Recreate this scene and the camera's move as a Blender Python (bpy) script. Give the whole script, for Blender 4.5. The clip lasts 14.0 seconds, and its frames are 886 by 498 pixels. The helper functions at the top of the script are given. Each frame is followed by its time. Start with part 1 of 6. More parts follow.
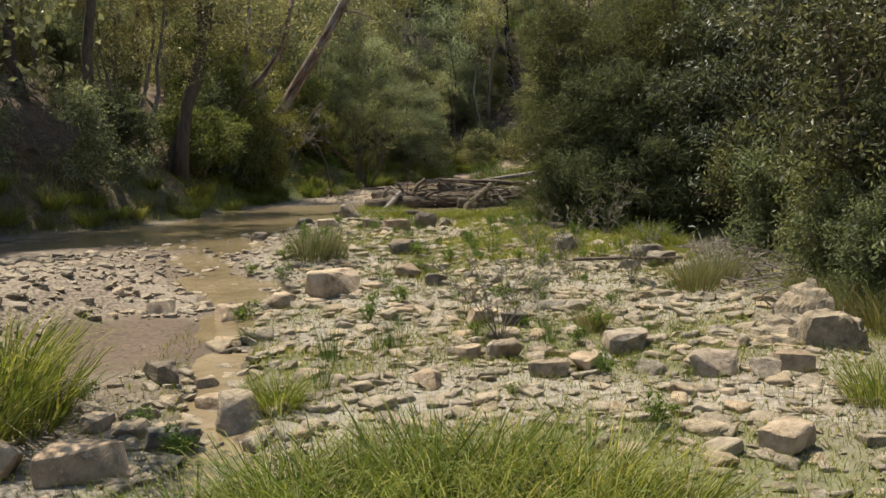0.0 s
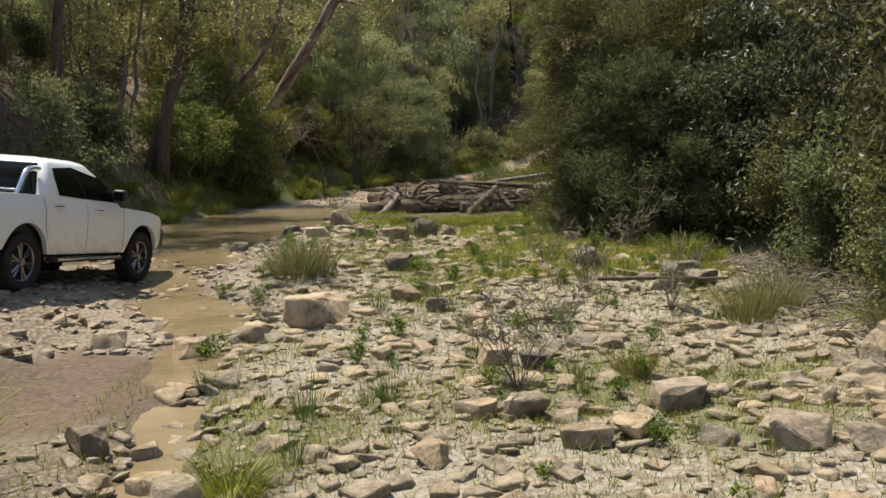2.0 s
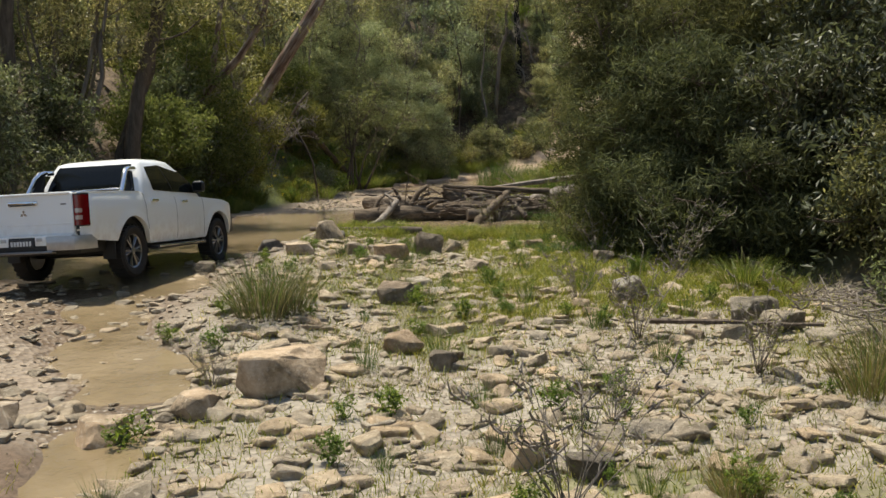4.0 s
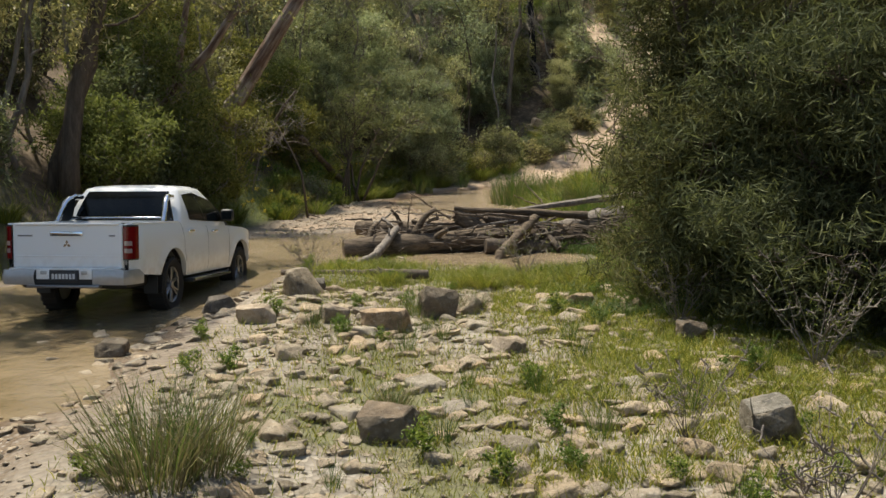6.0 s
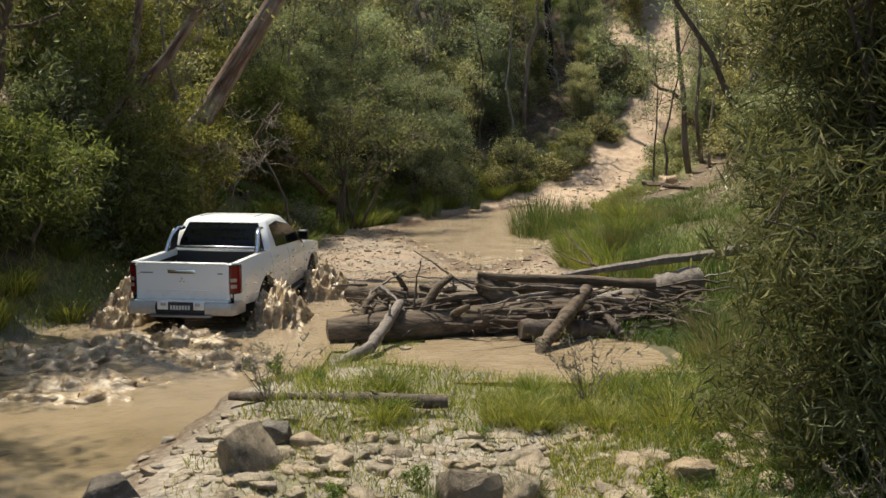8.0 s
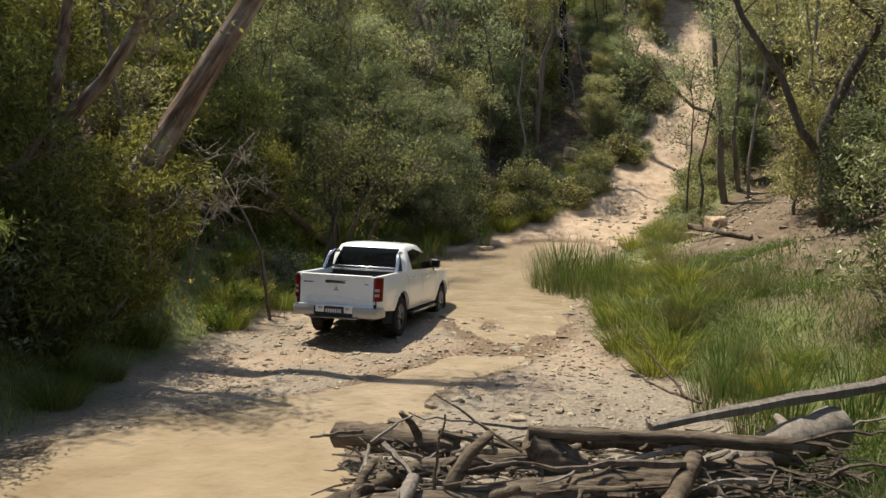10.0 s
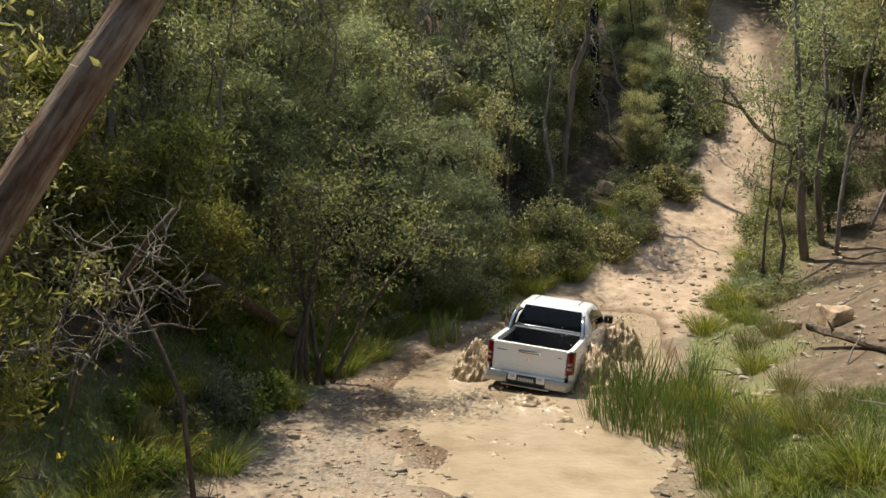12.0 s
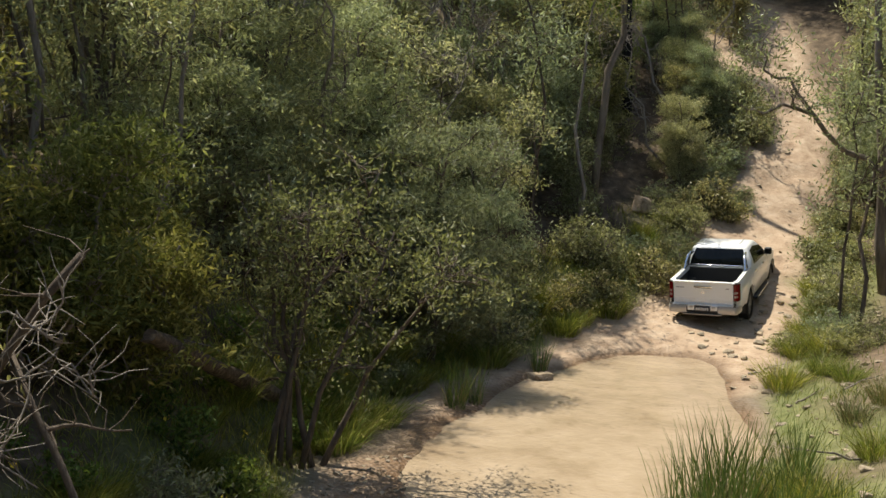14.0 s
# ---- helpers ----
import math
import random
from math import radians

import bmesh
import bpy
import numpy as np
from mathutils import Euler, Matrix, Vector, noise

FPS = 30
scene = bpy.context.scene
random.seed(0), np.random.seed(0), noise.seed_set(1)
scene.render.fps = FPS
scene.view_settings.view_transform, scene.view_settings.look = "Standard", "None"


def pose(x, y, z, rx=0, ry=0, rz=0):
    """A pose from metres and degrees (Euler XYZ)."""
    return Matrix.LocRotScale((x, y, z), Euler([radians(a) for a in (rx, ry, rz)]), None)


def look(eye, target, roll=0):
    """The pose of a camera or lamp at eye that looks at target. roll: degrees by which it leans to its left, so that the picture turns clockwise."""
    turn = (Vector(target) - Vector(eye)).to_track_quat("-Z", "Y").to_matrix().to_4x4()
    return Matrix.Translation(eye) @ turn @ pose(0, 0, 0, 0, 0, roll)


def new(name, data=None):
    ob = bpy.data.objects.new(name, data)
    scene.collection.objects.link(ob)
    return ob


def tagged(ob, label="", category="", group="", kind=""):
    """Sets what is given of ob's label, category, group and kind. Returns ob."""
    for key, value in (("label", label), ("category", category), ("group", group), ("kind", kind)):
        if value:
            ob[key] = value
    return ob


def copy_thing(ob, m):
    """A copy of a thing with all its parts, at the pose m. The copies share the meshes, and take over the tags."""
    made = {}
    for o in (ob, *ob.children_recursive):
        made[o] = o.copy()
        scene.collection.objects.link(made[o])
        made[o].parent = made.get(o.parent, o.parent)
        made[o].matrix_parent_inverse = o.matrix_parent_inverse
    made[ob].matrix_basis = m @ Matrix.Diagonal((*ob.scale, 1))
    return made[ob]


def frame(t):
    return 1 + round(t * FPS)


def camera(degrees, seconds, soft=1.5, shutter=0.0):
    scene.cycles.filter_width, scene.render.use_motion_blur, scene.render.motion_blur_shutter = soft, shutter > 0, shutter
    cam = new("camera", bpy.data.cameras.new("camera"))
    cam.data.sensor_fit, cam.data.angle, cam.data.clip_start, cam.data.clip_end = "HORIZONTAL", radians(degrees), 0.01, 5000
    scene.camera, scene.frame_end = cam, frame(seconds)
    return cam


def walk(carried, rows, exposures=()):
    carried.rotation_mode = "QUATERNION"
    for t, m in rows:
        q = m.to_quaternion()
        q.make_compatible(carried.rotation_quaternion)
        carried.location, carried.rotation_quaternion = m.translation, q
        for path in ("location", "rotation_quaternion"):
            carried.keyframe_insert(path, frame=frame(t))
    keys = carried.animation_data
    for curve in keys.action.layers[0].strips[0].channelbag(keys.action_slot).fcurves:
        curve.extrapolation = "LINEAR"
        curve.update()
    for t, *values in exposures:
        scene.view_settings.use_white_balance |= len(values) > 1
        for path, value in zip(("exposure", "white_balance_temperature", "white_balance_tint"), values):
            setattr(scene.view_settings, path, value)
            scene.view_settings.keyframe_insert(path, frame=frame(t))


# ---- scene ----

# ---------- camera ----------
cam = camera(48.0, 14.0)
PATH = [
    (0.0, 0.730, 1.072, 2.287, 2.36, -6.45, -1.56),
    (0.5, 0.715, 1.258, 2.277, 2.37, -6.47, -1.59),
    (1.0, 0.682, 1.853, 2.290, 2.36, -6.52, -1.59),
    (1.5, 0.637, 2.617, 2.304, 2.37, -6.55, -1.57),
    (2.0, 0.563, 3.437, 2.308, 2.32, -6.57, -1.44),
    (2.2, 0.532, 3.741, 2.324, 2.27, -6.69, -1.41),
    (4.3, 0.315, 7.250, 2.349, 2.41, -6.79, -1.06),
    (4.5, 0.294, 7.657, 2.343, 2.51, -6.81, -1.30),
    (5.0, 0.213, 8.950, 2.361, 2.62, -6.86, -1.30),
    (5.5, 0.126, 10.335, 2.409, 2.70, -6.84, -1.20),
    (6.0, -0.004, 11.794, 2.573, 2.68, -6.87, -1.05),
    (6.5, -0.126, 13.118, 2.717, 2.75, -6.90, -0.85),
    (7.0, -0.268, 14.492, 2.867, 2.80, -6.95, -0.80),
    (7.5, -0.388, 15.747, 3.024, 2.82, -7.00, -0.75),
    (8.0, -0.509, 17.050, 3.207, 2.82, -7.03, -0.68),
    (8.2, -0.537, 17.504, 3.298, 2.85, -7.05, -0.69),
    (10.3, -1.333, 23.157, 4.247, 2.40, -7.17, 0.15),
    (10.5, -1.411, 23.884, 4.395, 2.42, -7.27, 0.13),
    (11.0, -1.615, 26.045, 4.662, 2.37, -7.35, 0.38),
    (11.5, -1.825, 28.033, 4.883, 2.23, -7.39, 0.67),
    (12.0, -2.050, 30.204, 5.110, 2.06, -7.38, 0.96),
    (12.5, -2.222, 32.143, 5.295, 2.01, -7.42, 1.17),
    (13.0, -2.390, 33.915, 5.286, 2.07, -7.24, 1.38),
    (13.5, -2.540, 34.682, 5.111, 2.07, -7.03, 1.41),
    (14.0, -2.578, 34.725, 5.081, 2.22, -7.02, 1.45),
]
walk(cam, [(t, pose(x, y, z, 90 + pitch, -roll, yaw)) for t, x, y, z, yaw, pitch, roll in PATH], exposures=((0.0, 0.65, 6850, 6), (14.0, 0.65, 6850, 6)))

# ---------- world and sun ----------
SUN_AZ, SUN_EL = radians(-43), radians(67)  # azimuth from +y towards +x
world = bpy.data.worlds.new("sky")
scene.world = world
world.use_nodes = True
wn = world.node_tree.nodes
sky = wn.new("ShaderNodeTexSky")
sky.sky_type, sky.sun_disc = "NISHITA", False
sky.sun_elevation, sky.sun_rotation = SUN_EL, SUN_AZ
world.node_tree.links.new(sky.outputs[0], wn["Background"].inputs[0])
wn["Background"].inputs[1].default_value = 0.125
sun_data = bpy.data.lights.new("sun", "SUN")
sun_data.energy, sun_data.angle, sun_data.color = 4.8, radians(0.6), (1.0, 0.94, 0.84)
sun = new("sun", sun_data)
sun_dir = Vector((math.sin(SUN_AZ) * math.cos(SUN_EL), math.cos(SUN_AZ) * math.cos(SUN_EL), math.sin(SUN_EL)))
sun.matrix_world = look(sun_dir * 60, (0, 0, 0))


# ---------- noise and plan ----------
RNG = np.random.RandomState(7)
TABLE = RNG.rand(256, 256)


def vnoise(x, y, scale=1.0, shift=0):
    """Smooth value noise in -1..1."""
    x, y = np.asarray(x, float) / scale + 31.7 * shift, np.asarray(y, float) / scale + 17.3 * shift
    i, j = np.floor(x).astype(int), np.floor(y).astype(int)
    u, v = x - i, y - j
    u, v = u * u * (3 - 2 * u), v * v * (3 - 2 * v)
    a, b = TABLE[i % 256, j % 256], TABLE[(i + 1) % 256, j % 256]
    c, d = TABLE[i % 256, (j + 1) % 256], TABLE[(i + 1) % 256, (j + 1) % 256]
    return 2 * (a * (1 - u) * (1 - v) + b * u * (1 - v) + c * (1 - u) * v + d * u * v) - 1


def line(y, ys, vs):
    return np.interp(y, ys, vs)


def step(a, b, x):
    t = np.clip((np.asarray(x, float) - a) / (b - a), 0, 1)
    return t * t * (3 - 2 * t)


def left_edge(y):
    return line(y, (2, 9, 11, 15, 20, 25, 28, 32, 40, 44, 50, 53, 57, 62, 67, 71, 75, 80, 90), (-11, -11, -11.5, -14, -13, -9.5, -7.8, -7.2, -6.7, -5.6, -4.8, -3.9, -1.2, 2.3, 5.0, 6.6, 6.0, 5.6, 5.4))


def right_edge(y):
    return line(y, (2, 8, 12, 16, 20, 25, 28, 32, 36, 40, 44, 50, 54, 58, 62, 67, 71, 75, 80, 90), (4.5, 4.6, 5.0, 5.4, 4.9, 3.6, 3.2, 3.4, 2.2, 1.2, 1.1, 1.7, 3.0, 4.6, 6.0, 8.2, 10.1, 10.4, 10.8, 9.4))


def bed_level(y):
    return line(y, (0, 8, 12, 16, 20, 25, 29, 35, 40, 45, 49, 53, 57, 58.5, 60.5, 62, 66.6, 70, 75, 80, 90, 110, 180, 320),
                (-0.45, -0.35, -0.2, 0.0, 0.12, 0.14, 0.12, 0.06, -0.1, -0.12, -0.1, -0.08, 0.02, 0.15, 0.5, 0.95, 2.45, 4.6, 7.6, 10.2, 14, 22, 46, 75))


def channel(y):
    """Middle, half width and depth of the water's course."""
    ys = (6, 9, 11, 13.5, 16, 18, 20, 24, 28, 31, 34, 37, 41, 45, 49, 52, 55, 57.5, 59)
    return (line(y, ys, (-1.1, -1.5, -2.1, -2.7, -3.1, -4.4, -6.4, -6.3, -5.5, -5.2, -4.7, -2.6, -0.5, -0.8, -1.2, -0.4, 0.5, 1.6, 2.4)),
            line(y, ys, (0.4, 0.38, 0.34, 0.42, 0.5, 1.0, 3.2, 3.0, 2.0, 1.9, 1.7, 0.8, 0.9, 1.7, 2.5, 2.4, 2.3, 1.4, 0.5)),
            line(y, ys, (0.12, 0.15, 0.12, 0.14, 0.12, 0.08, 0.0, 0.02, 0.17, 0.22, 0.18, 0.1, 0.06, 0.12, 0.3, 0.4, 0.4, 0.2, 0.0)))


def water_level(y):
    return line(y, (5, 8, 10, 12, 14, 16, 18, 19.5, 25, 30, 34, 37, 40, 60), (-0.5, -0.41, -0.33, -0.25, -0.15, -0.05, 0.06, 0.16, 0.17, 0.13, 0.1, 0.0, -0.14, -0.12))


def height(x, y, fine=True):
    x, y = np.asarray(x, float), np.asarray(y, float)
    base = bed_level(y)
    mid, half, deep = channel(y)
    deep = deep * np.where(y < 17, step(-0.4, 0.1, vnoise(0 * y, y, 1.1, 31)), 1.0)
    z = base - deep * (1 - step(0.55, 1.15, np.abs(x - mid) / half)) * step(5, 8, y)
    pool = np.hypot((x - 0.1) / 1.6, (y - 30.2) / 1.0)
    z = z - 0.3 * (1 - step(0.6, 1.1, pool))
    z = z + 0.16 * step(-0.6, -2.4, x) * (1 - step(3.0, 4.4, -x)) * step(17, 19.5, y) * (1 - step(27.5, 30, y))
    dl, dr = np.maximum(left_edge(y) - x, 0), np.maximum(x - right_edge(y), 0)
    near = 1 - step(52, 66, y)
    z = z + near * (0.62 * np.minimum(dl, 7) * step(0, 1.6, dl) + 0.3 * np.maximum(dl - 7, 0)) + (1 - near) * 0.16 * dl * (1 - step(20, 60, dl) * 0.6)
    z = z + near * (0.34 * np.minimum(dr, 14) * step(0, 1.2, dr) + 0.28 * np.maximum(dr - 14, 0)) + (1 - near) * 0.22 * dr * (1 - step(20, 60, dr) * 0.6)
    z = z + step(-4.0, -5.6, x) * line(y, (0, 7, 12, 16.4, 19, 22, 25), (0.95, 0.92, 0.74, 0.44, 0.14, 0.02, 0.0))
    off = step(0, 2, dl) + step(0, 2, dr)
    z = z + 0.25 * off * vnoise(x, y, 2.3, 1) + 0.9 * step(4, 18, np.maximum(dl, dr)) * vnoise(x, y, 9, 2)
    if fine:
        z = z + 0.035 * vnoise(x, y, 0.55, 3) + 0.05 * vnoise(x, y, 1.4, 4)
        ruts = step(60, 64, y) * (1 - np.clip(off, 0, 1))
        z = z + ruts * (0.12 * vnoise(x * 1.6, y * 0.5, 0.9, 5) + 0.1 * vnoise(x, y, 0.5, 6))
    return z


def ground_z(x, y):
    return float(height(np.array([x]), np.array([y]))[0])


# ---------- materials ----------
def material(name, build, rough=0.8, spec=0.3):
    m = bpy.data.materials.new(name)
    m.use_nodes = True
    nt = m.node_tree
    b = nt.nodes["Principled BSDF"]
    b.inputs["Roughness"].default_value = rough
    b.inputs["Specular IOR Level"].default_value = spec
    if build:
        build(nt, b)
    return m


def node(nt, kind, **values):
    n = nt.nodes.new(kind)
    for key, value in values.items():
        n.inputs[key].default_value = value
    return n


def ramp(nt, source, stops):
    n = nt.nodes.new("ShaderNodeValToRGB")
    e = n.color_ramp.elements
    while len(e) < len(stops):
        e.new(0.5)
    for k, (p, c) in zip(e, stops):
        k.position, k.color = p, (*c, 1)
    nt.links.new(source, n.inputs[0])
    return n.outputs[0]


def coords(nt):
    return nt.nodes.new("ShaderNodeTexCoord").outputs["Object"]


def where(nt):
    return nt.nodes.new("ShaderNodeNewGeometry").outputs["Position"]


def tex_noise(nt, vec, scale, detail=4.0, rough=0.6):
    n = node(nt, "ShaderNodeTexNoise", Scale=scale, Detail=detail, Roughness=rough)
    nt.links.new(vec, n.inputs["Vector"])
    return n.outputs["Fac"]


def mix(nt, fac, a, b, mode="MIX"):
    n = nt.nodes.new("ShaderNodeMix")
    n.data_type, n.blend_type = "RGBA", mode
    for value, socket in ((fac, n.inputs[0]), (a, n.inputs[6]), (b, n.inputs[7])):
        if isinstance(value, (int, float)):
            socket.default_value = value
        elif isinstance(value, tuple):
            socket.default_value = (*value, 1)
        else:
            nt.links.new(value, socket)
    return n.outputs[2]


def bump(nt, bsdf, source, strength=0.5, distance=0.02):
    n = node(nt, "ShaderNodeBump", Strength=strength, Distance=distance)
    nt.links.new(source, n.inputs["Height"])
    nt.links.new(n.outputs[0], bsdf.inputs["Normal"])


def attribute(nt, name):
    n = nt.nodes.new("ShaderNodeAttribute")
    n.attribute_name = name
    return n.outputs["Fac"]


def island(nt):
    return nt.nodes.new("ShaderNodeNewGeometry").outputs["Random Per Island"]


def per_object(nt):
    return nt.nodes.new("ShaderNodeObjectInfo").outputs["Random"]


def build_ground(nt, b):
    p = where(nt)
    litter = ramp(nt, tex_noise(nt, p, 3.5, 6), ((0.3, (0.045, 0.032, 0.02)), (0.55, (0.11, 0.078, 0.05)), (0.75, (0.2, 0.15, 0.095))))
    vor = node(nt, "ShaderNodeTexVoronoi", Scale=13.0)
    nt.links.new(p, vor.inputs["Vector"])
    sep = nt.nodes.new("ShaderNodeSeparateColor")
    nt.links.new(vor.outputs["Color"], sep.inputs[0])
    pebble = ramp(nt, sep.outputs[0], ((0.0, (0.16, 0.135, 0.104)), (0.4, (0.29, 0.25, 0.2)), (0.7, (0.34, 0.3, 0.245)), (1.0, (0.25, 0.195, 0.145))))
    gap = ramp(nt, vor.outputs["Distance"], ((0.0, (1, 1, 1)), (0.55, (0.95, 0.95, 0.95)), (0.85, (0.5, 0.46, 0.4))))
    pebble = mix(nt, 0.8, pebble, gap, "MULTIPLY")
    pebble = mix(nt, ramp(nt, tex_noise(nt, p, 0.9, 3), ((0.4, (0, 0, 0)), (0.62, (1, 1, 1)))), pebble, (0.265, 0.233, 0.186))
    dirt = ramp(nt, tex_noise(nt, p, 2.2, 8, 0.7), ((0.3, (0.23, 0.155, 0.102)), (0.5, (0.365, 0.268, 0.187)), (0.72, (0.47, 0.37, 0.275))))
    green = ramp(nt, tex_noise(nt, p, 5.0, 5), ((0.3, (0.07, 0.085, 0.025)), (0.7, (0.17, 0.18, 0.07))))
    c = mix(nt, attribute(nt, "grass"), litter, green)
    c = mix(nt, attribute(nt, "gravel"), c, pebble)
    c = mix(nt, attribute(nt, "track"), c, dirt)
    c = mix(nt, attribute(nt, "soil"), c, ramp(nt, tex_noise(nt, p, 14, 6, 0.7), ((0.3, (0.065, 0.045, 0.03)), (0.7, (0.165, 0.115, 0.08)))))
    # wet ground; on the left flat this darker colour also holds shade
    wet = attribute(nt, "wet")
    c = mix(nt, wet, c, mix(nt, 1.0, c, (0.42, 0.35, 0.28), "MULTIPLY"))
    nt.links.new(c, b.inputs["Base Color"])
    r = nt.nodes.new("ShaderNodeMapRange")
    r.inputs[3].default_value, r.inputs[4].default_value = 0.9, 0.45
    nt.links.new(wet, r.inputs[0])
    nt.links.new(r.outputs[0], b.inputs["Roughness"])
    h = mix(nt, attribute(nt, "gravel"), tex_noise(nt, p, 9, 6), vor.outputs["Distance"])
    bump(nt, b, h, 0.7, 0.05)


def build_water(nt, b):
    p = where(nt)
    c = ramp(nt, tex_noise(nt, p, 1.1, 7, 0.65), ((0.3, (0.27, 0.2, 0.13)), (0.5, (0.35, 0.27, 0.185)), (0.7, (0.41, 0.32, 0.225))))
    # clear brown water before the ford, pale stirred mud from there on
    sep = nt.nodes.new("ShaderNodeSeparateXYZ")
    nt.links.new(p, sep.inputs[0])
    r = nt.nodes.new("ShaderNodeMapRange")
    r.inputs[1].default_value, r.inputs[2].default_value = 25.0, 38.0
    nt.links.new(sep.outputs[1], r.inputs[0])
    brown = ramp(nt, tex_noise(nt, p, 0.9, 5), ((0.3, (0.15, 0.11, 0.06)), (0.7, (0.27, 0.205, 0.125))))
    c = mix(nt, r.outputs[0], brown, c)
    nt.links.new(c, b.inputs["Base Color"])
    h = nt.nodes.new("ShaderNodeMath")
    h.operation = "ADD"
    nt.links.new(tex_noise(nt, p, 4.5, 5, 0.6), h.inputs[0])
    nt.links.new(tex_noise(nt, p, 1.3, 2, 0.5), h.inputs[1])
    bump(nt, b, h.outputs[0], 0.4, 0.05)


def build_splash(nt, b):
    # the noise colour carries shaded hollows as well as pale foam
    c = ramp(nt, tex_noise(nt, coords(nt), 6, 4), ((0.32, (0.1, 0.066, 0.034)), (0.5, (0.27, 0.19, 0.105)), (0.72, (0.56, 0.44, 0.29))))
    nt.links.new(c, b.inputs["Base Color"])
    bump(nt, b, tex_noise(nt, coords(nt), 14, 4), 0.6, 0.04)


def build_rock(dark, mid, light):
    def build(nt, b):
        p = where(nt)
        c = ramp(nt, tex_noise(nt, p, 6, 6, 0.65), ((0.28, dark), (0.5, mid), (0.75, light)))
        tint = ramp(nt, per_object(nt), ((0.0, (0.75, 0.76, 0.78)), (0.5, (1, 0.97, 0.92)), (1.0, (1.0, 0.9, 0.78))))
        c = mix(nt, 1.0, c, tint, "MULTIPLY")
        isl = ramp(nt, island(nt), ((0.0, (0.62, 0.6, 0.57)), (0.35, (0.92, 0.9, 0.86)), (0.7, (1.06, 0.96, 0.86)), (0.85, (0.86, 0.88, 0.9)), (1.0, (1.14, 1.06, 0.96))))
        c = mix(nt, 1.0, c, isl, "MULTIPLY")
        spots = ramp(nt, tex_noise(nt, p, 22, 3), ((0.56, (0, 0, 0)), (0.66, (1, 1, 1))))
        c = mix(nt, mix(nt, 1.0, spots, (0.35, 0.35, 0.35), "MULTIPLY"), c, light)
        nt.links.new(c, b.inputs["Base Color"])
        bump(nt, b, tex_noise(nt, p, 13, 9, 0.72), 0.9, 0.06)
    return build


def build_bark(a, c2, scale=5.0, along="z"):
    def build(nt, b):
        m = nt.nodes.new("ShaderNodeMapping")
        m.inputs["Scale"].default_value = (scale * 0.16 if along == "x" else scale, scale, scale if along == "x" else scale * 0.22)
        nt.links.new(coords(nt), m.inputs["Vector"])
        f = tex_noise(nt, m.outputs[0], 2.2, 7, 0.7)
        nt.links.new(ramp(nt, f, ((0.3, a), (0.7, c2))), b.inputs["Base Color"])
        bump(nt, b, f, 0.8, 0.05)
    return build


def leaf_material(name, a, c2, c3, rough=0.5, through_light=0.35, spec=0.3):
    """Thin leaves: gloss and diffuse above, light shining through from behind."""
    m = bpy.data.materials.new(name)
    m.use_nodes = True
    nt = m.node_tree
    b = nt.nodes["Principled BSDF"]
    b.inputs["Roughness"].default_value = rough
    b.inputs["Specular IOR Level"].default_value = spec
    c = ramp(nt, island(nt), ((0.0, a), (0.55, c2), (1.0, c3)))
    tint = ramp(nt, per_object(nt), ((0.0, (0.78, 0.76, 0.74)), (0.35, (0.92, 0.96, 0.95)), (0.65, (1.16, 1.04, 0.84)), (1.0, (1.28, 1.13, 1.05))))
    c = mix(nt, 1.0, c, tint, "MULTIPLY")
    nt.links.new(c, b.inputs["Base Color"])
    t = nt.nodes.new("ShaderNodeBsdfTranslucent")
    nt.links.new(mix(nt, 1.0, c, (1.02, 1.06, 0.74), "MULTIPLY"), t.inputs["Color"])
    mx = nt.nodes.new("ShaderNodeMixShader")
    mx.inputs[0].default_value = through_light
    nt.links.new(b.outputs[0], mx.inputs[1])
    nt.links.new(t.outputs[0], mx.inputs[2])
    nt.links.new(mx.outputs[0], nt.nodes["Material Output"].inputs["Surface"])
    return m


def plain(name, color, rough=0.5, metal=0.0, spec=0.5, coat=0.0):
    def build(nt, b):
        f = tex_noise(nt, coords(nt), 9, 4)
        lo, hi = tuple(v * 0.86 for v in color), tuple(min(v * 1.06, 1) for v in color)
        nt.links.new(ramp(nt, f, ((0.3, lo), (0.7, hi))), b.inputs["Base Color"])
        b.inputs["Metallic"].default_value = metal
        b.inputs["Coat Weight"].default_value = coat
    return material(name, build, rough, spec)


def build_paint(nt, b):
    """White paint with road dust and mud thrown up on the lower panels."""
    p = coords(nt)
    sep = nt.nodes.new("ShaderNodeSeparateXYZ")
    nt.links.new(p, sep.inputs[0])
    low = nt.nodes.new("ShaderNodeMapRange")
    low.inputs[1].default_value, low.inputs[2].default_value = 0.95, 0.45
    nt.links.new(sep.outputs[2], low.inputs[0])
    spots = ramp(nt, tex_noise(nt, p, 7, 7, 0.7), ((0.42, (0, 0, 0)), (0.7, (0.55, 0.55, 0.55))))
    f = mix(nt, 1.0, spots, low.outputs[0], "MULTIPLY")
    nt.links.new(mix(nt, f, (0.8, 0.8, 0.79), (0.4, 0.3, 0.2)), b.inputs["Base Color"])
    b.inputs["Coat Weight"].default_value = 0.6
    b.inputs["Coat Roughness"].default_value = 0.06


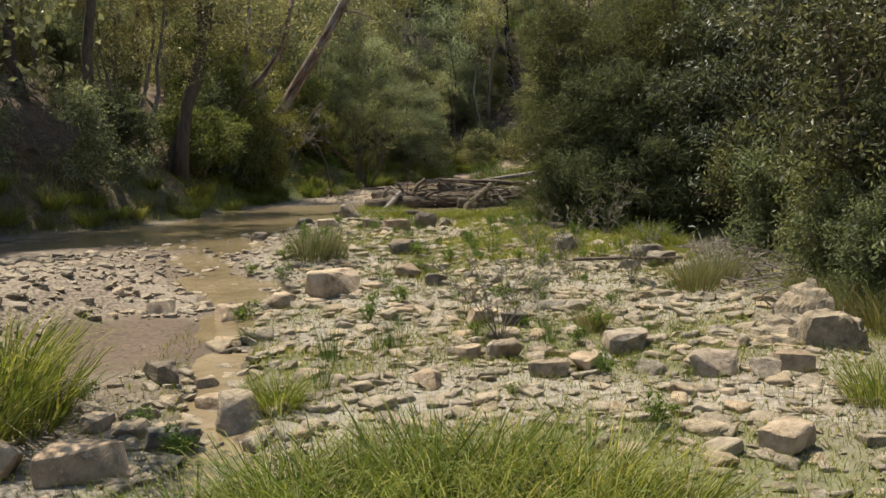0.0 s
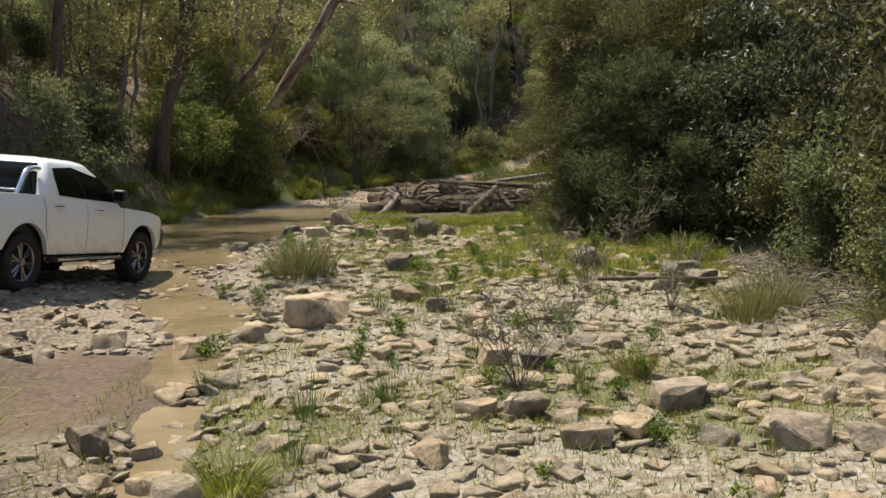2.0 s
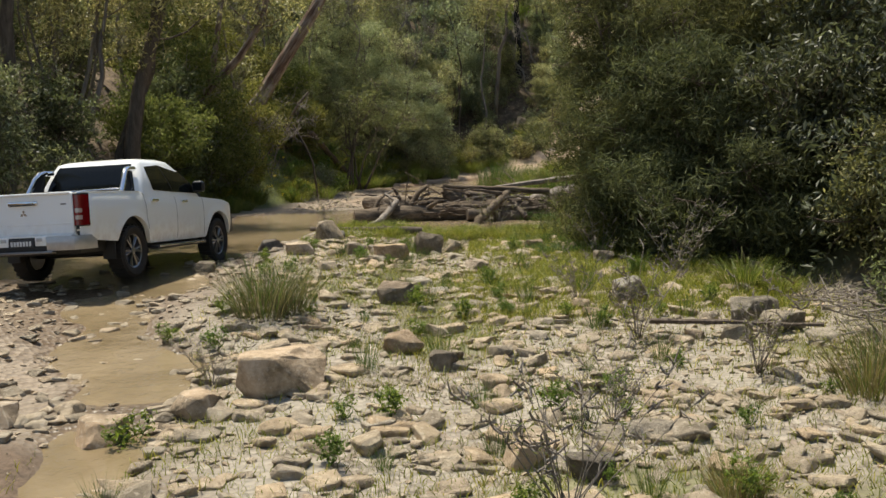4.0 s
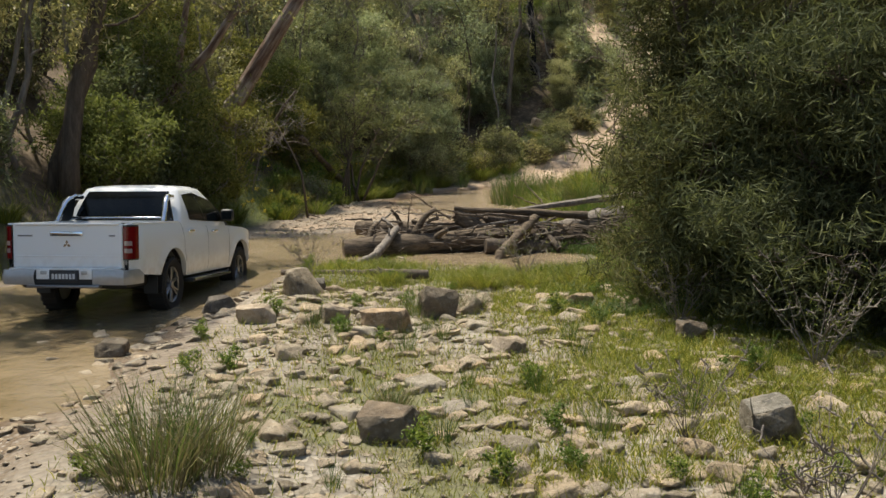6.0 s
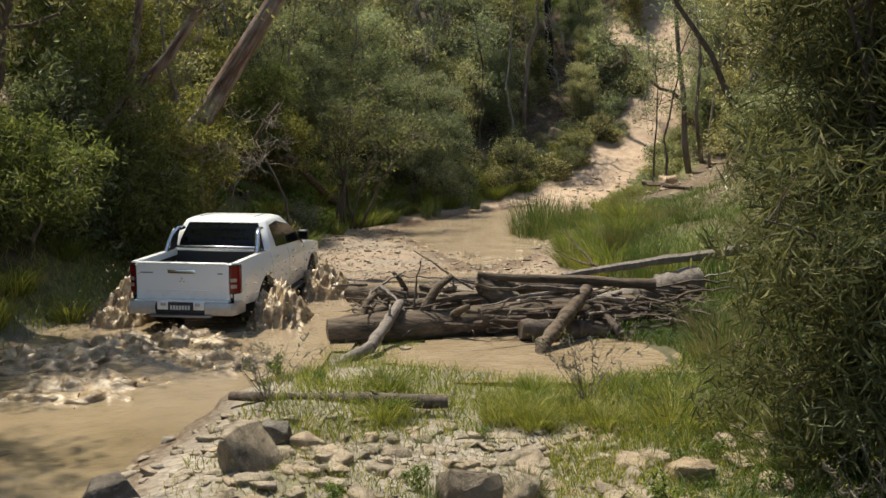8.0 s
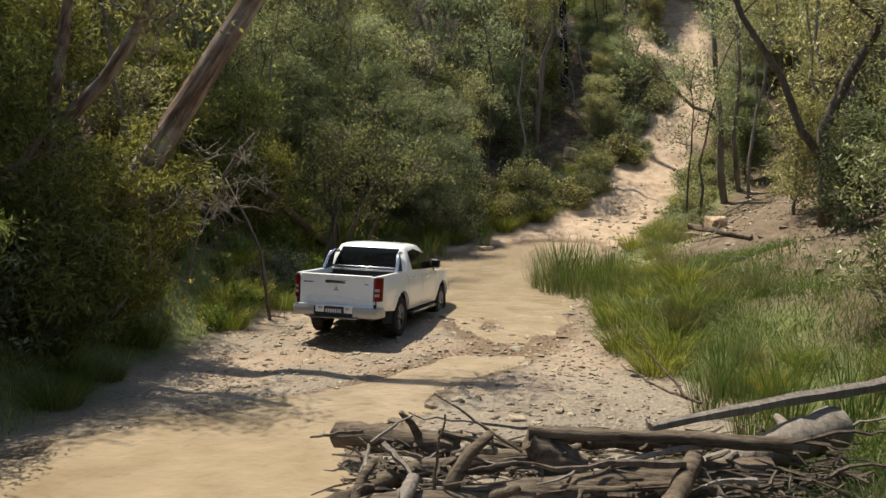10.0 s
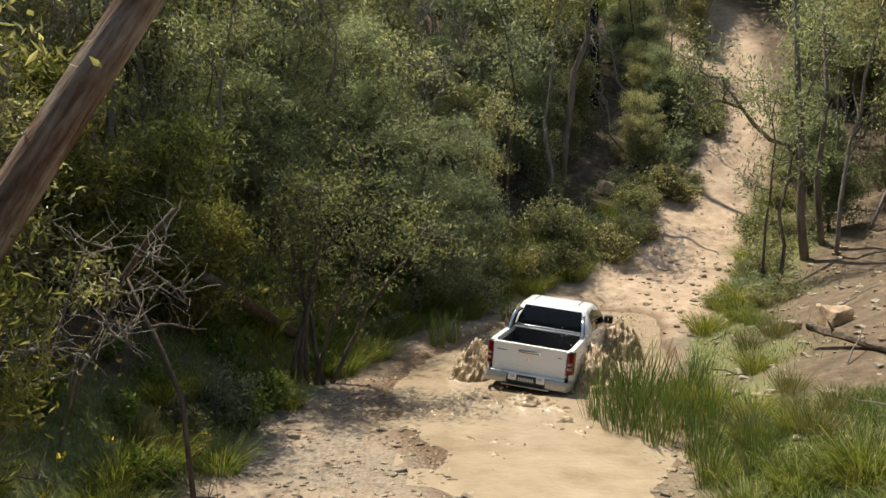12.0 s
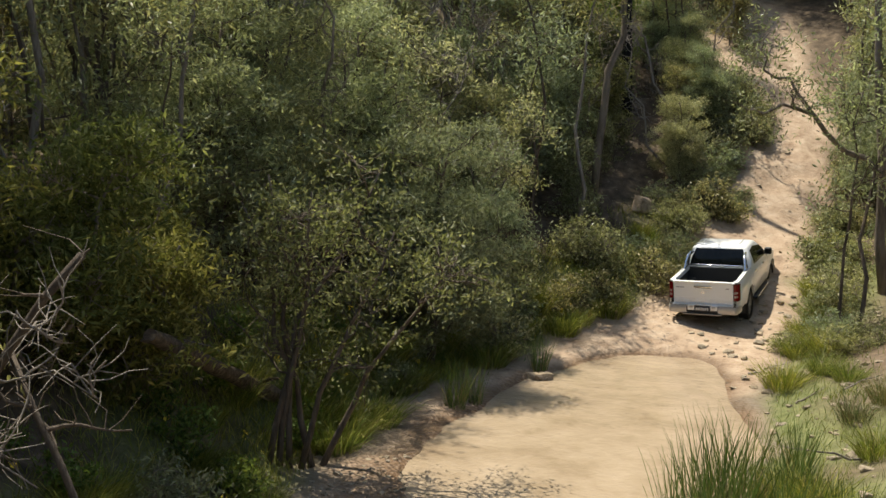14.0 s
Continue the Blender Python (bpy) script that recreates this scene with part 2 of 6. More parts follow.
GROUND = material("creek_soil", build_ground, 0.9, 0.25)
WATER = material("muddy_water", build_water, 0.07, 0.5)
SPLASH = material("churned_water", build_splash, 0.35, 0.4)
STONE = material("creek_stone", build_rock((0.18, 0.15, 0.112), (0.38, 0.322, 0.245), (0.56, 0.49, 0.39)), 0.85, 0.25)
BOULDER = material("brown_rock", build_rock((0.19, 0.15, 0.105), (0.43, 0.35, 0.265), (0.62, 0.53, 0.43)), 0.85, 0.25)
DARK_ROCK = material("grey_rock", build_rock((0.07, 0.062, 0.052), (0.17, 0.15, 0.125), (0.3, 0.27, 0.225)), 0.8, 0.3)
LEDGE_ROCK = material("bedrock", build_rock((0.09, 0.082, 0.07), (0.29, 0.258, 0.205), (0.47, 0.42, 0.35)), 0.88, 0.2)
BARK = material("gum_bark", build_bark((0.055, 0.042, 0.033), (0.17, 0.135, 0.105)), 0.9, 0.2)
PALE_BARK = material("pale_bark", build_bark((0.07, 0.055, 0.045), (0.27, 0.225, 0.185), 2.0), 0.85, 0.2)
def build_streaked(nt, b):
    """Peeling gum bark: long grey, brown and pinkish strips."""
    m = nt.nodes.new("ShaderNodeMapping")
    m.vector_type = "TEXTURE"
    m.inputs["Rotation"].default_value = (0, radians(36), 0)
    m.inputs["Scale"].default_value = (0.22, 0.22, 2.2)
    nt.links.new(coords(nt), m.inputs["Vector"])
    f = tex_noise(nt, m.outputs[0], 1.6, 6, 0.65)
    c = ramp(nt, f, ((0.3, (0.05, 0.034, 0.027)), (0.43, (0.17, 0.115, 0.088)), (0.52, (0.27, 0.225, 0.19)), (0.66, (0.42, 0.35, 0.3))))
    patches = ramp(nt, tex_noise(nt, coords(nt), 1.3, 4), ((0.42, (1, 1, 1)), (0.6, (0.68, 0.58, 0.52))))
    nt.links.new(mix(nt, 1.0, c, patches, "MULTIPLY"), b.inputs["Base Color"])
    bump(nt, b, f, 0.9, 0.06)


STREAKED_BARK = material("peeling_bark", build_streaked, 0.85, 0.2)
BURNT = material("burnt_bark", build_bark((0.008, 0.008, 0.008), (0.03, 0.028, 0.026)), 0.95, 0.1)
DRIFT = material("driftwood", build_bark((0.022, 0.016, 0.011), (0.21, 0.16, 0.115), 7.0, "x"), 0.9, 0.2)
TWIG = material("grey_twigs", build_bark((0.12, 0.1, 0.085), (0.3, 0.26, 0.22), 6.0), 0.9, 0.2)
PALE_TWIG = material("bleached_twigs", build_bark((0.14, 0.12, 0.1), (0.32, 0.28, 0.24), 6.0), 0.9, 0.2)
GUM_LEAF = leaf_material("gum_leaves", (0.12, 0.126, 0.064), (0.238, 0.24, 0.122), (0.5, 0.485, 0.31), 0.36, 0.5)
WATTLE_LEAF = leaf_material("wattle_leaves", (0.15, 0.172, 0.1), (0.285, 0.31, 0.185), (0.48, 0.505, 0.34), 0.5, 0.52)
DARK_LEAF = leaf_material("dark_leaves", (0.0897, 0.103, 0.0517), (0.172, 0.191, 0.0943), (0.31, 0.322, 0.184), 0.5, 0.5)
LIME_LEAF = leaf_material("fresh_leaves", (0.1, 0.15, 0.03), (0.15, 0.22, 0.045), (0.22, 0.28, 0.07), 0.5, 0.45)
OAK_LEAF = leaf_material("needle_leaves", (0.054, 0.062, 0.0324), (0.105, 0.113, 0.0568), (0.203, 0.205, 0.108), 0.8, 0.34, 0.08)
SAPLING_LEAF = leaf_material("sapling_leaves", (0.045, 0.052, 0.03), (0.09, 0.098, 0.056), (0.21, 0.22, 0.14), 0.45, 0.35)
OLIVE_LEAF = leaf_material("olive_sprays", (0.0825, 0.0956, 0.0281), (0.165, 0.184, 0.0581), (0.314, 0.314, 0.12), 0.7, 0.4, 0.1)
GRASS = leaf_material("green_grass", (0.085, 0.115, 0.018), (0.18, 0.22, 0.042), (0.38, 0.36, 0.11), 0.5, 0.4)
REED = leaf_material("reed_blades", (0.056, 0.096, 0.024), (0.088, 0.144, 0.036), (0.176, 0.2, 0.072), 0.5, 0.35)
DRY_GRASS = leaf_material("dry_grass", (0.139, 0.115, 0.061), (0.213, 0.184, 0.098), (0.295, 0.254, 0.148), 0.7, 0.3)
PAINT = material("white_paint", build_paint, 0.28, 0.5)
BLACK = plain("black_plastic", (0.02, 0.02, 0.02), 0.55)
RUBBER = plain("tyre_rubber", (0.03, 0.027, 0.024), 0.85, spec=0.2)
CHROME = plain("chrome", (0.75, 0.75, 0.76), 0.12, 1.0)
SATIN = plain("satin_silver", (0.46, 0.45, 0.44), 0.38, 0.5)
ALLOY = plain("alloy", (0.24, 0.24, 0.25), 0.3, 0.9)
RED_LENS = plain("red_lens", (0.15, 0.002, 0.005), 0.15, 0, 0.4, 0.25)
CLEAR_LENS = plain("clear_lens", (0.34, 0.25, 0.24), 0.1, 0, 0.6, 0.8)
TINTED = plain("tinted_glass", (0.006, 0.007, 0.007), 0.05, 0, 0.22, 0.0)
PLATE = plain("dark_plate", (0.03, 0.032, 0.04), 0.4)
BAR_WHITE = plain("plate_marks", (0.6, 0.6, 0.6), 0.5)
FLOWER = plain("yellow_petals", (0.75, 0.55, 0.04), 0.6)


# ---------- mesh helpers ----------
def mesh_data(name, verts, faces, mat, smooth=False):
    me = bpy.data.meshes.new(name)
    me.from_pydata([tuple(v) for v in verts] if not isinstance(verts, np.ndarray) else verts.tolist(), [], faces if isinstance(faces, list) else faces.tolist())
    if smooth:
        me.polygons.foreach_set("use_smooth", [True] * len(me.polygons))
    me.materials.append(mat)
    me.update()
    return me


def child(name, data, parent, label=""):
    ob = new(name, data)
    ob.parent = parent
    return tagged(ob, label)


def part(name, bm, mat, parent, label="", smooth=True):
    me = bpy.data.meshes.new(name)
    bm.to_mesh(me)
    bm.free()
    me.materials.append(mat)
    if smooth:
        me.polygons.foreach_set("use_smooth", [True] * len(me.polygons))
        me.set_sharp_from_angle(angle=radians(38))
    return child(name, me, parent, label)


def join(pieces):
    """Joins (verts, faces) pieces into one."""
    verts, faces, n = [], [], 0
    for v, f in pieces:
        verts.append(np.asarray(v, float))
        faces.extend([tuple(i + n for i in q) for q in f])
        n += len(v)
    return np.concatenate(verts), faces


def tube(points, radii, sides=7, cap=True):
    """A tapered tube along points."""
    points = np.asarray(points, float)
    verts, faces = [], []
    ref = np.array((0.31, 0.95, 0.05))
    for i, p in enumerate(points):
        d = points[min(i + 1, len(points) - 1)] - points[max(i - 1, 0)]
        d = d / (np.linalg.norm(d) + 1e-9)
        u = np.cross(d, ref)
        u = u / (np.linalg.norm(u) + 1e-9)
        w = np.cross(d, u)
        for k in range(sides):
            a = 2 * math.pi * k / sides
            verts.append(p + radii[i] * (math.cos(a) * u + math.sin(a) * w))
    for i in range(len(points) - 1):
        for k in range(sides):
            k2 = (k + 1) % sides
            faces.append((i * sides + k, i * sides + k2, (i + 1) * sides + k2, (i + 1) * sides + k))
    if cap:
        faces.append(tuple(range(sides))[::-1])
        faces.append(tuple((len(points) - 1) * sides + k for k in range(sides)))
    return np.array(verts), faces


def leaves(centres, axes, length, width, rng):
    """Diamond leaves at centres along axes."""
    n = len(centres)
    axes = axes / (np.linalg.norm(axes, axis=1, keepdims=True) + 1e-9)
    side = np.cross(axes, rng.normal(size=(n, 3)))
    side = side / (np.linalg.norm(side, axis=1, keepdims=True) + 1e-9)
    nor = np.cross(axes, side)
    ln, wd = (length * rng.uniform(0.6, 1.3, n))[:, None], (width * rng.uniform(0.7, 1.3, n))[:, None]
    bend = nor * ln * rng.uniform(-0.15, 0.15, n)[:, None]
    v = np.stack([centres - axes * ln / 2, centres + side * wd / 2 + bend, centres + axes * ln / 2, centres - side * wd / 2 + bend], 1).reshape(-1, 3)
    f = np.arange(4 * n).reshape(-1, 4)
    return v, f


def limb(start, way, length, rng, bend=0.25, lift=0.1, n=5):
    pts, d = [np.array(start, float)], np.array(way, float)
    for _ in range(n):
        d = d / np.linalg.norm(d)
        pts.append(pts[-1] + d * length / n)
        d = d + rng.normal(size=3) * bend + np.array((0, 0, lift))
    return np.array(pts)


def grow(seed, stems, limbs, twigs, per_twig, leaf, spread, first, limb_len, droop=0.5, bend=0.25, twig_len=0.7, bare=0.0, limb_lift=0.12, sides=7):
    """Wood and leaves of a tree: stems are (points, r0, r1); limbs grow from the upper part of each stem, twigs from limbs, leaves round the twigs' ends."""
    rng = np.random.RandomState(seed)
    wood, cen, axs = [], [], []
    for pts, r0, r1 in stems:
        pts = np.asarray(pts, float)
        m = len(pts)
        wood.append(tube(pts, np.linspace(r0, r1, m), sides))
        for _ in range(limbs):
            t = first + (1 - first) * rng.rand() ** 0.8
            i = min(int(t * (m - 1)), m - 2)
            at = pts[i] + (pts[i + 1] - pts[i]) * (t * (m - 1) - i)
            a = rng.uniform(0, 2 * math.pi)
            way = np.array((math.cos(a), math.sin(a), rng.uniform(0.0, 0.8)))
            ln = limb_len * rng.uniform(0.5, 1.15) * (1.15 - 0.55 * t)
            lp = limb(at, way, ln, rng, bend, limb_lift)
            r = max(r1, r0 * (1 - t)) * 0.42 + 0.008
            wood.append(tube(lp, np.linspace(r, 0.008, len(lp)), 5, False))
            for _ in range(twigs):
                u = rng.uniform(0.3, 1.0)
                j = min(int(u * (len(lp) - 1)), len(lp) - 2)
                tp = lp[j] + (lp[j + 1] - lp[j]) * (u * (len(lp) - 1) - j)
                tw = limb(tp, rng.normal(size=3) + np.array((0, 0, 0.35)), twig_len * rng.uniform(0.5, 1.2), rng, 0.3, 0.0, 3)
                wood.append(tube(tw, np.linspace(0.009, 0.004, 4), 3, False))
                if rng.rand() < bare:
                    continue
                k = int(per_twig * rng.uniform(0.5, 1.4))
                c = tw[-1] + rng.normal(size=(k, 3)) * spread * np.array((1, 1, 0.6))
                a3 = rng.normal(size=(k, 3)) + np.array((0, 0, -droop))
                cen.append(c)
                axs.append(a3)
    v, f = leaves(np.concatenate(cen), np.concatenate(axs), leaf[0], leaf[1], rng) if cen else (np.zeros((0, 3)), np.zeros((0, 4), int))
    return join(wood), (v, f)


def plant(name, built, bark, leaf_mat, label, category, at=None, group="", trunk="trunk", crown="crown"):
    """A tree or shrub: an Empty at its base with the wood and the crown."""
    root = tagged(new(name), label, category, group)
    root.empty_display_size = 0.2
    (wv, wf), (lv, lf) = built
    child(trunk, mesh_data(trunk, wv, wf, bark, True), root)
    if len(lv):
        child(crown, mesh_data(crown, lv, lf, leaf_mat), root)
    if at is not None:
        root.matrix_basis = at
    return root


def scaled(x, y, turn, size, sink=0.1, lean=0.0):
    return pose(x, y, ground_z(x, y) - sink, lean, 0, turn) @ Matrix.Scale(size, 4)


def place(ob, m):
    """A copy at m that keeps m's scale."""
    loc, rot, sc = m.decompose()
    c = copy_thing(ob, Matrix.LocRotScale(loc, rot, None))
    c.scale = [a * b for a, b in zip(ob.scale, sc)]
    return c


# ---------- ground ----------
def axis_points(lo, a, b, hi, fine, grow_by):
    mid = list(np.arange(a, b + 1e-6, fine))
    out, s, v = [], fine, b
    while v < hi:
        s *= grow_by
        v += s
        out.append(v)
    left, s, v = [], fine, a
    while v > lo:
        s *= grow_by
        v -= s
        left.append(v)
    return np.array(left[::-1] + mid + out)


def build_ground_mesh():
    xs, ys = axis_points(-260, -13, 10, 260, 0.2, 1.14), axis_points(-120, 4, 70, 420, 0.2, 1.12)
    gx, gy = np.meshgrid(xs, ys)
    x, y = gx.ravel(), gy.ravel()
    z = height(x, y)
    n, m = len(xs), len(ys)
    i = (np.arange(m - 1)[:, None] * n + np.arange(n - 1)[None, :]).ravel()
    me = mesh_data("ground", np.stack([x, y, z], 1), np.stack([i, i + 1, i + n + 1, i + n], 1), GROUND, True)
    dl, dr = left_edge(y) - x, x - right_edge(y)
    inside = (1 - step(-0.5, 0.7, dl + 0.4 * vnoise(x, y, 0.9, 11))) * (1 - step(-0.5, 0.7, dr + 0.4 * vnoise(x, y, 0.9, 12)))
    gravel = inside * (1 - step(56, 60, y)) * step(-30, 0, y)
    mid, half, deep = channel(y)
    # grass patches on the bar; the right end's green also stands for shade
    bar_green_shade = np.maximum(step(0.0, 0.55, vnoise(x, y, 1.3, 13)) * 0.75, 0.8 * step(0.2, 1.8, x + 0.8 * vnoise(x, y, 1.5, 45)) * step(19, 23, y)) * step(-3.2, -1.8, x) * (1 - step(31, 34, y))
    gravel = gravel * (1 - bar_green_shade)
    track = inside * (0.7 * step(34, 39, y) + 0.3 * step(45, 50, y)) * (1 - 0.6 * step(0.1, 0.5, vnoise(x, y, 1.1, 14)) * (1 - step(54, 58, y)))
    track = np.maximum(track, inside * 0.3 * (1 - step(-4.2, -2.6, x)) * step(8, 10, y) * (1 - step(24, 30, y)))
    bank = step(0.6, 1.6, dr) * (1 - step(7, 10, dr)) * step(38, 42, y) * (1 - step(58, 64, y))
    track = np.maximum(track * (1 - step(90, 130, y)), 0.12 * bank)
    side_path = (1 - step(0.25, 0.6, np.abs(x + 4.6 + 0.35 * np.sin(y * 0.8)))) * step(48, 49.5, y) * (1 - step(57, 59, y))
    track = np.maximum(track, 0.6 * side_path)
    grass = np.maximum(bar_green_shade, (1 - inside) * (1 - step(0.6, 3, np.maximum(dl, dr) + 1.8 * vnoise(x, y, 1.6, 15))) * step(24, 36, y) * (1 - step(62, 68, y)))
    by_water = np.maximum(1 - step(1.1, 1.7, np.abs(x - mid) / half), 1 - step(1.0, 1.4, np.hypot((x - 0.1) / 1.6, (y - 30.2) / 1.0)))
    wet = (1 - step(0.02, 0.14, z - water_level(y))) * by_water
    # wet dirt on the left flat, darkened for the shade there as well
    damp_shade = (1 - step(0.5, 1.1, np.hypot((x + 3.2) / 2.2, (y - 11.6) / 3.0) + 0.3 * vnoise(x, y, 0.6, 33))) + (1 - step(0.5, 1.1, np.hypot((x + 5.4) / 2.6, (y - 18.6) / 2.2)))
    soil = 1 - step(0.55, 1.0, np.hypot((x + 3.6) / 1.35, (y - 12.8) / 2.0) + 0.35 * vnoise(x, y, 0.5, 37))
    flat_damp_shade = 0.65 * (1 - step(-3.4, -2.2, x)) * step(7, 9, y) * (1 - step(22, 25, y)) * (0.55 + 0.45 * step(-0.5, 0.3, vnoise(x, y, 1.7, 38)))
    run_damp = 0.55 * step(31, 34, y) * (1 - step(48, 52, y)) * (0.6 + 0.4 * step(-0.4, 0.4, vnoise(x, y, 1.9, 47)))
    wet = np.clip(np.maximum(np.maximum(np.maximum(wet, flat_damp_shade), run_damp), 0.85 * damp_shade), 0, 1)
    for key, val in (("gravel", gravel * (1 - soil)), ("track", track), ("grass", grass), ("wet", wet * inside * (1 - 0.85 * soil)), ("soil", soil * inside)):
        me.attributes.new(key, "FLOAT", "POINT").data.foreach_set("value", np.asarray(val, np.float32))
    return tagged(new("ground", me), "stony creek flat, bare banks and forest floor", "ground", kind="structure")


GROUND_OB = build_ground_mesh()


def build_water_mesh():
    xs, ys = np.arange(-15, 4.01, 0.25), np.arange(6, 59.01, 0.25)
    gx, gy = np.meshgrid(xs, ys)
    x, y = gx.ravel(), gy.ravel()
    z, g = water_level(y), height(x, y)
    mid, half, deep = channel(y)
    near_bed = (np.abs(x - mid) < half * 1.3) | (np.hypot((x - 0.1) / 1.95, (y - 30.2) / 1.35) < 1) | (y > 47.5)
    low = (g < z + 0.06) & near_bed
    n = len(xs)
    faces = []
    for j in range(len(ys) - 1):
        for i in range(n - 1):
            q = (j * n + i, j * n + i + 1, (j + 1) * n + i + 1, (j + 1) * n + i)
            if any(low[k] for k in q):
                faces.append(q)
    used = sorted({k for q in faces for k in q})
    back = {k: a for a, k in enumerate(used)}
    me = mesh_data("creek_water", np.stack([x, y, z], 1)[used], [tuple(back[k] for k in q) for q in faces], WATER, True)
    return tagged(new("creek_water", me), "shallow muddy tan creek water", "water", kind="structure")


build_water_mesh()



# ---------- trees ----------
def stem(x, y, z, height_, lean=(0, 0), wobble=0.12, n=8, seed=0):
    rng = np.random.RandomState(seed)
    t = np.linspace(0, 1, n)
    p = np.stack([x + lean[0] * t ** 1.2, y + lean[1] * t ** 1.2, z + height_ * t], 1)
    p[1:, :2] += np.cumsum(rng.normal(size=(n - 1, 2)) * wobble, 0)
    return p


FOREST = "forest on the banks"
gum_a = plant("gum_tree", grow(1, [(stem(0, 0, -0.3, 11, (0.8, 0.3), 0.14, 9, 1), 0.17, 0.03)], 14, 7, 60, (0.19, 0.055), 0.23, 0.34, 2.9),
              BARK, GUM_LEAF, "slender dark-barked gum tree on the creek bank", "tree", group=FOREST)
gum_b = plant("gum_tree", grow(2, [(stem(0, 0, -0.3, 9, (-0.9, 0.4), 0.16, 9, 2), 0.13, 0.025), (stem(0.1, 0, -0.3, 7.5, (1.3, -0.4), 0.16, 8, 3), 0.1, 0.02)], 9, 7, 60, (0.19, 0.055), 0.23, 0.38, 2.4),
              PALE_BARK, GUM_LEAF, "forked gum tree with drooping olive leaves", "tree", group=FOREST)
wattle_a = plant("wattle_tree", grow(3, [(stem(0, 0, -0.3, 5.4, (0.5, 0.2), 0.14, 7, 4), 0.07, 0.02), (stem(0, 0.1, -0.3, 4.6, (-0.9, 0.1), 0.14, 7, 5), 0.06, 0.02)], 13, 9, 105, (0.15, 0.026), 0.19, 0.12, 1.9, 0.2),
                 BARK, WATTLE_LEAF, "silvery green wattle with feathery foliage", "tree", group=FOREST)
shrub_a = plant("shrub", grow(4, [(stem(0, 0, -0.2, 2.8, (0.5, 0), 0.1, 6, 6), 0.04, 0.012), (stem(0, 0, -0.2, 2.5, (-0.6, 0.4), 0.1, 6, 7), 0.035, 0.012), (stem(0, 0, -0.2, 2.2, (0.1, -0.7), 0.1, 6, 8), 0.03, 0.01)], 8, 7, 46, (0.15, 0.046), 0.18, 0.05, 1.2, 0.3),
                BARK, DARK_LEAF, "dense dark green shrub of the understorey", "shrub", group=FOREST)
shrub_b = plant("shrub", grow(5, [(stem(0, 0, -0.2, 3.4, (0.3, 0.2), 0.1, 6, 9), 0.04, 0.012), (stem(0, 0, -0.2, 2.8, (-0.5, -0.2), 0.1, 6, 10), 0.035, 0.01)], 9, 7, 46, (0.15, 0.044), 0.18, 0.08, 1.3, 0.3),
                TWIG, GUM_LEAF, "olive green shrub with grey twigs", "shrub", group=FOREST)
lime_a = plant("wattle_tree", grow(6, [(stem(0, 0, -0.2, 4.4, (0.4, 0.2), 0.1, 6, 11), 0.05, 0.015)], 15, 7, 46, (0.2, 0.06), 0.24, 0.06, 1.6, 0.3),
               BARK, LIME_LEAF, "young wattle with fresh light green leaves", "tree", group=FOREST)
dead_a = plant("dead_shrub", grow(7, [(stem(0, 0, -0.2, 2.4, (0.8, 0.2), 0.12, 6, 12), 0.03, 0.01), (stem(0, 0, -0.2, 2.0, (-0.7, -0.3), 0.12, 6, 13), 0.03, 0.01)], 10, 9, 4, (0.08, 0.03), 0.2, 0.1, 1.3, 0.2, bare=0.8),
               TWIG, DRY_GRASS, "leafless tangle of grey dead twigs", "shrub", group=FOREST)
low_a = plant("low_shrub", grow(14, [(stem(0.1 * i, 0, -0.1, h, (lx, ly), 0.05, 5, 60 + i), 0.018, 0.006) for i, (h, lx, ly) in enumerate(((1.1, 0.1, 0), (0.9, -0.5, 0.2), (0.85, 0.5, -0.3), (0.7, -0.2, -0.6), (0.6, 0.3, 0.6)))], 6, 5, 14, (0.13, 0.042), 0.13, 0.1, 0.55, 0.2, twig_len=0.35),
              TWIG, WATTLE_LEAF, "low grey-green shrub beside the track", "shrub", group=FOREST)
low_b = plant("low_shrub", grow(15, [(stem(0.1 * i, 0, -0.1, h, (lx, ly), 0.06, 5, 66 + i), 0.018, 0.006) for i, (h, lx, ly) in enumerate(((1.3, -0.2, 0.1), (1.0, 0.6, 0.1), (0.8, -0.6, -0.3), (0.7, 0.2, -0.6)))], 6, 5, 13, (0.14, 0.05), 0.14, 0.1, 0.6, 0.2, twig_len=0.4),
              BARK, GUM_LEAF, "low olive green shrub with glossy leaves", "shrub", group=FOREST)
THIN = "thin stems in the forest"
thin_a = plant("slender_gum", grow(8, [(stem(0, 0, -0.3, 7.5, (0.9, 0.2), 0.17, 11, 14), 0.06, 0.02)], 9, 5, 40, (0.16, 0.04), 0.25, 0.55, 1.5, 0.5),
               TWIG, GUM_LEAF, "thin crooked gum stem with a small crown", "tree", group=THIN)
thin_b = plant("slender_gum", grow(9, [(stem(0, 0, -0.3, 6.2, (-0.8, 0.3), 0.2, 10, 15), 0.05, 0.015), (stem(0, 0, -0.3, 5.0, (1.2, 0.1), 0.18, 9, 16), 0.04, 0.012)], 7, 5, 34, (0.16, 0.04), 0.25, 0.5, 1.3, 0.5),
               BARK, WATTLE_LEAF, "thin dark forked stem with sparse leaves", "tree", group=THIN)
thin_c = plant("dead_tree", grow(10, [(stem(0, 0, -0.3, 5.4, (1.4, 0.2), 0.2, 10, 17), 0.045, 0.01)], 12, 7, 0, (0.1, 0.03), 0.2, 0.3, 1.3, bare=1.0),
               TWIG, DRY_GRASS, "bare grey dead sapling with crooked branches", "tree", group=THIN)

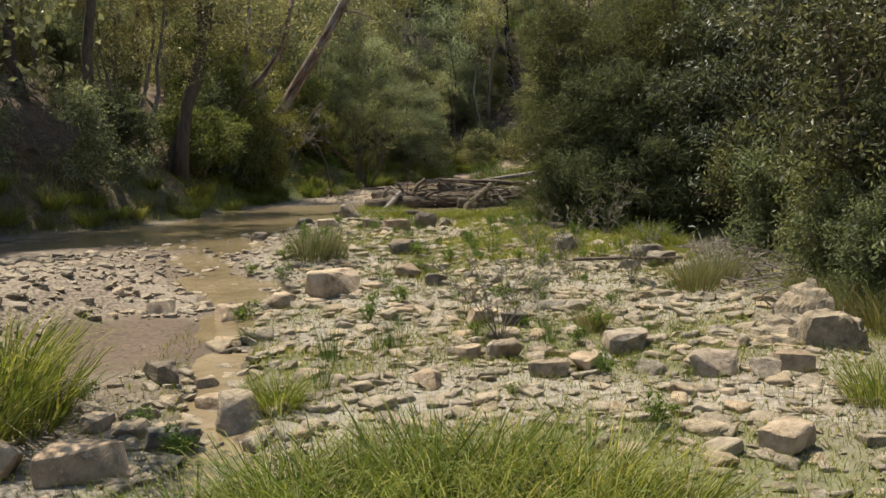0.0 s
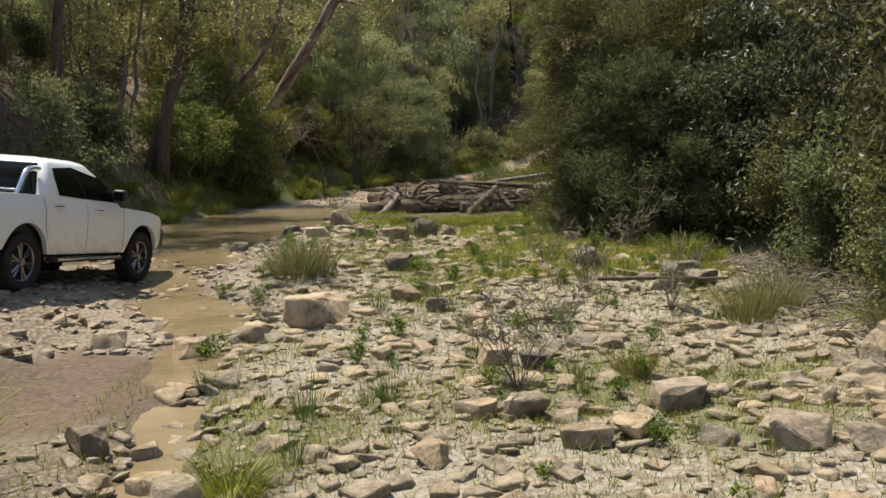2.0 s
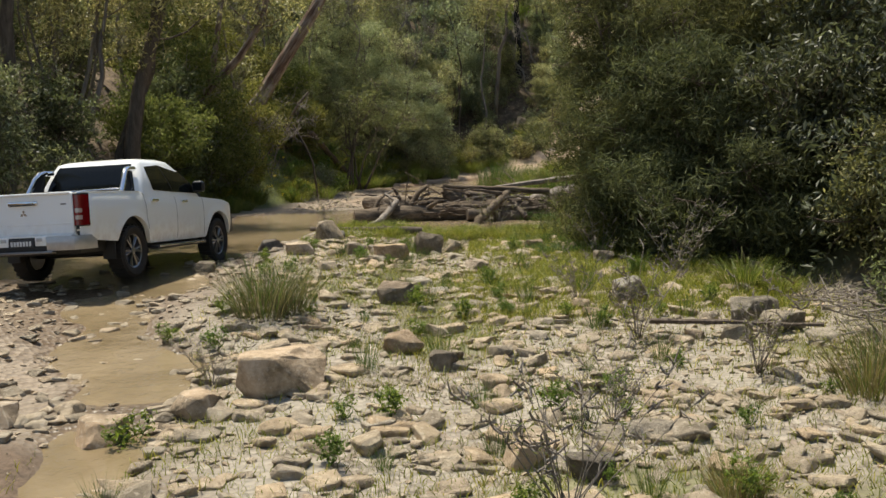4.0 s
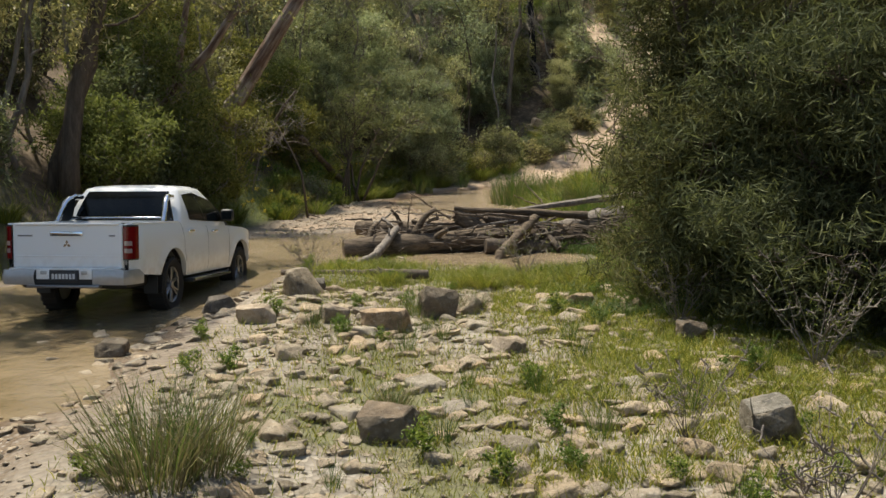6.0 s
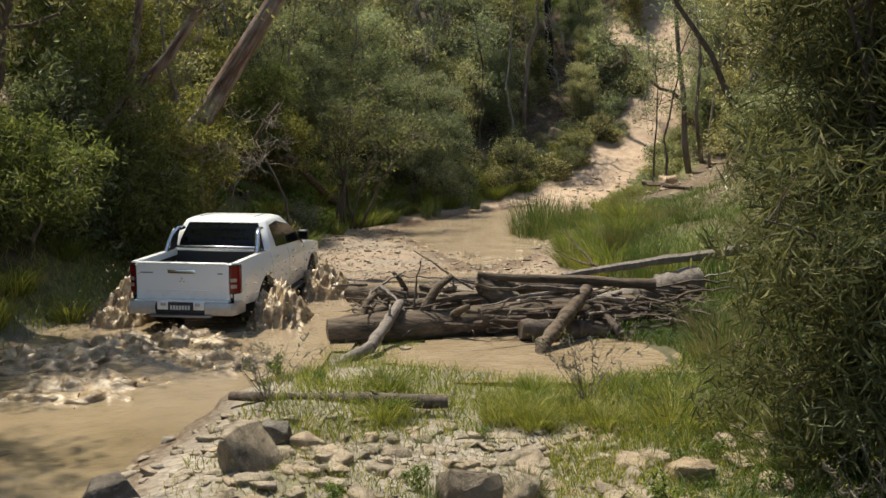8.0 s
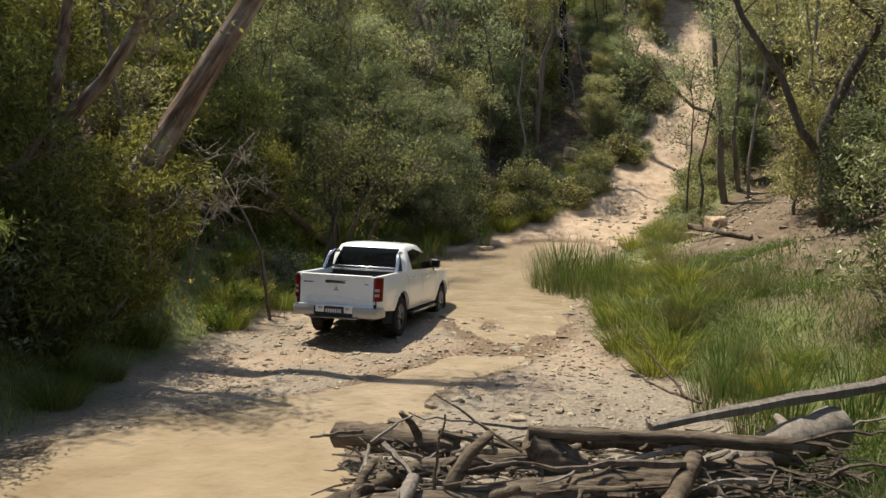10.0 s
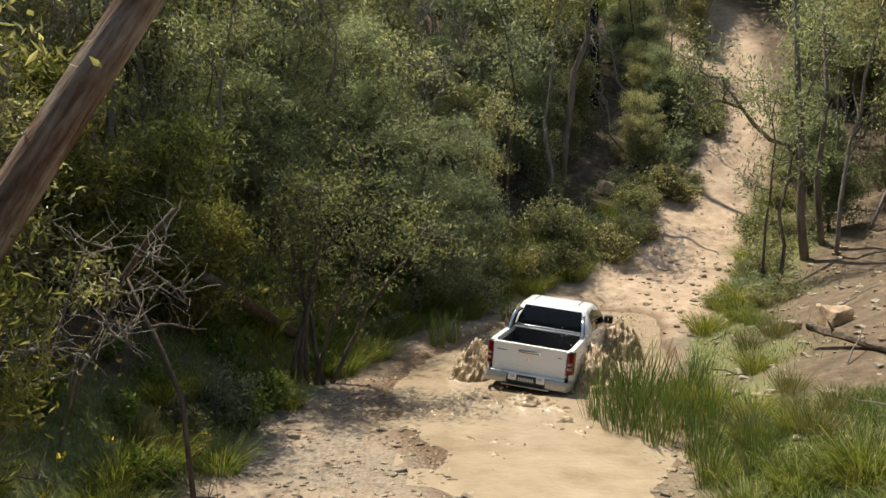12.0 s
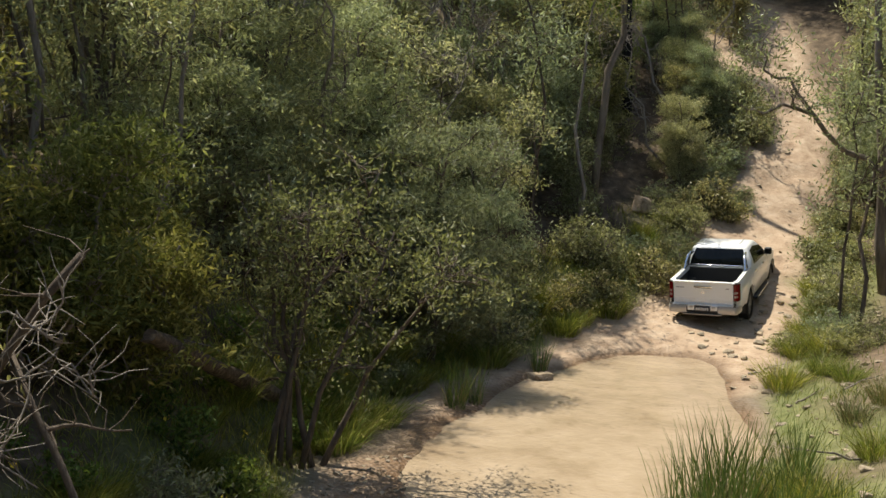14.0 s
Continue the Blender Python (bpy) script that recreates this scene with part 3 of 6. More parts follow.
PROTOS = [(gum_a, 1.0), (gum_b, 1.0), (wattle_a, 1.0), (shrub_a, 1.0), (shrub_b, 1.0), (lime_a, 1.0), (dead_a, 1.0)]
# the first of each kind takes a place in the forest too
for ob, (fx, fy) in ((low_a, (-2.0, 58.6)), (low_b, (0.4, 62.2))):
    ob.matrix_basis = Matrix.LocRotScale(*scaled(fx, fy, 40 * fx, 1.0).decompose()[:2], None)
FIRST = ((-11.5, 47.0), (-9.0, 56.5), (-7.4, 52.6), (-8.9, 35.4), (-8.6, 44.0), (-14.5, 52.0), (-7.9, 40.8))
for (ob, _), (fx, fy) in zip(PROTOS, FIRST):
    loc, rot, sc = scaled(fx, fy, 40 * fx, 1.0).decompose()
    ob.matrix_basis = Matrix.LocRotScale(loc, rot, None)

TAKEN = [(fx, fy, 1.0) for fx, fy in FIRST]


def free(x, y, r):
    return all((x - a) ** 2 + (y - b) ** 2 > (r + c) ** 2 for a, b, c in TAKEN)


def scatter_forest():
    rng = np.random.RandomState(21)
    bands = [  # x0, x1, y0, y1, tries, weights by kind, spacing, size range, least distance from the open bed
        (-26, -6, 24, 64, 300, (2.4, 2.4, 2, 4, 5, 0.7, 1.6), 0.95, (0.75, 1.2), 1.6),
        (5, 24, 10, 40, 300, (2.6, 2.6, 2, 5, 5, 0.8, 1.4), 0.8, (0.75, 1.2), 1.2),
        (4, 24, 40, 62, 150, (3, 3, 0.4, 1, 2, 0.4, 1.4), 1.1, (0.7, 1.1), 5.5),
        (-30, 7.5, 57, 84, 420, (2.0, 2.0, 4.6, 3, 3.4, 1.3, 0.8), 1.0, (0.8, 1.25), 1.5),
        (7, 34, 60, 90, 260, (3, 3, 2.0, 3, 3, 0.5, 1), 1.0, (0.8, 1.25), 1.6),
        (-22, 7, 44, 84, 560, (0, 0, 2.0, 5, 6, 1.2, 2), 0.6, (0.5, 1.1), 0.9),
        (6, 26, 60, 84, 240, (0, 0, 0.8, 4, 5, 0.6, 2), 0.7, (0.5, 1.1), 1.6),
        (6, 26, 40, 60, 120, (0, 0, 0, 4, 5, 0.3, 2), 0.8, (0.4, 0.8), 5.0),
        (-24, -6, 22, 46, 260, (0, 0, 0.5, 5, 5, 0.3, 3), 0.7, (0.6, 1.2), 1.2),
        (-44, 50, 82, 118, 420, (5, 5, 2, 2, 2, 0.4, 0.2), 1.3, (0.9, 1.5), 1.0),
        (-70, 80, 116, 170, 260, (6, 6, 1, 1, 1, 0.2, 0), 2.2, (1.2, 1.9), -40),
    ]
    for x0, x1, y0, y1, tries, weights, gap, sizes, clear in bands:
        w = np.array(weights, float) / sum(weights)
        for _ in range(tries):
            x, y = rng.uniform(x0, x1), rng.uniform(y0, y1)
            k, turn, size = rng.choice(len(PROTOS), p=w), rng.uniform(0, 360), rng.uniform(*sizes)
            d = max(float(left_edge(y)) - x, x - float(right_edge(y)))
            tall = k in (0, 1)
            if tall and 44 < y < 80 and 0 < float(left_edge(y)) - x < 8.5:
                continue
            if d < clear + (0.5 if tall else 0.0) or not free(x, y, gap * (1.3 if tall else 1.0)):
                continue
            if 38 < y < 60 and x > right_edge(y) and d < (7.5 if k in (2, 5) else 5.0):
                continue
            if 56 < y < 70 and 0 < x - float(right_edge(y)) < 2.6:
                if k not in (3, 4):
                    continue
                TAKEN.append((x, y, gap))
                place((low_a, low_b)[k % 2], scaled(x, y, turn, size))
                continue
            if 54 < y < 71 and abs(x - (-2.58 + (y - 34.7) * 0.142)) < 1.5 and k in (0, 1, 2, 5):
                continue
            if 48 < y < 67 and 0 < float(left_edge(y)) - x < 3.4:
                if k not in (3, 4, 6):
                    continue
                TAKEN.append((x, y, gap * 0.7))  # low growth along the clearing
                place((low_a, low_b)[k % 2], scaled(x, y, turn, size))
                continue
            if 39 < y < 49 and 0 < float(left_edge(y)) - x < 3.4:
                if k not in (3, 4):
                    continue
                TAKEN.append((x, y, gap))  # open grassy bank
                place((low_a, low_b)[k % 2], scaled(x, y, turn, size * 0.8))
                continue
            TAKEN.append((x, y, gap))
            place(PROTOS[k][0], scaled(x, y, turn, size))


def scatter_thin():
    """Thin stems that stand free at the forest's edge."""
    rng = np.random.RandomState(22)
    kinds = (thin_a, thin_b, thin_c)
    for ob, (x, y) in zip(kinds, ((-7.2, 58.0), (-9.4, 49.5), (-8.7, 45.6))):
        ob.matrix_basis = Matrix.LocRotScale(*scaled(x, y, 30 * x, 1.0).decompose()[:2], None)
    for n, y0, y1, lo, hi, side in ((70, 56, 76, 1.2, 12, -1), (40, 46, 58, 2.6, 9, -1), (26, 24, 44, 2.0, 7, -1), (44, 60, 78, 1.0, 9, 1), (14, 40, 56, 6, 10, 1)):
        for _ in range(n):
            y, d = rng.uniform(y0, y1), rng.uniform(lo, hi)
            x = float(left_edge(y)) - d if side < 0 else float(right_edge(y)) + d
            k, turn, size = rng.choice(3, p=(0.45, 0.3, 0.25)), rng.uniform(0, 360), rng.uniform(0.7, 1.35)
            if free(x, y, 0.1) and not (54 < y < 71 and abs(x - (-2.58 + (y - 34.7) * 0.142)) < 1.3):
                TAKEN.append((x, y, 0.2))
                place(kinds[k], scaled(x, y, turn, size))
    for x, y, turn, size in ((-5.4, 57.2, 0, 0.6), (-4.2, 59.8, 70, 0.7), (-2.6, 62.6, 130, 0.75), (-6.6, 59.4, 200, 1.0), (-4.6, 62.8, 260, 1.1), (-1.4, 65.2, 320, 0.8), (-3.2, 66.0, 20, 1.2), (-7.2, 63.2, 90, 1.3), (-8.2, 57.0, 140, 0.9)):
        TAKEN.append((x, y, 0.6))
        place(wattle_a, scaled(x, y, turn, size))
    # head-high shrubs beside the climbing track
    for _ in range(20):
        y = rng.uniform(66, 78)
        x = float(left_edge(y)) - rng.uniform(0.7, 2.2)
        place((shrub_b, wattle_a, shrub_a)[rng.choice(3, p=(0.4, 0.4, 0.2))], scaled(x, y, rng.uniform(0, 360), rng.uniform(0.45, 0.7)))
    for _ in range(6):
        y = rng.uniform(66, 78)
        x = float(right_edge(y)) + rng.uniform(0.8, 2.4)
        place((shrub_b, wattle_a)[rng.choice(2)], scaled(x, y, rng.uniform(0, 360), rng.uniform(0.5, 0.8)))
    # scrub that parts the track near the top of the climb
    for x, y, size, kind in ((7.6, 77.2, 0.7, shrub_b), (7.9, 78.8, 0.9, shrub_a), (7.4, 80.4, 1.0, wattle_a), (8.2, 81.5, 1.1, shrub_b), (7.7, 83.5, 1.2, wattle_a), (7.2, 79.0, 0.9, thin_b), (8.0, 76.4, 0.6, low_b), (5.2, 76.0, 1.0, thin_a), (5.7, 73.2, 1.0, thin_b), (5.0, 71.6, 1.1, thin_c), (9.6, 86.0, 1.4, gum_b), (6.0, 87.0, 1.4, gum_a)):
        TAKEN.append((x, y, 0.3))
        place(kind, scaled(x, y, 57 * x, size))
    # low shrubs that crowd the track
    for _ in range(84):
        y, side = rng.uniform(56, 74), rng.choice((-1, -1, 1))
        x = float(left_edge(y)) - rng.uniform(-0.9 if y > 61 else 0.1, 1.3) if side < 0 else float(right_edge(y)) + rng.uniform(0.2, 2.2)
        place((low_b, low_a)[rng.choice(2)], scaled(x, y, rng.uniform(0, 360), rng.uniform(0.5, 1.0)))


def bare_branch(name, built, n, mat, label, group=""):
    """Dead wood: the first n vertices are the stem, the rest its twigs."""
    (wv, wf), _ = built
    root = tagged(new(name), label, "dead wood", group)
    child("stem", mesh_data("stem", wv[:n], [f for f in wf if max(f) < n], mat, True), root)
    tw = child("bare_crown", mesh_data("bare_crown", wv[n:], [tuple(k - n for k in f) for f in wf if min(f) >= n], mat, True), root)
    tagged(tw, "bare grey branches", kind="stuff")


# large single trees
def big_trees():
    z = ground_z(-8.3, 38.6)
    s1 = np.array([(-8.3, 39.0, z - 0.4), (-7.65, 39.3, 2.6), (-7.0, 39.6, 3.6), (-6.3, 39.7, 4.7), (-5.24, 39.8, 6.3), (-4.4, 40.0, 7.8), (-3.6, 40.1, 9.8)])
    s2 = np.array([(-9.3, 38.3, ground_z(-9.3, 38.3) - 0.3), (-8.95, 38.3, 3.3), (-8.2, 38.3, 4.0), (-7.4, 38.3, 4.75), (-6.6, 38.3, 5.9), (-6.2, 38.3, 7.6)])
    s3 = np.array([(-8.4, 38.3, 3.85), (-8.15, 38.35, 5.0), (-7.9, 38.4, 6.5), (-7.8, 38.4, 9.0)])
    wood, leaf = grow(31, [(s1, 0.3, 0.15), (s2, 0.17, 0.08), (s3, 0.12, 0.05)], 5, 6, 50, (0.16, 0.045), 0.3, 0.72, 2.6)
    plant("gum_tree", (wood, leaf), STREAKED_BARK, GUM_LEAF, "big leaning gum with peeling pale bark and two stems", "tree")
    TAKEN.append((-8.2, 38.6, 0.8))
    x, y = -8.9, 32.4
    z = ground_z(x, y)
    s1 = np.array([(x, y, z - 0.3), (x + 0.05, y, z + 1.0), (x + 0.3, y, z + 2.4), (x + 0.9, y, z + 4.2), (x + 1.4, y, z + 6.5), (x + 1.6, y, z + 9)])
    s2 = np.array([(x - 0.5, y + 0.2, z - 0.2), (x - 0.35, y + 0.2, z + 0.8), (x + 0.1, y + 0.3, z + 2.0), (x + 0.55, y + 0.3, z + 2.9), (x + 0.75, y + 0.4, z + 5), (x + 0.6, y + 0.5, z + 8)])
    plant("gum_tree", grow(32, [(s1, 0.24, 0.1), (s2, 0.16, 0.07)], 7, 6, 50, (0.16, 0.045), 0.3, 0.6, 2.6), BARK, GUM_LEAF, "dark twin-stemmed gum leaning from the bank", "tree")
    TAKEN.append((x, y, 0.8))
    x, y = 2.6, 71.0
    z = ground_z(x, y)
    plant("burnt_trunk", grow(33, [(stem(x, y, z - 0.4, 15, (-0.5, 0), 0.03, 9, 33), 0.2, 0.13)], 3, 3, 0, (0.1, 0.03), 0.2, 0.5, 1.2, bare=1), BURNT, DARK_LEAF, "straight fire-blackened tree trunk", "tree")
    x, y = 0.95, 66.0
    z = ground_z(x, y)
    p = np.array([(x, y, z - 0.3), (x + 0.1, y, 4.4), (x + 0.25, y, 5.9), (x + 0.3, y, 6.9), (x + 0.75, y, 8.0), (x + 0.7, y, 9.0), (x + 1.1, y, 11), (x + 1.3, y, 13)])
    plant("gum_tree", grow(34, [(p, 0.14, 0.06)], 6, 6, 40, (0.16, 0.045), 0.3, 0.7, 2.0), PALE_BARK, GUM_LEAF, "thin pale crooked gum trunk", "tree")
    TAKEN.append((x, y, 0.5))
    # tree over the climbing track, with a long crooked branch
    x, y = 8.0, 60.6
    z = ground_z(x, y)
    trunk = np.array([(x, y, z - 0.3), (7.75, 60.6, 2.4), (7.7, 60.6, 4.2), (7.45, 60.6, 6.0), (7.25, 60.6, 8.4), (7.0, 60.5, 11.0)])
    trunk_2 = np.array([(x + 0.7, y + 0.5, z - 0.3), (8.3, 61, 3.5), (8.45, 61, 6.0), (8.1, 61, 9.0)])
    branch = np.array([(7.72, 60.6, 4.0), (7.2, 60.5, 4.55), (6.64, 60.4, 4.7), (6.1, 60.3, 5.15), (5.72, 60.2, 5.6), (5.3, 60.2, 5.75), (4.93, 60.2, 5.85), (4.5, 60.2, 5.6), (4.16, 60.2, 5.72)])
    fork = np.array([(5.72, 60.2, 5.6), (5.3, 60.2, 6.1), (5.05, 60.2, 6.5), (4.7, 60.2, 6.5), (4.4, 60.2, 6.7), (4.55, 60.1, 7.3)])
    plant("gum_tree", grow(35, [(trunk, 0.15, 0.07), (trunk_2, 0.11, 0.05), (branch, 0.085, 0.03), (fork, 0.05, 0.02)], 6, 6, 34, (0.16, 0.04), 0.26, 0.5, 1.5, bare=0.25), PALE_BARK, GUM_LEAF, "gum beside the track with a long crooked branch", "tree")
    TAKEN.append((x, y, 0.6))
    # leaning dead poles and their pale bare branches on the bank
    a = np.array([(-8.0, 43.5, ground_z(-8.0, 43.5) - 0.2), (-7.5, 43.5, 2.05), (-6.97, 43.5, 2.76), (-6.5, 43.5, 3.45), (-6.15, 43.5, 3.85)])
    bare_branch("dead_pole", grow(80, [(a, 0.06, 0.04)], 2, 2, 0, (0.1, 0.03), 0.2, 0.4, 0.5, bare=1), 7 * len(a), BARK, "bare dead pole leaning over the bank")
    a = np.array([(-6.9, 43.6, 2.95), (-6.58, 43.4, 2.42), (-6.3, 43.3, 1.95), (-6.0, 43.2, 1.3), (-5.8, 43.1, ground_z(-5.8, 43.1) - 0.2)])
    bare_branch("dead_pole", grow(81, [(a, 0.03, 0.04)], 4, 5, 0, (0.1, 0.03), 0.2, 0.05, 0.8, bare=1), 7 * len(a), BARK, "grey dead pole with bare twigs")
    for s, x0, y0, tip in ((82, -7.6, 43.2, (-5.9, 2.6)), (83, -7.9, 42.8, (-6.1, 3.2)), (84, -7.5, 42.6, (-6.2, 2.0))):
        z0 = ground_z(x0, y0)
        a = np.array([(x0, y0, z0 - 0.2), (x0 + 0.3, y0, z0 + 0.9), (x0 + 0.75, y0, max(z0 + 1.5, tip[1] + 0.1)), (tip[0] - 0.4, y0, tip[1] + 0.25), (tip[0], y0, tip[1])])
        bare_branch("dead_branch", grow(s, [(a, 0.018, 0.007)], 8, 5, 0, (0.1, 0.03), 0.2, 0.3, 0.8, bare=1, twig_len=0.45), 7 * len(a), PALE_TWIG, "tangled pale leafless branch", "dead branches on the bank")
    # right bank tree near the bend
    x, y = 6.9, 46.0
    z = ground_z(x, y)
    a = np.array([(x, y, z - 0.3), (x - 0.1, y, z + 1.2), (x - 0.2, y, z + 2.2), (x + 0.3, y, z + 3.4), (x + 1.2, y, z + 5), (x + 1.6, y, z + 8)])
    b2 = np.array([(x - 0.1, y, z + 1.4), (x - 0.7, y, z + 2.2), (x - 1.2, y, z + 3.4), (x - 2.2, y - 0.1, z + 4.8), (x - 2.9, y, z + 6.6), (x - 3.3, y, z + 8.4)])
    plant("gum_tree", grow(36, [(a, 0.2, 0.08), (b2, 0.11, 0.04)], 7, 6, 44, (0.15, 0.045), 0.28, 0.55, 2.0), BARK, GUM_LEAF, "dark gum with a crooked forked trunk on the bank", "tree")
    TAKEN.append((x, y, 0.8))
    # small dark multi-stemmed tree at the track's turn
    x, y = -5.6, 48.8
    z = ground_z(x, y)
    st = [(stem(x + 0.15 * i, y + 0.1 * i, z - 0.2, h, (lx, 0.3), 0.1, 7, 40 + i), 0.055, 0.015) for i, (h, lx) in enumerate(((4.6, 1.6), (4.2, 0.6), (4.4, -0.6), (3.6, 1.1), (4.0, -1.1), (3.0, 1.9)))]
    plant("small_tree", grow(37, st, 7, 6, 26, (0.11, 0.036), 0.17, 0.3, 1.3), BARK, DARK_LEAF, "small dark tree with several thin stems", "tree")
    TAKEN.append((x, y, 1.0))
    # she-oak like bushes on the flat
    for x, y, h, seed in ((2.8, 25.6, 5.4, 50), (4.7, 27.6, 5.0, 51), (5.2, 24.8, 5.4, 52), (5.6, 30.0, 5.6, 53), (4.3, 26.2, 4.6, 49), (3.7, 24.3, 2.6, 47), (4.5, 22.8, 3.2, 48)):
        z = ground_z(x, y)
        st = [(stem(x + 0.2 * i, y, z - 0.2, h * f, (lx, ly), 0.1, 7, seed * 3 + i), 0.08, 0.02) for i, (f, lx, ly) in enumerate(((1.0, -0.2, 0.1), (0.85, -1.0, 0.3), (0.8, 0.9, -0.4), (0.4, -1.1, -0.9), (0.35, 0.6, -1.2)))]
        plant("needle_bush", grow(seed, st, 14, 10, 100, (0.21, 0.019), 0.17, 0.01, 1.6, 0.25, 0.2, 0.7, limb_lift=0.02), BARK, OAK_LEAF, "large dark feathery bush on the creek flat", "bush", group="feathery bushes")
        TAKEN.append((x, y, 1.6))
    # bushes on the bank before the leaning gum
    for x, y, h, seed in ((-8.3, 37.3, 2.3, 54), (-9.6, 37.0, 4.6, 55), (-10.6, 39.8, 4.8, 57), (-8.0, 39.6, 3.0, 58), (-9.1, 34.2, 1.8, 59), (-8.4, 46.8, 3.4, 156), (-7.6, 48.2, 2.6, 157), (-9.6, 45.8, 3.8, 158)):
        z = ground_z(x, y)
        st = [(stem(x + 0.2 * i, y, z - 0.2, h * f, (lx, ly), 0.1, 7, seed * 3 + i), 0.05, 0.015) for i, (f, lx, ly) in enumerate(((1.0, 0.2, 0.1), (0.85, -0.9, 0.3), (0.8, 0.9, -0.4)))]
        plant("bank_bush", grow(seed, st, 12, 8, 64, (0.16, 0.034), 0.18, 0.05, 1.4, 0.3, 0.22, 0.5, 0.1), TWIG, OLIVE_LEAF, "olive-brown bush with grey twigs on the bank", "bush", group="bushes on the bank")
        TAKEN.append((x, y, 1.0))
    # young gum whose round leaves hang into the open
    x, y = -4.75, 10.0
    z = ground_z(x, y)
    st = [(np.array([(x, y, z - 0.2), (x + 0.05, y, z + 1.4), (x + 0.3, y, z + 2.6), (x + 0.9, y + 0.1, z + 3.6), (x + 1.3, y + 0.1, z + 4.4)]), 0.05, 0.015)]
    plant("young_gum", grow(38, st, 12, 6, 24, (0.1, 0.065), 0.2, 0.62, 0.9, 0.3), BARK, GUM_LEAF, "young gum with round pale leaves", "tree")
    TAKEN.append((x, y, 0.6))
    # leafy saplings at the edge of the flat
    for x, y, h, seed in ((6.8, 17.5, 5.5, 60), (6.1, 20.5, 4.6, 61), (7.4, 14.2, 5.0, 62), (6.2, 23.3, 5.0, 63), (6.3, 15.6, 3.6, 64), (6.9, 19.2, 4.4, 65), (7.6, 16.0, 5.6, 66), (5.6, 22.0, 2.6, 67)):
        z = ground_z(x, y)
        st = [(stem(x + 0.2 * i, y, z - 0.2, h * f, (lx, ly), 0.1, 8, seed * 3 + i), 0.06, 0.02) for i, (f, lx, ly) in enumerate(((1.0, -0.4, 0.1), (0.8, 0.9, 0.3)))]
        plant("sapling", grow(seed, st, 15, 8, 40, (0.15, 0.05), 0.19, 0.04, 1.5, 0.6), BARK, SAPLING_LEAF, "leafy sapling crowding the creek flat", "tree", group="saplings by the flat")
        TAKEN.append((x, y, 0.8))


big_trees()
TAKEN.append((-4.6, 52.6, 2.0))  # grassy clearing
# tall gums up the bank that shade the creek
for x, y, turn, s, kind in ((-10.8, 29.2, 20, 1.1, gum_a), (-12.6, 26.0, 80, 1.15, gum_a), (-13.2, 31.2, 200, 1.2, gum_a), (-14.2, 28.2, 310, 1.2, gum_a), (-15.0, 23.6, 10, 1.2, gum_a),
                            (-17.0, 29.6, 50, 1.3, gum_a), (-11.6, 23.4, 100, 1.0, gum_a), (-16.4, 34.2, 170, 1.2, gum_b), (-13.6, 41.6, 30, 1.1, gum_a), (-9.9, 31.4, 220, 0.7, gum_b)):
    TAKEN.append((x, y, 0.9))
    place(kind, scaled(x, y, turn, s))
# sparse crowns before the climb and feathery wattles over the clearing
for x, y, turn, s, kind in ((6.4, 58.4, 200, 1.2, thin_b), (-3.5, 54.8, 0, 0.95, wattle_a), (-5.3, 56.6, 90, 1.1, wattle_a), (-2.6, 57.2, 180, 0.8, wattle_a), (-6.6, 54.2, 30, 1.0, wattle_a), (-4.9, 55.2, 60, 0.8, low_a), (-4.2, 53.4, 0, 0.6, low_a)):
    TAKEN.append((x, y, 0.6))
    place(kind, scaled(x, y, turn, s))
# undergrowth that darkens the banks beside the flat, then gums out of view
for x, y, turn, s, kind in ((5.5, 15.0, 0, 0.5, shrub_a), (5.9, 16.6, 70, 0.62, shrub_a), (5.6, 18.4, 130, 0.6, shrub_a), (6.3, 13.4, 200, 0.7, shrub_a), (6.6, 15.2, 260, 0.8, shrub_a), (5.7, 20.0, 300, 0.7, shrub_a), (6.5, 18.0, 20, 0.85, shrub_a), (6.0, 21.8, 80, 0.7, shrub_a), (7.4, 12.0, 120, 0.8, shrub_a), (5.2, 23.4, 10, 0.7, shrub_a), (4.5, 23.8, 40, 0.6, shrub_a),
                            (-9.7, 27.4, 50, 0.8, shrub_b), (-9.6, 29.6, 160, 0.8, shrub_a), (-11.8, 24.2, 210, 1.0, shrub_a), (-12.6, 22.6, 250, 0.9, shrub_b), (-13.4, 24.9, 330, 1.1, shrub_a), (5.7, 13.9, 20, 0.5, shrub_a),
                            # unseen gums, added so that the vehicle has trees to reflect
                            (-13.6, 21.4, 40, 1.1, gum_a), (-15.6, 20.6, 140, 1.2, gum_a), (-16.0, 17.5, 240, 1.1, gum_b), (-15.2, 13.0, 20, 1.0, gum_a), (-14.5, 8.0, 80, 1.1, gum_b),
                            (8.5, 9.0, 30, 1.0, gum_a), (8.0, 5.0, 100, 1.0, gum_b), (9.5, 13.5, 10, 1.1, gum_a)):
    TAKEN.append((x, y, 0.5))
    place(kind, scaled(x, y, turn, s))
scatter_thin()
scatter_forest()



# ---------- the utility vehicle ----------
WHEEL_R, BASE = 0.387, 3.0


def grid_mesh(rows):
    """Faces over a grid of points, row by row."""
    rows = [list(r) for r in rows]
    n, m = len(rows[0]), len(rows)
    verts = [p for r in rows for p in r]
    faces = [(j * n + i, j * n + i + 1, (j + 1) * n + i + 1, (j + 1) * n + i) for j in range(m - 1) for i in range(n - 1)]
    return verts, faces


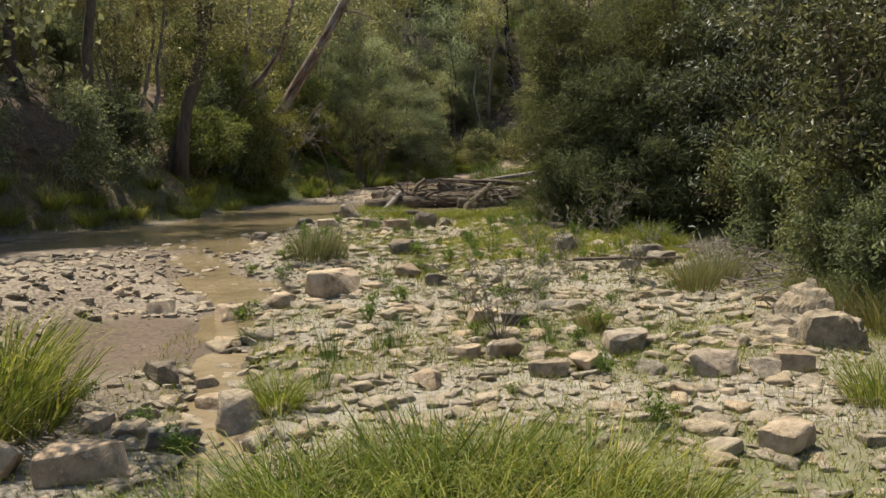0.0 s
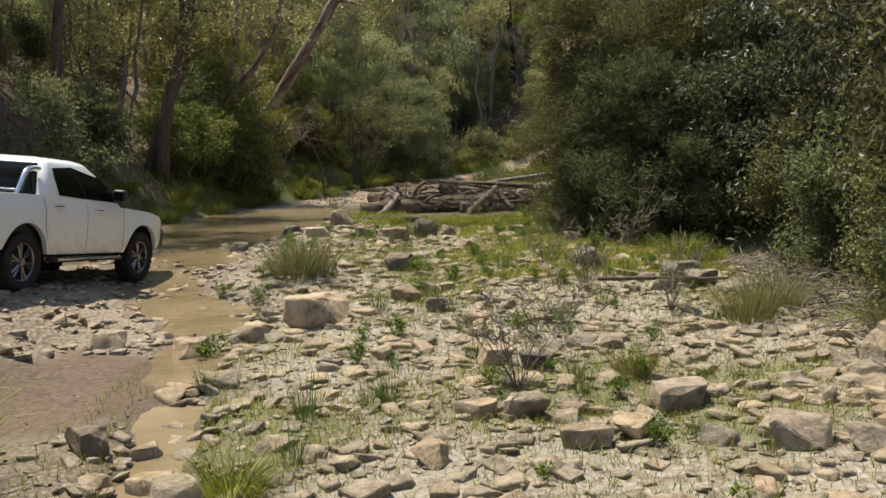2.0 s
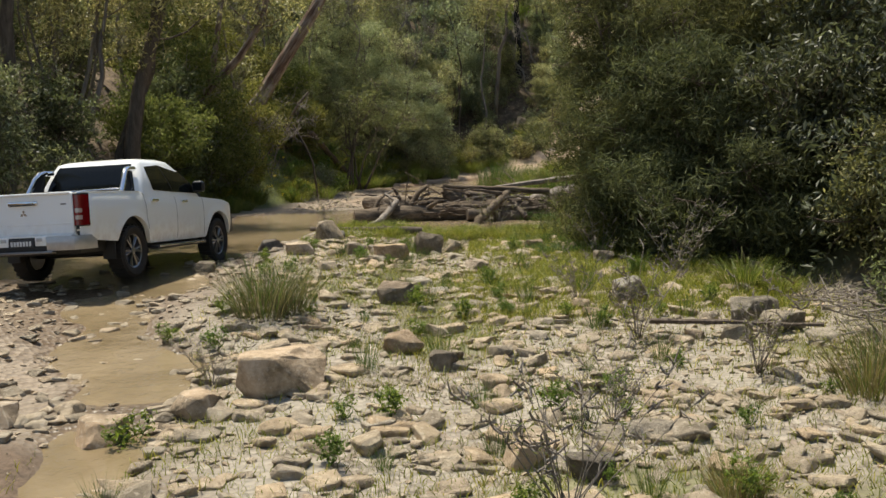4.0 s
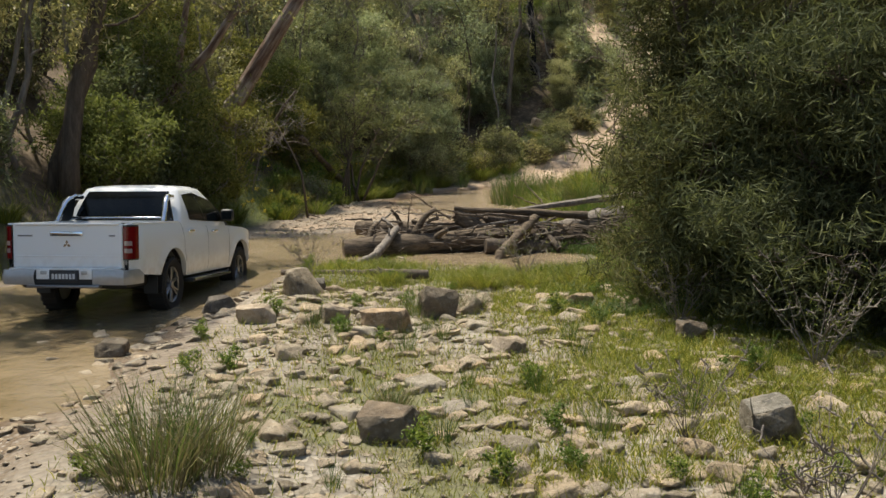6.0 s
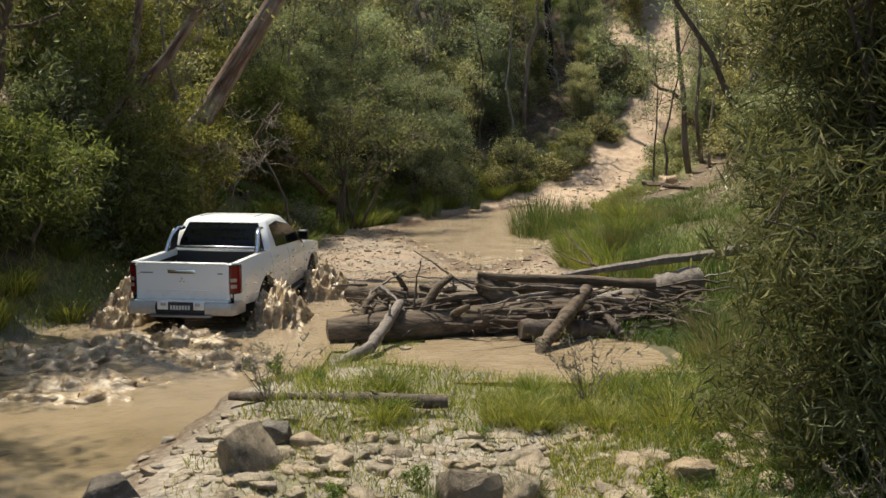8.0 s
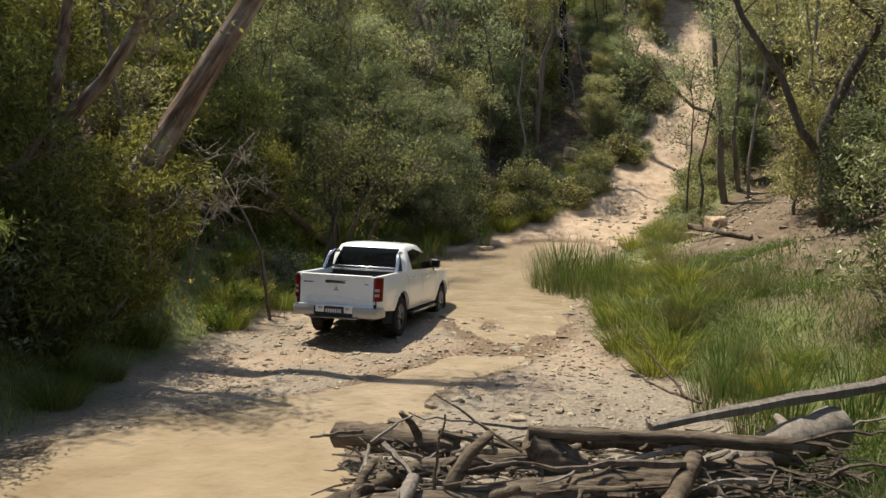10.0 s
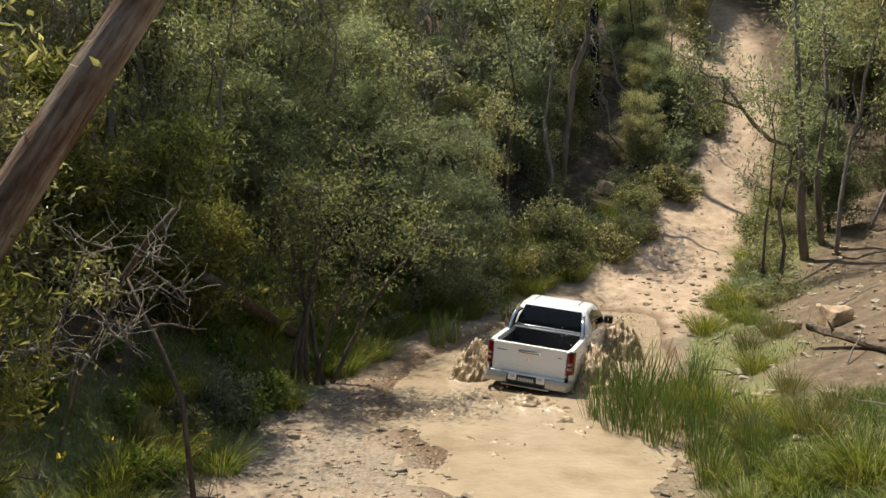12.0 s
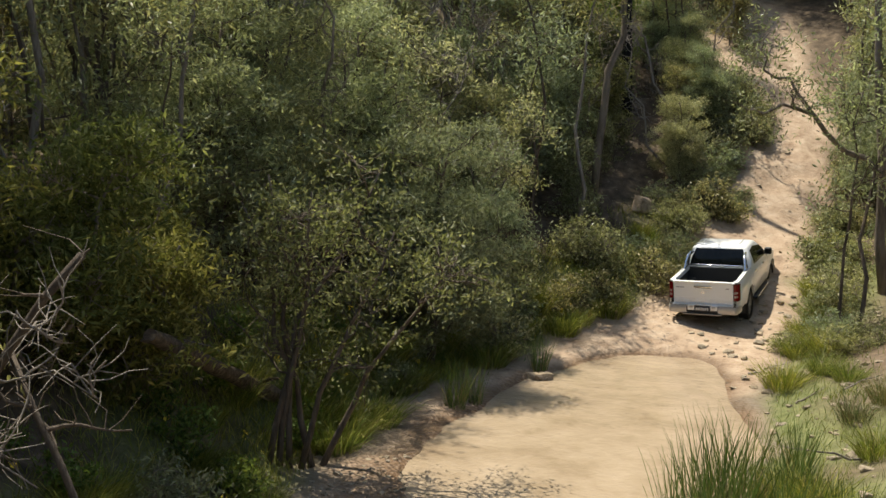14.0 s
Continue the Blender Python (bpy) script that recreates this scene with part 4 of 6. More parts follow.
def bm_from(verts, faces):
    bm = bmesh.new()
    vs = [bm.verts.new(v) for v in verts]
    for f in faces:
        if len({tuple(round(c, 5) for c in verts[i]) for i in f}) > 2:
            bm.faces.new([vs[i] for i in f])
    bmesh.ops.remove_doubles(bm, verts=bm.verts, dist=1e-4)
    bmesh.ops.recalc_face_normals(bm, faces=bm.faces)
    return bm


def bm_box(x0, x1, y0, y1, z0, z1, bevel=0.01, segments=2):
    bm = bmesh.new()
    bmesh.ops.create_cube(bm, size=1)
    for v in bm.verts:
        v.co = ((x0 + x1) / 2 + v.co.x * (x1 - x0), (y0 + y1) / 2 + v.co.y * (y1 - y0), (z0 + z1) / 2 + v.co.z * (z1 - z0))
    if bevel:
        bmesh.ops.bevel(bm, geom=bm.edges[:], offset=bevel, segments=segments, profile=0.6, affect="EDGES")
    return bm


def bm_tube(points, radius, sides=10):
    v, f = tube(points, [radius] * len(points), sides)
    return bm_from([tuple(p) for p in v], f)


def lathe(profile, x_axis=True, n=36):
    """Revolves (offset along x, radius) pairs round the x axis."""
    rows = []
    for k in range(n + 1):
        a = 2 * math.pi * k / n
        rows.append([(o, r * math.cos(a), r * math.sin(a)) for o, r in profile])
    return bm_from(*grid_mesh(rows))


def side_top(y):
    return float(np.interp(y, (-1.28, -1.2, 0.35, 0.45, 1.2, 2.3, 3.2, 3.6, 3.8, 3.9), (1.235, 1.255, 1.265, 1.24, 1.21, 1.16, 1.1, 1.03, 0.95, 0.83)))


def side_bottom(y):
    z = float(np.interp(y, (-1.28, -1.0, 0.6, 2.4, 3.6, 3.9), (0.66, 0.6, 0.47, 0.47, 0.5, 0.6)))
    for c in (0.0, BASE):
        if abs(y - c) < 0.5:
            z = max(z, 0.385 + math.sqrt(0.25 - (y - c) ** 2) * 1.03)
    return z


def side_x(y, z):
    x = 0.9 - 0.07 * max(0.0, (z - 0.95) / 0.3) ** 2 - 0.05 * max(0.0, (0.75 - z) / 0.3) ** 2
    x -= 0.16 * max(0.0, (y - 3.3) / 0.6) ** 2 + 0.1 * max(0.0, (-0.98 - y) / 0.3) ** 2
    for c in (0.0, BASE):
        d = math.hypot(y - c, z - 0.385)
        x += 0.025 * max(0.0, 1 - abs(d - 0.53) / 0.1)
    return x


def cab_ring(level):
    """Half width, rear y and front y of the cabin at a height."""
    zs = (1.13, 1.4, 1.62, 1.73, 1.77)
    return (float(np.interp(level, zs, (0.87, 0.825, 0.745, 0.69, 0.6))), float(np.interp(level, zs, (0.36, 0.44, 0.55, 0.63, 0.75))), float(np.interp(level, zs, (2.55, 2.15, 1.78, 1.6, 1.45))))


def cab_point(side, level, u, out=0.0):
    """A point on the cabin: side 'l', 'r', 'b' (back) or 'f', u from rear to front or from left to right."""
    w, y0, y1 = cab_ring(level)
    if side in "lr":
        sx = 1 if side == "r" else -1
        return (sx * (w + out), y0 + 0.04 + (y1 - y0 - 0.08) * u, level + 0.3 * out)
    y = y0 - out if side == "b" else y1 + out
    return ((-w + 2 * w * u) * 0.985, y, level + 0.3 * out)


def pane(side, corners, out=0.006, n=8):
    """A window laid on the cabin between (u, level) corners: rear low, front low, front high, rear high."""
    rows = []
    for j in range(n + 1):
        t = j / n
        r = []
        for i in range(n + 1):
            s = i / n
            u = (1 - t) * ((1 - s) * corners[0][0] + s * corners[1][0]) + t * ((1 - s) * corners[3][0] + s * corners[2][0])
            lv = (1 - t) * ((1 - s) * corners[0][1] + s * corners[1][1]) + t * ((1 - s) * corners[3][1] + s * corners[2][1])
            r.append(cab_point(side, lv, u, out))
        rows.append(r)
    return bm_from(*grid_mesh(rows))


def build_ute():
    ute = tagged(new("utility_vehicle"), "white dual-cab pickup with chrome sports bar and open black tray", "pickup")
    body = child("body", None, ute)
    # side panels, outer and inner skin
    for sx, nm in ((1, "side_panel"), (-1, "side_panel")):
        ys = np.concatenate([np.arange(-1.28, 3.901, 0.04)])
        rows = []
        for y in ys:
            b, t = side_bottom(y), side_top(y)
            zs = np.linspace(b, t, 11)
            rows.append([(sx * (side_x(y, z) - 0.07), y, z) for z in (b, )] + [(sx * side_x(y, z), y, z) for z in zs] + [(sx * (side_x(y, t) - 0.09), y, t), (sx * (side_x(y, t) - 0.1), y, t - 0.1)])
        part(nm, bm_from(*grid_mesh(rows)), PAINT, body)
    # bonnet and nose
    rows = []
    for y in np.linspace(2.35, 3.9, 14):
        t = side_top(y)
        w = side_x(y, t) - 0.085
        rows.append([(w * u, y, t + 0.05 * (1 - u * u) * (1 if y < 3.6 else 0.5)) for u in np.linspace(-1, 1, 11)])
    part("bonnet", bm_from(*grid_mesh(rows)), PAINT, body)
    part("nose", bm_box(-0.76, 0.76, 3.78, 3.97, 0.5, 0.84, 0.05), BLACK, body)
    # cabin shell
    rows = []
    for lv in (1.06, 1.13, 1.25, 1.4, 1.52, 1.62, 1.69, 1.73, 1.755, 1.77):
        w, y0, y1 = cab_ring(max(lv, 1.13))
        r = 0.09
        ring = []
        for cx, cy, a0 in ((w - r, y0 + r, -90), (w - r, y1 - r, 0), (-w + r, y1 - r, 90), (-w + r, y0 + r, 180)):
            for k in range(5):
                a = radians(a0 + 22.5 * k)
                ring.append((cx + r * math.cos(a), cy + r * math.sin(a), lv))
        ring.append(ring[0])
        rows.append(ring)
    w, y0, y1 = cab_ring(1.77)
    rows.append([(p[0] * 0.5, (p[1] - 1.1) * 0.5 + 1.1, 1.79) for p in rows[-1]])
    rows.append([(0, 1.1, 1.795)] * len(rows[-1]))
    part("cabin", bm_from(*grid_mesh(rows)), PAINT, body)
    for x in (-0.47, 0.47):
        part("roof_channel", bm_box(x - 0.012, x + 0.012, 0.8, 1.5, 1.772, 1.781, 0.003, 1), BLACK, body)
    part("rear_window", pane("b", ((0.06, 1.27), (0.94, 1.27), (0.93, 1.69), (0.07, 1.69))), TINTED, body, "dark tinted rear window")
    part("windscreen", pane("f", ((0.06, 1.17), (0.94, 1.17), (0.92, 1.69), (0.08, 1.69))), TINTED, body)
    for s in "lr":
        part("rear_door_window", pane(s, ((0.17, 1.275), (0.5, 1.245), (0.535, 1.675), (0.1, 1.64))), TINTED, body)
        part("front_door_window", pane(s, ((0.515, 1.245), (0.95, 1.215), (0.985, 1.56), (0.55, 1.675))), TINTED, body)
        part("door_pillar", pane(s, ((0.495, 1.245), (0.52, 1.245), (0.555, 1.675), (0.53, 1.675)), 0.004), BLACK, body)
        part("windscreen_pillar", pane(s, ((0.93, 1.15), (0.985, 1.15), (0.99, 1.6), (0.97, 1.6)), 0.005), BLACK, body)
    # tray
    part("tray_floor", bm_box(-0.8, 0.8, -1.24, 0.36, 0.7, 0.74, 0.005, 1), BLACK, body, "black tray liner")
    for sx in (-1, 1):
        part("tray_liner", bm_box(sx * 0.77 - 0.02, sx * 0.77 + 0.02, -1.22, 0.36, 0.72, 1.235, 0.01, 1), BLACK, body)
        part("wheel_box", bm_box(sx * 0.66 - 0.1, sx * 0.66 + 0.1, -0.42, 0.4, 0.72, 0.95, 0.04), BLACK, body)
        part("rail_cap", bm_box(sx * 0.79 - 0.045, sx * 0.79 + 0.045, -1.23, 0.36, 1.245, 1.268, 0.008), PAINT, body)
    part("tray_bulkhead", bm_box(-0.8, 0.8, 0.33, 0.37, 0.72, 1.24, 0.01, 1), BLACK, body)
    part("underbody", bm_box(-0.72, 0.72, -1.15, 3.7, 0.42, 0.7, 0.05), BLACK, body)
    # tailgate
    gate = part("tailgate", bm_box(-0.735, 0.735, -1.31, -1.23, 0.69, 1.262, 0.035, 4), PAINT, body)
    part("crease", bm_box(-0.7, 0.7, -1.317, -1.3, 0.84, 0.858, 0.006, 2), PAINT, gate)
    part("spoiler_lip", bm_box(-0.7, 0.7, -1.335, -1.24, 1.24, 1.274, 0.014, 3), PAINT, gate)
    part("handle", bm_box(-0.22, 0.22, -1.335, -1.3, 1.105, 1.165, 0.015, 2), CHROME, gate, "chrome tailgate handle")
    part("handle_recess", bm_box(-0.19, 0.19, -1.338, -1.33, 1.11, 1.128, 0.003, 1), BLACK, gate)
    for k in range(3):
        a = radians(90 + 120 * k)
        bm = bmesh.new()
        c, sn = math.cos(a), math.sin(a)
        pts = [(0, 0), (0.028 * c - 0.018 * sn, 0.028 * sn + 0.018 * c), (0.058 * c, 0.058 * sn), (0.028 * c + 0.018 * sn, 0.028 * sn - 0.018 * c)]
        f = bm.faces.new([bm.verts.new((px_, -1.318, 1.0 + pz_)) for px_, pz_ in pts])
        r = bmesh.ops.extrude_face_region(bm, geom=[f])
        for v in r["geom"]:
            if isinstance(v, bmesh.types.BMVert):
                v.co.y += 0.012
        bmesh.ops.recalc_face_normals(bm, faces=bm.faces)
        part("emblem", bm, CHROME, gate, "plain chrome emblem", False)
    part("script_mark", bm_box(-0.66, -0.46, -1.315, -1.3, 1.1, 1.12, 0.002, 1), ALLOY, gate)
    part("script_mark", bm_box(0.56, 0.64, -1.315, -1.3, 1.1, 1.12, 0.002, 1), ALLOY, gate)
    # lamps at the rear corners
    for sx in (-1, 1):
        def lamp(z0, z1, out, u1=1.0):
            rows = []
            for z in np.linspace(z0, z1, 6):
                r = []
                for u in np.linspace(0.06 if u1 < 1 else 0, u1, 8):
                    x = 0.735 + 0.135 * math.sin(u * math.pi / 2)
                    y = -1.3 + 0.17 * (1 - math.cos(u * math.pi / 2))
                    r.append((sx * (x + out), y - out, z))
                rows.append(r)
            return bm_from(*grid_mesh(rows))
        part("lamp_bezel", lamp(0.8, 1.245, 0.004), BLACK, body)
        t = part("tail_lamp", lamp(0.815, 1.225, 0.009), RED_LENS, body, "red tail lamp")
        part("indicator_lens", lamp(0.985, 1.04, 0.013, 0.5), CLEAR_LENS, t)
        part("reversing_lens", lamp(0.89, 0.945, 0.013, 0.5), CLEAR_LENS, t)
    # rear bumper
    bumper = part("rear_bumper", bm_box(-0.6, 0.6, -1.4, -1.15, 0.48, 0.68, 0.03), BLACK, body, "black step bumper with satin silver corners")
    for sx in (-1, 1):
        rows = []
        for z in np.linspace(0.49, 0.68, 7):
            bulge = 0.02 * math.sin((z - 0.49) / 0.19 * math.pi)
            r = []
            for u in np.linspace(0, 1, 14):
                if u < 0.6:
                    x, y = 0.38 + 0.4 * u / 0.6, -1.42 + 0.01 * u
                else:
                    a = (u - 0.6) / 0.4 * math.pi / 2
                    x, y = 0.78 + 0.1 * math.sin(a), -1.414 + 0.42 * (1 - math.cos(a))
                r.append((sx * (x + bulge * 0.5), y - bulge, z))
            rows.append(r)
        part("corner_cover", bm_from(*grid_mesh(rows)), SATIN, bumper)
    for sx in (-1, 1):
        part("bumper_panel", bm_box(min(sx * 0.2, sx * 0.37), max(sx * 0.2, sx * 0.37), -1.412, -1.38, 0.56, 0.69, 0.012, 2), PAINT, bumper, "white panel beside the plate")
    part("upper_lip", bm_box(-0.74, 0.74, -1.39, -1.24, 0.675, 0.7, 0.008, 2), PAINT, bumper)
    part("step", bm_box(-0.48, 0.48, -1.46, -1.36, 0.455, 0.49, 0.01), ALLOY, bumper)
    plate = part("number_plate", bm_box(-0.186, 0.186, -1.42, -1.405, 0.545, 0.66, 0.004, 1), PLATE, bumper)
    for k in range(7):
        part("plate_bar", bm_box(-0.158 + k * 0.046, -0.126 + k * 0.046, -1.424, -1.418, 0.565, 0.63, 0.001, 1), BAR_WHITE, plate)
    for x in (-0.27, 0.27):
        part("plate_lamp_housing", bm_box(x - 0.045, x + 0.045, -1.42, -1.39, 0.62, 0.67, 0.012), SATIN, bumper)
    # sports bar
    for sx in (-1, 1):
        part("bar_leg", bm_tube([(sx * 0.77, -0.06, 1.26), (sx * 0.755, 0.04, 1.4), (sx * 0.735, 0.12, 1.52), (sx * 0.715, 0.2, 1.585), (sx * 0.69, 0.34, 1.61), (sx * 0.68, 0.5, 1.61)], 0.042), CHROME, body, "polished sports bar")
        part("bar_foot", bm_tube([(sx * 0.765, 0.3, 1.26), (sx * 0.73, 0.3, 1.45), (sx * 0.7, 0.32, 1.6)], 0.024), BLACK, body)
        part("bar_infill", bm_from([(sx * 0.757, 0.02, 1.27), (sx * 0.757, 0.34, 1.27), (sx * 0.7, 0.34, 1.58), (sx * 0.715, 0.2, 1.56), (sx * 0.745, 0.02, 1.27), (sx * 0.745, 0.34, 1.27), (sx * 0.688, 0.34, 1.58), (sx * 0.703, 0.2, 1.56)], [(0, 1, 2, 3), (7, 6, 5, 4), (0, 4, 5, 1), (1, 5, 6, 2), (2, 6, 7, 3), (3, 7, 4, 0)]), BLACK, body, "", False)
    part("cross_bar", bm_tube([(-0.76, 0.28, 1.28), (-0.7, 0.28, 1.31), (0.7, 0.28, 1.31), (0.76, 0.28, 1.28)], 0.022), CHROME, body)
    # doors: shut lines, handles, mirrors, steps
    for sx in (-1, 1):
        for y in (0.42, 1.42, 2.42):
            rows = [[(sx * (side_x(y, z) + 0.0035), y + d, z) for d in (-0.005, 0.005)] for z in np.linspace(max(0.5, side_bottom(y) + 0.02), side_top(y), 12)]
            part("shut_line", bm_from(*grid_mesh(rows)), BLACK, body)
        for y, z in ((0.7, 1.12), (1.7, 1.09)):
            x = sx * side_x(y, z)
            part("door_handle", bm_box(min(x - 0.005 * sx, x + 0.04 * sx), max(x - 0.005 * sx, x + 0.04 * sx), y - 0.1, y + 0.1, z - 0.018, z + 0.018, 0.012), CHROME, body)
        m = part("mirror", bm_box(min(sx * 0.86, sx * 1.06), max(sx * 0.86, sx * 1.06), 2.08, 2.22, 1.23, 1.42, 0.06, 4), BLACK, body, "black door mirror")
        part("mirror_glass", bm_box(min(sx * 0.9, sx * 1.05), max(sx * 0.9, sx * 1.05), 2.074, 2.084, 1.26, 1.39, 0.003, 1), TINTED, m)
        part("side_step", bm_box(min(sx * 0.78, sx * 0.95), max(sx * 0.78, sx * 0.95), 0.62, 2.35, 0.37, 0.43, 0.02), BLACK, body)
        part("step_trim", bm_tube([(sx * 0.955, 0.64, 0.41), (sx * 0.955, 2.25, 0.41), (sx * 0.88, 2.36, 0.43)], 0.018, 8), CHROME, body)
        part("mud_flap", bm_box(sx * 0.76 - 0.1, sx * 0.76 + 0.1, -0.5, -0.485, 0.3, 0.58, 0.004, 1), BLACK, body)
        for y in (0.0, BASE):
            rows = []
            for k in range(15):
                a = math.pi * k / 14
                rows.append([(sx * xx, y + 0.49 * math.cos(a), 0.385 + 0.5 * math.sin(a)) for xx in (0.4, 0.84)])
            part("wheel_arch_liner", bm_from(*grid_mesh(rows)), BLACK, body)
    part("rear_axle", bm_tube([(-0.7, 0, 0.385), (0.7, 0, 0.385)], 0.06), BLACK, body)
    # wheels
    wheels = []
    for sx in (-1, 1):
        for y in (0.0, BASE):
            wheel = child("wheel", None, ute)
            wheel.location = (sx * 0.77, y, WHEEL_R)
            part("tyre", lathe([(-0.1, 0.25), (-0.13, 0.3), (-0.13, 0.35), (-0.1, 0.38), (0, 0.387), (0.1, 0.38), (0.13, 0.35), (0.13, 0.3), (0.1, 0.25)]), RUBBER, wheel)
            rim = part("rim", lathe([(sx * 0.1, 0.252), (sx * 0.085, 0.232), (sx * -0.06, 0.22), (sx * -0.06, 0.0)]), ALLOY, wheel)
            for k in range(6):
                a = 2 * math.pi * k / 6
                for da in (-0.16, 0.16):
                    c0, s0, c1, s1 = math.cos(a), math.sin(a), math.cos(a + da), math.sin(a + da)
                    part("spoke", bm_tube([(sx * 0.075, 0.04 * c0, 0.04 * s0), (sx * 0.085, 0.235 * c1, 0.235 * s1)], 0.018, 5), ALLOY, rim)
            part("hub_cap", lathe([(sx * 0.06, 0.06), (sx * 0.1, 0.05), (sx * 0.105, 0.0)], n=14), ALLOY, rim)
            for k in range(26):
                a = 2 * math.pi * k / 26
                bm = bm_box(-0.115, 0.115, -0.02, 0.02, 0.376, 0.394, 0, 1)
                bmesh.ops.rotate(bm, verts=bm.verts, cent=(0, 0, 0), matrix=Matrix.Rotation(a, 3, "X"))
                part("tread_block", bm, RUBBER, wheel, "", False)
            wheels.append(wheel)
    return ute, wheels


UTE, WHEELS = build_ute()



# ---------- stones ----------
def hull_rock(seed, sx, sy, sz, n=15, flat=0.0, bevel=0.0):
    """An angular rock: the hull of scattered points, with a flat top where asked."""
    rng = np.random.RandomState(seed)
    p = rng.normal(size=(n, 3))
    p = p / np.linalg.norm(p, axis=1, keepdims=True) * rng.uniform(0.8, 1.0, (n, 1))
    p = np.sign(p) * np.abs(p) ** 0.55
    p[:, 2] = np.minimum(p[:, 2], 1 - flat)
    bm = bmesh.new()
    for q in p:
        bm.verts.new((q[0] * sx / 2, q[1] * sy / 2, q[2] * sz / 2))
    r = bmesh.ops.convex_hull(bm, input=bm.verts)
    loose = [v for v in bm.verts if not v.link_faces]
    bmesh.ops.delete(bm, geom=loose, context="VERTS")
    bmesh.ops.recalc_face_normals(bm, faces=bm.faces)
    bmesh.ops.dissolve_limit(bm, angle_limit=radians(14), verts=bm.verts, edges=bm.edges)
    if bevel:
        bmesh.ops.bevel(bm, geom=bm.edges[:], offset=bevel, segments=1, profile=0.6, affect="EDGES")
    bmesh.ops.triangulate(bm, faces=bm.faces)
    return bm


def boulder_mesh(seed, sx, sy, sz, flat=0.25, mat=None, rough=0.05):
    bm = hull_rock(seed, sx, sy, sz, 18, flat, 0.025 * min(sx, sy, sz))
    for _ in range(2):
        bmesh.ops.subdivide_edges(bm, edges=[e for e in bm.edges if e.calc_length() > 0.09 * max(sx, sy)], cuts=1, use_grid_fill=True)
    bmesh.ops.triangulate(bm, faces=bm.faces)
    s = max(sx, sy, sz)
    for v in bm.verts:
        d = noise.noise(v.co * (3.0 / s) + Vector((seed, 0, 0))) * rough * s + noise.noise(v.co * (9.0 / s) + Vector((0, seed, 0))) * rough * 0.5 * s
        v.co += v.co.normalized() * d
    me = bpy.data.meshes.new("boulder")
    bm.to_mesh(me)
    bm.free()
    me.materials.append(mat or BOULDER)
    me.polygons.foreach_set("use_smooth", [True] * len(me.polygons))
    me.set_sharp_from_angle(angle=radians(19))
    return me


def boulder(x, y, sx, sy, sz, seed, label, mat=None, flat=0.25, turn=0.0, up=0.28, tip=0.0, rough=0.05, name="boulder"):
    ob = tagged(new(name, boulder_mesh(seed, sx, sy, sz, flat, mat, rough)), label, "rock")
    ob.matrix_basis = pose(x, y, ground_z(x, y) + up * sz, tip, 0, turn)
    return ob


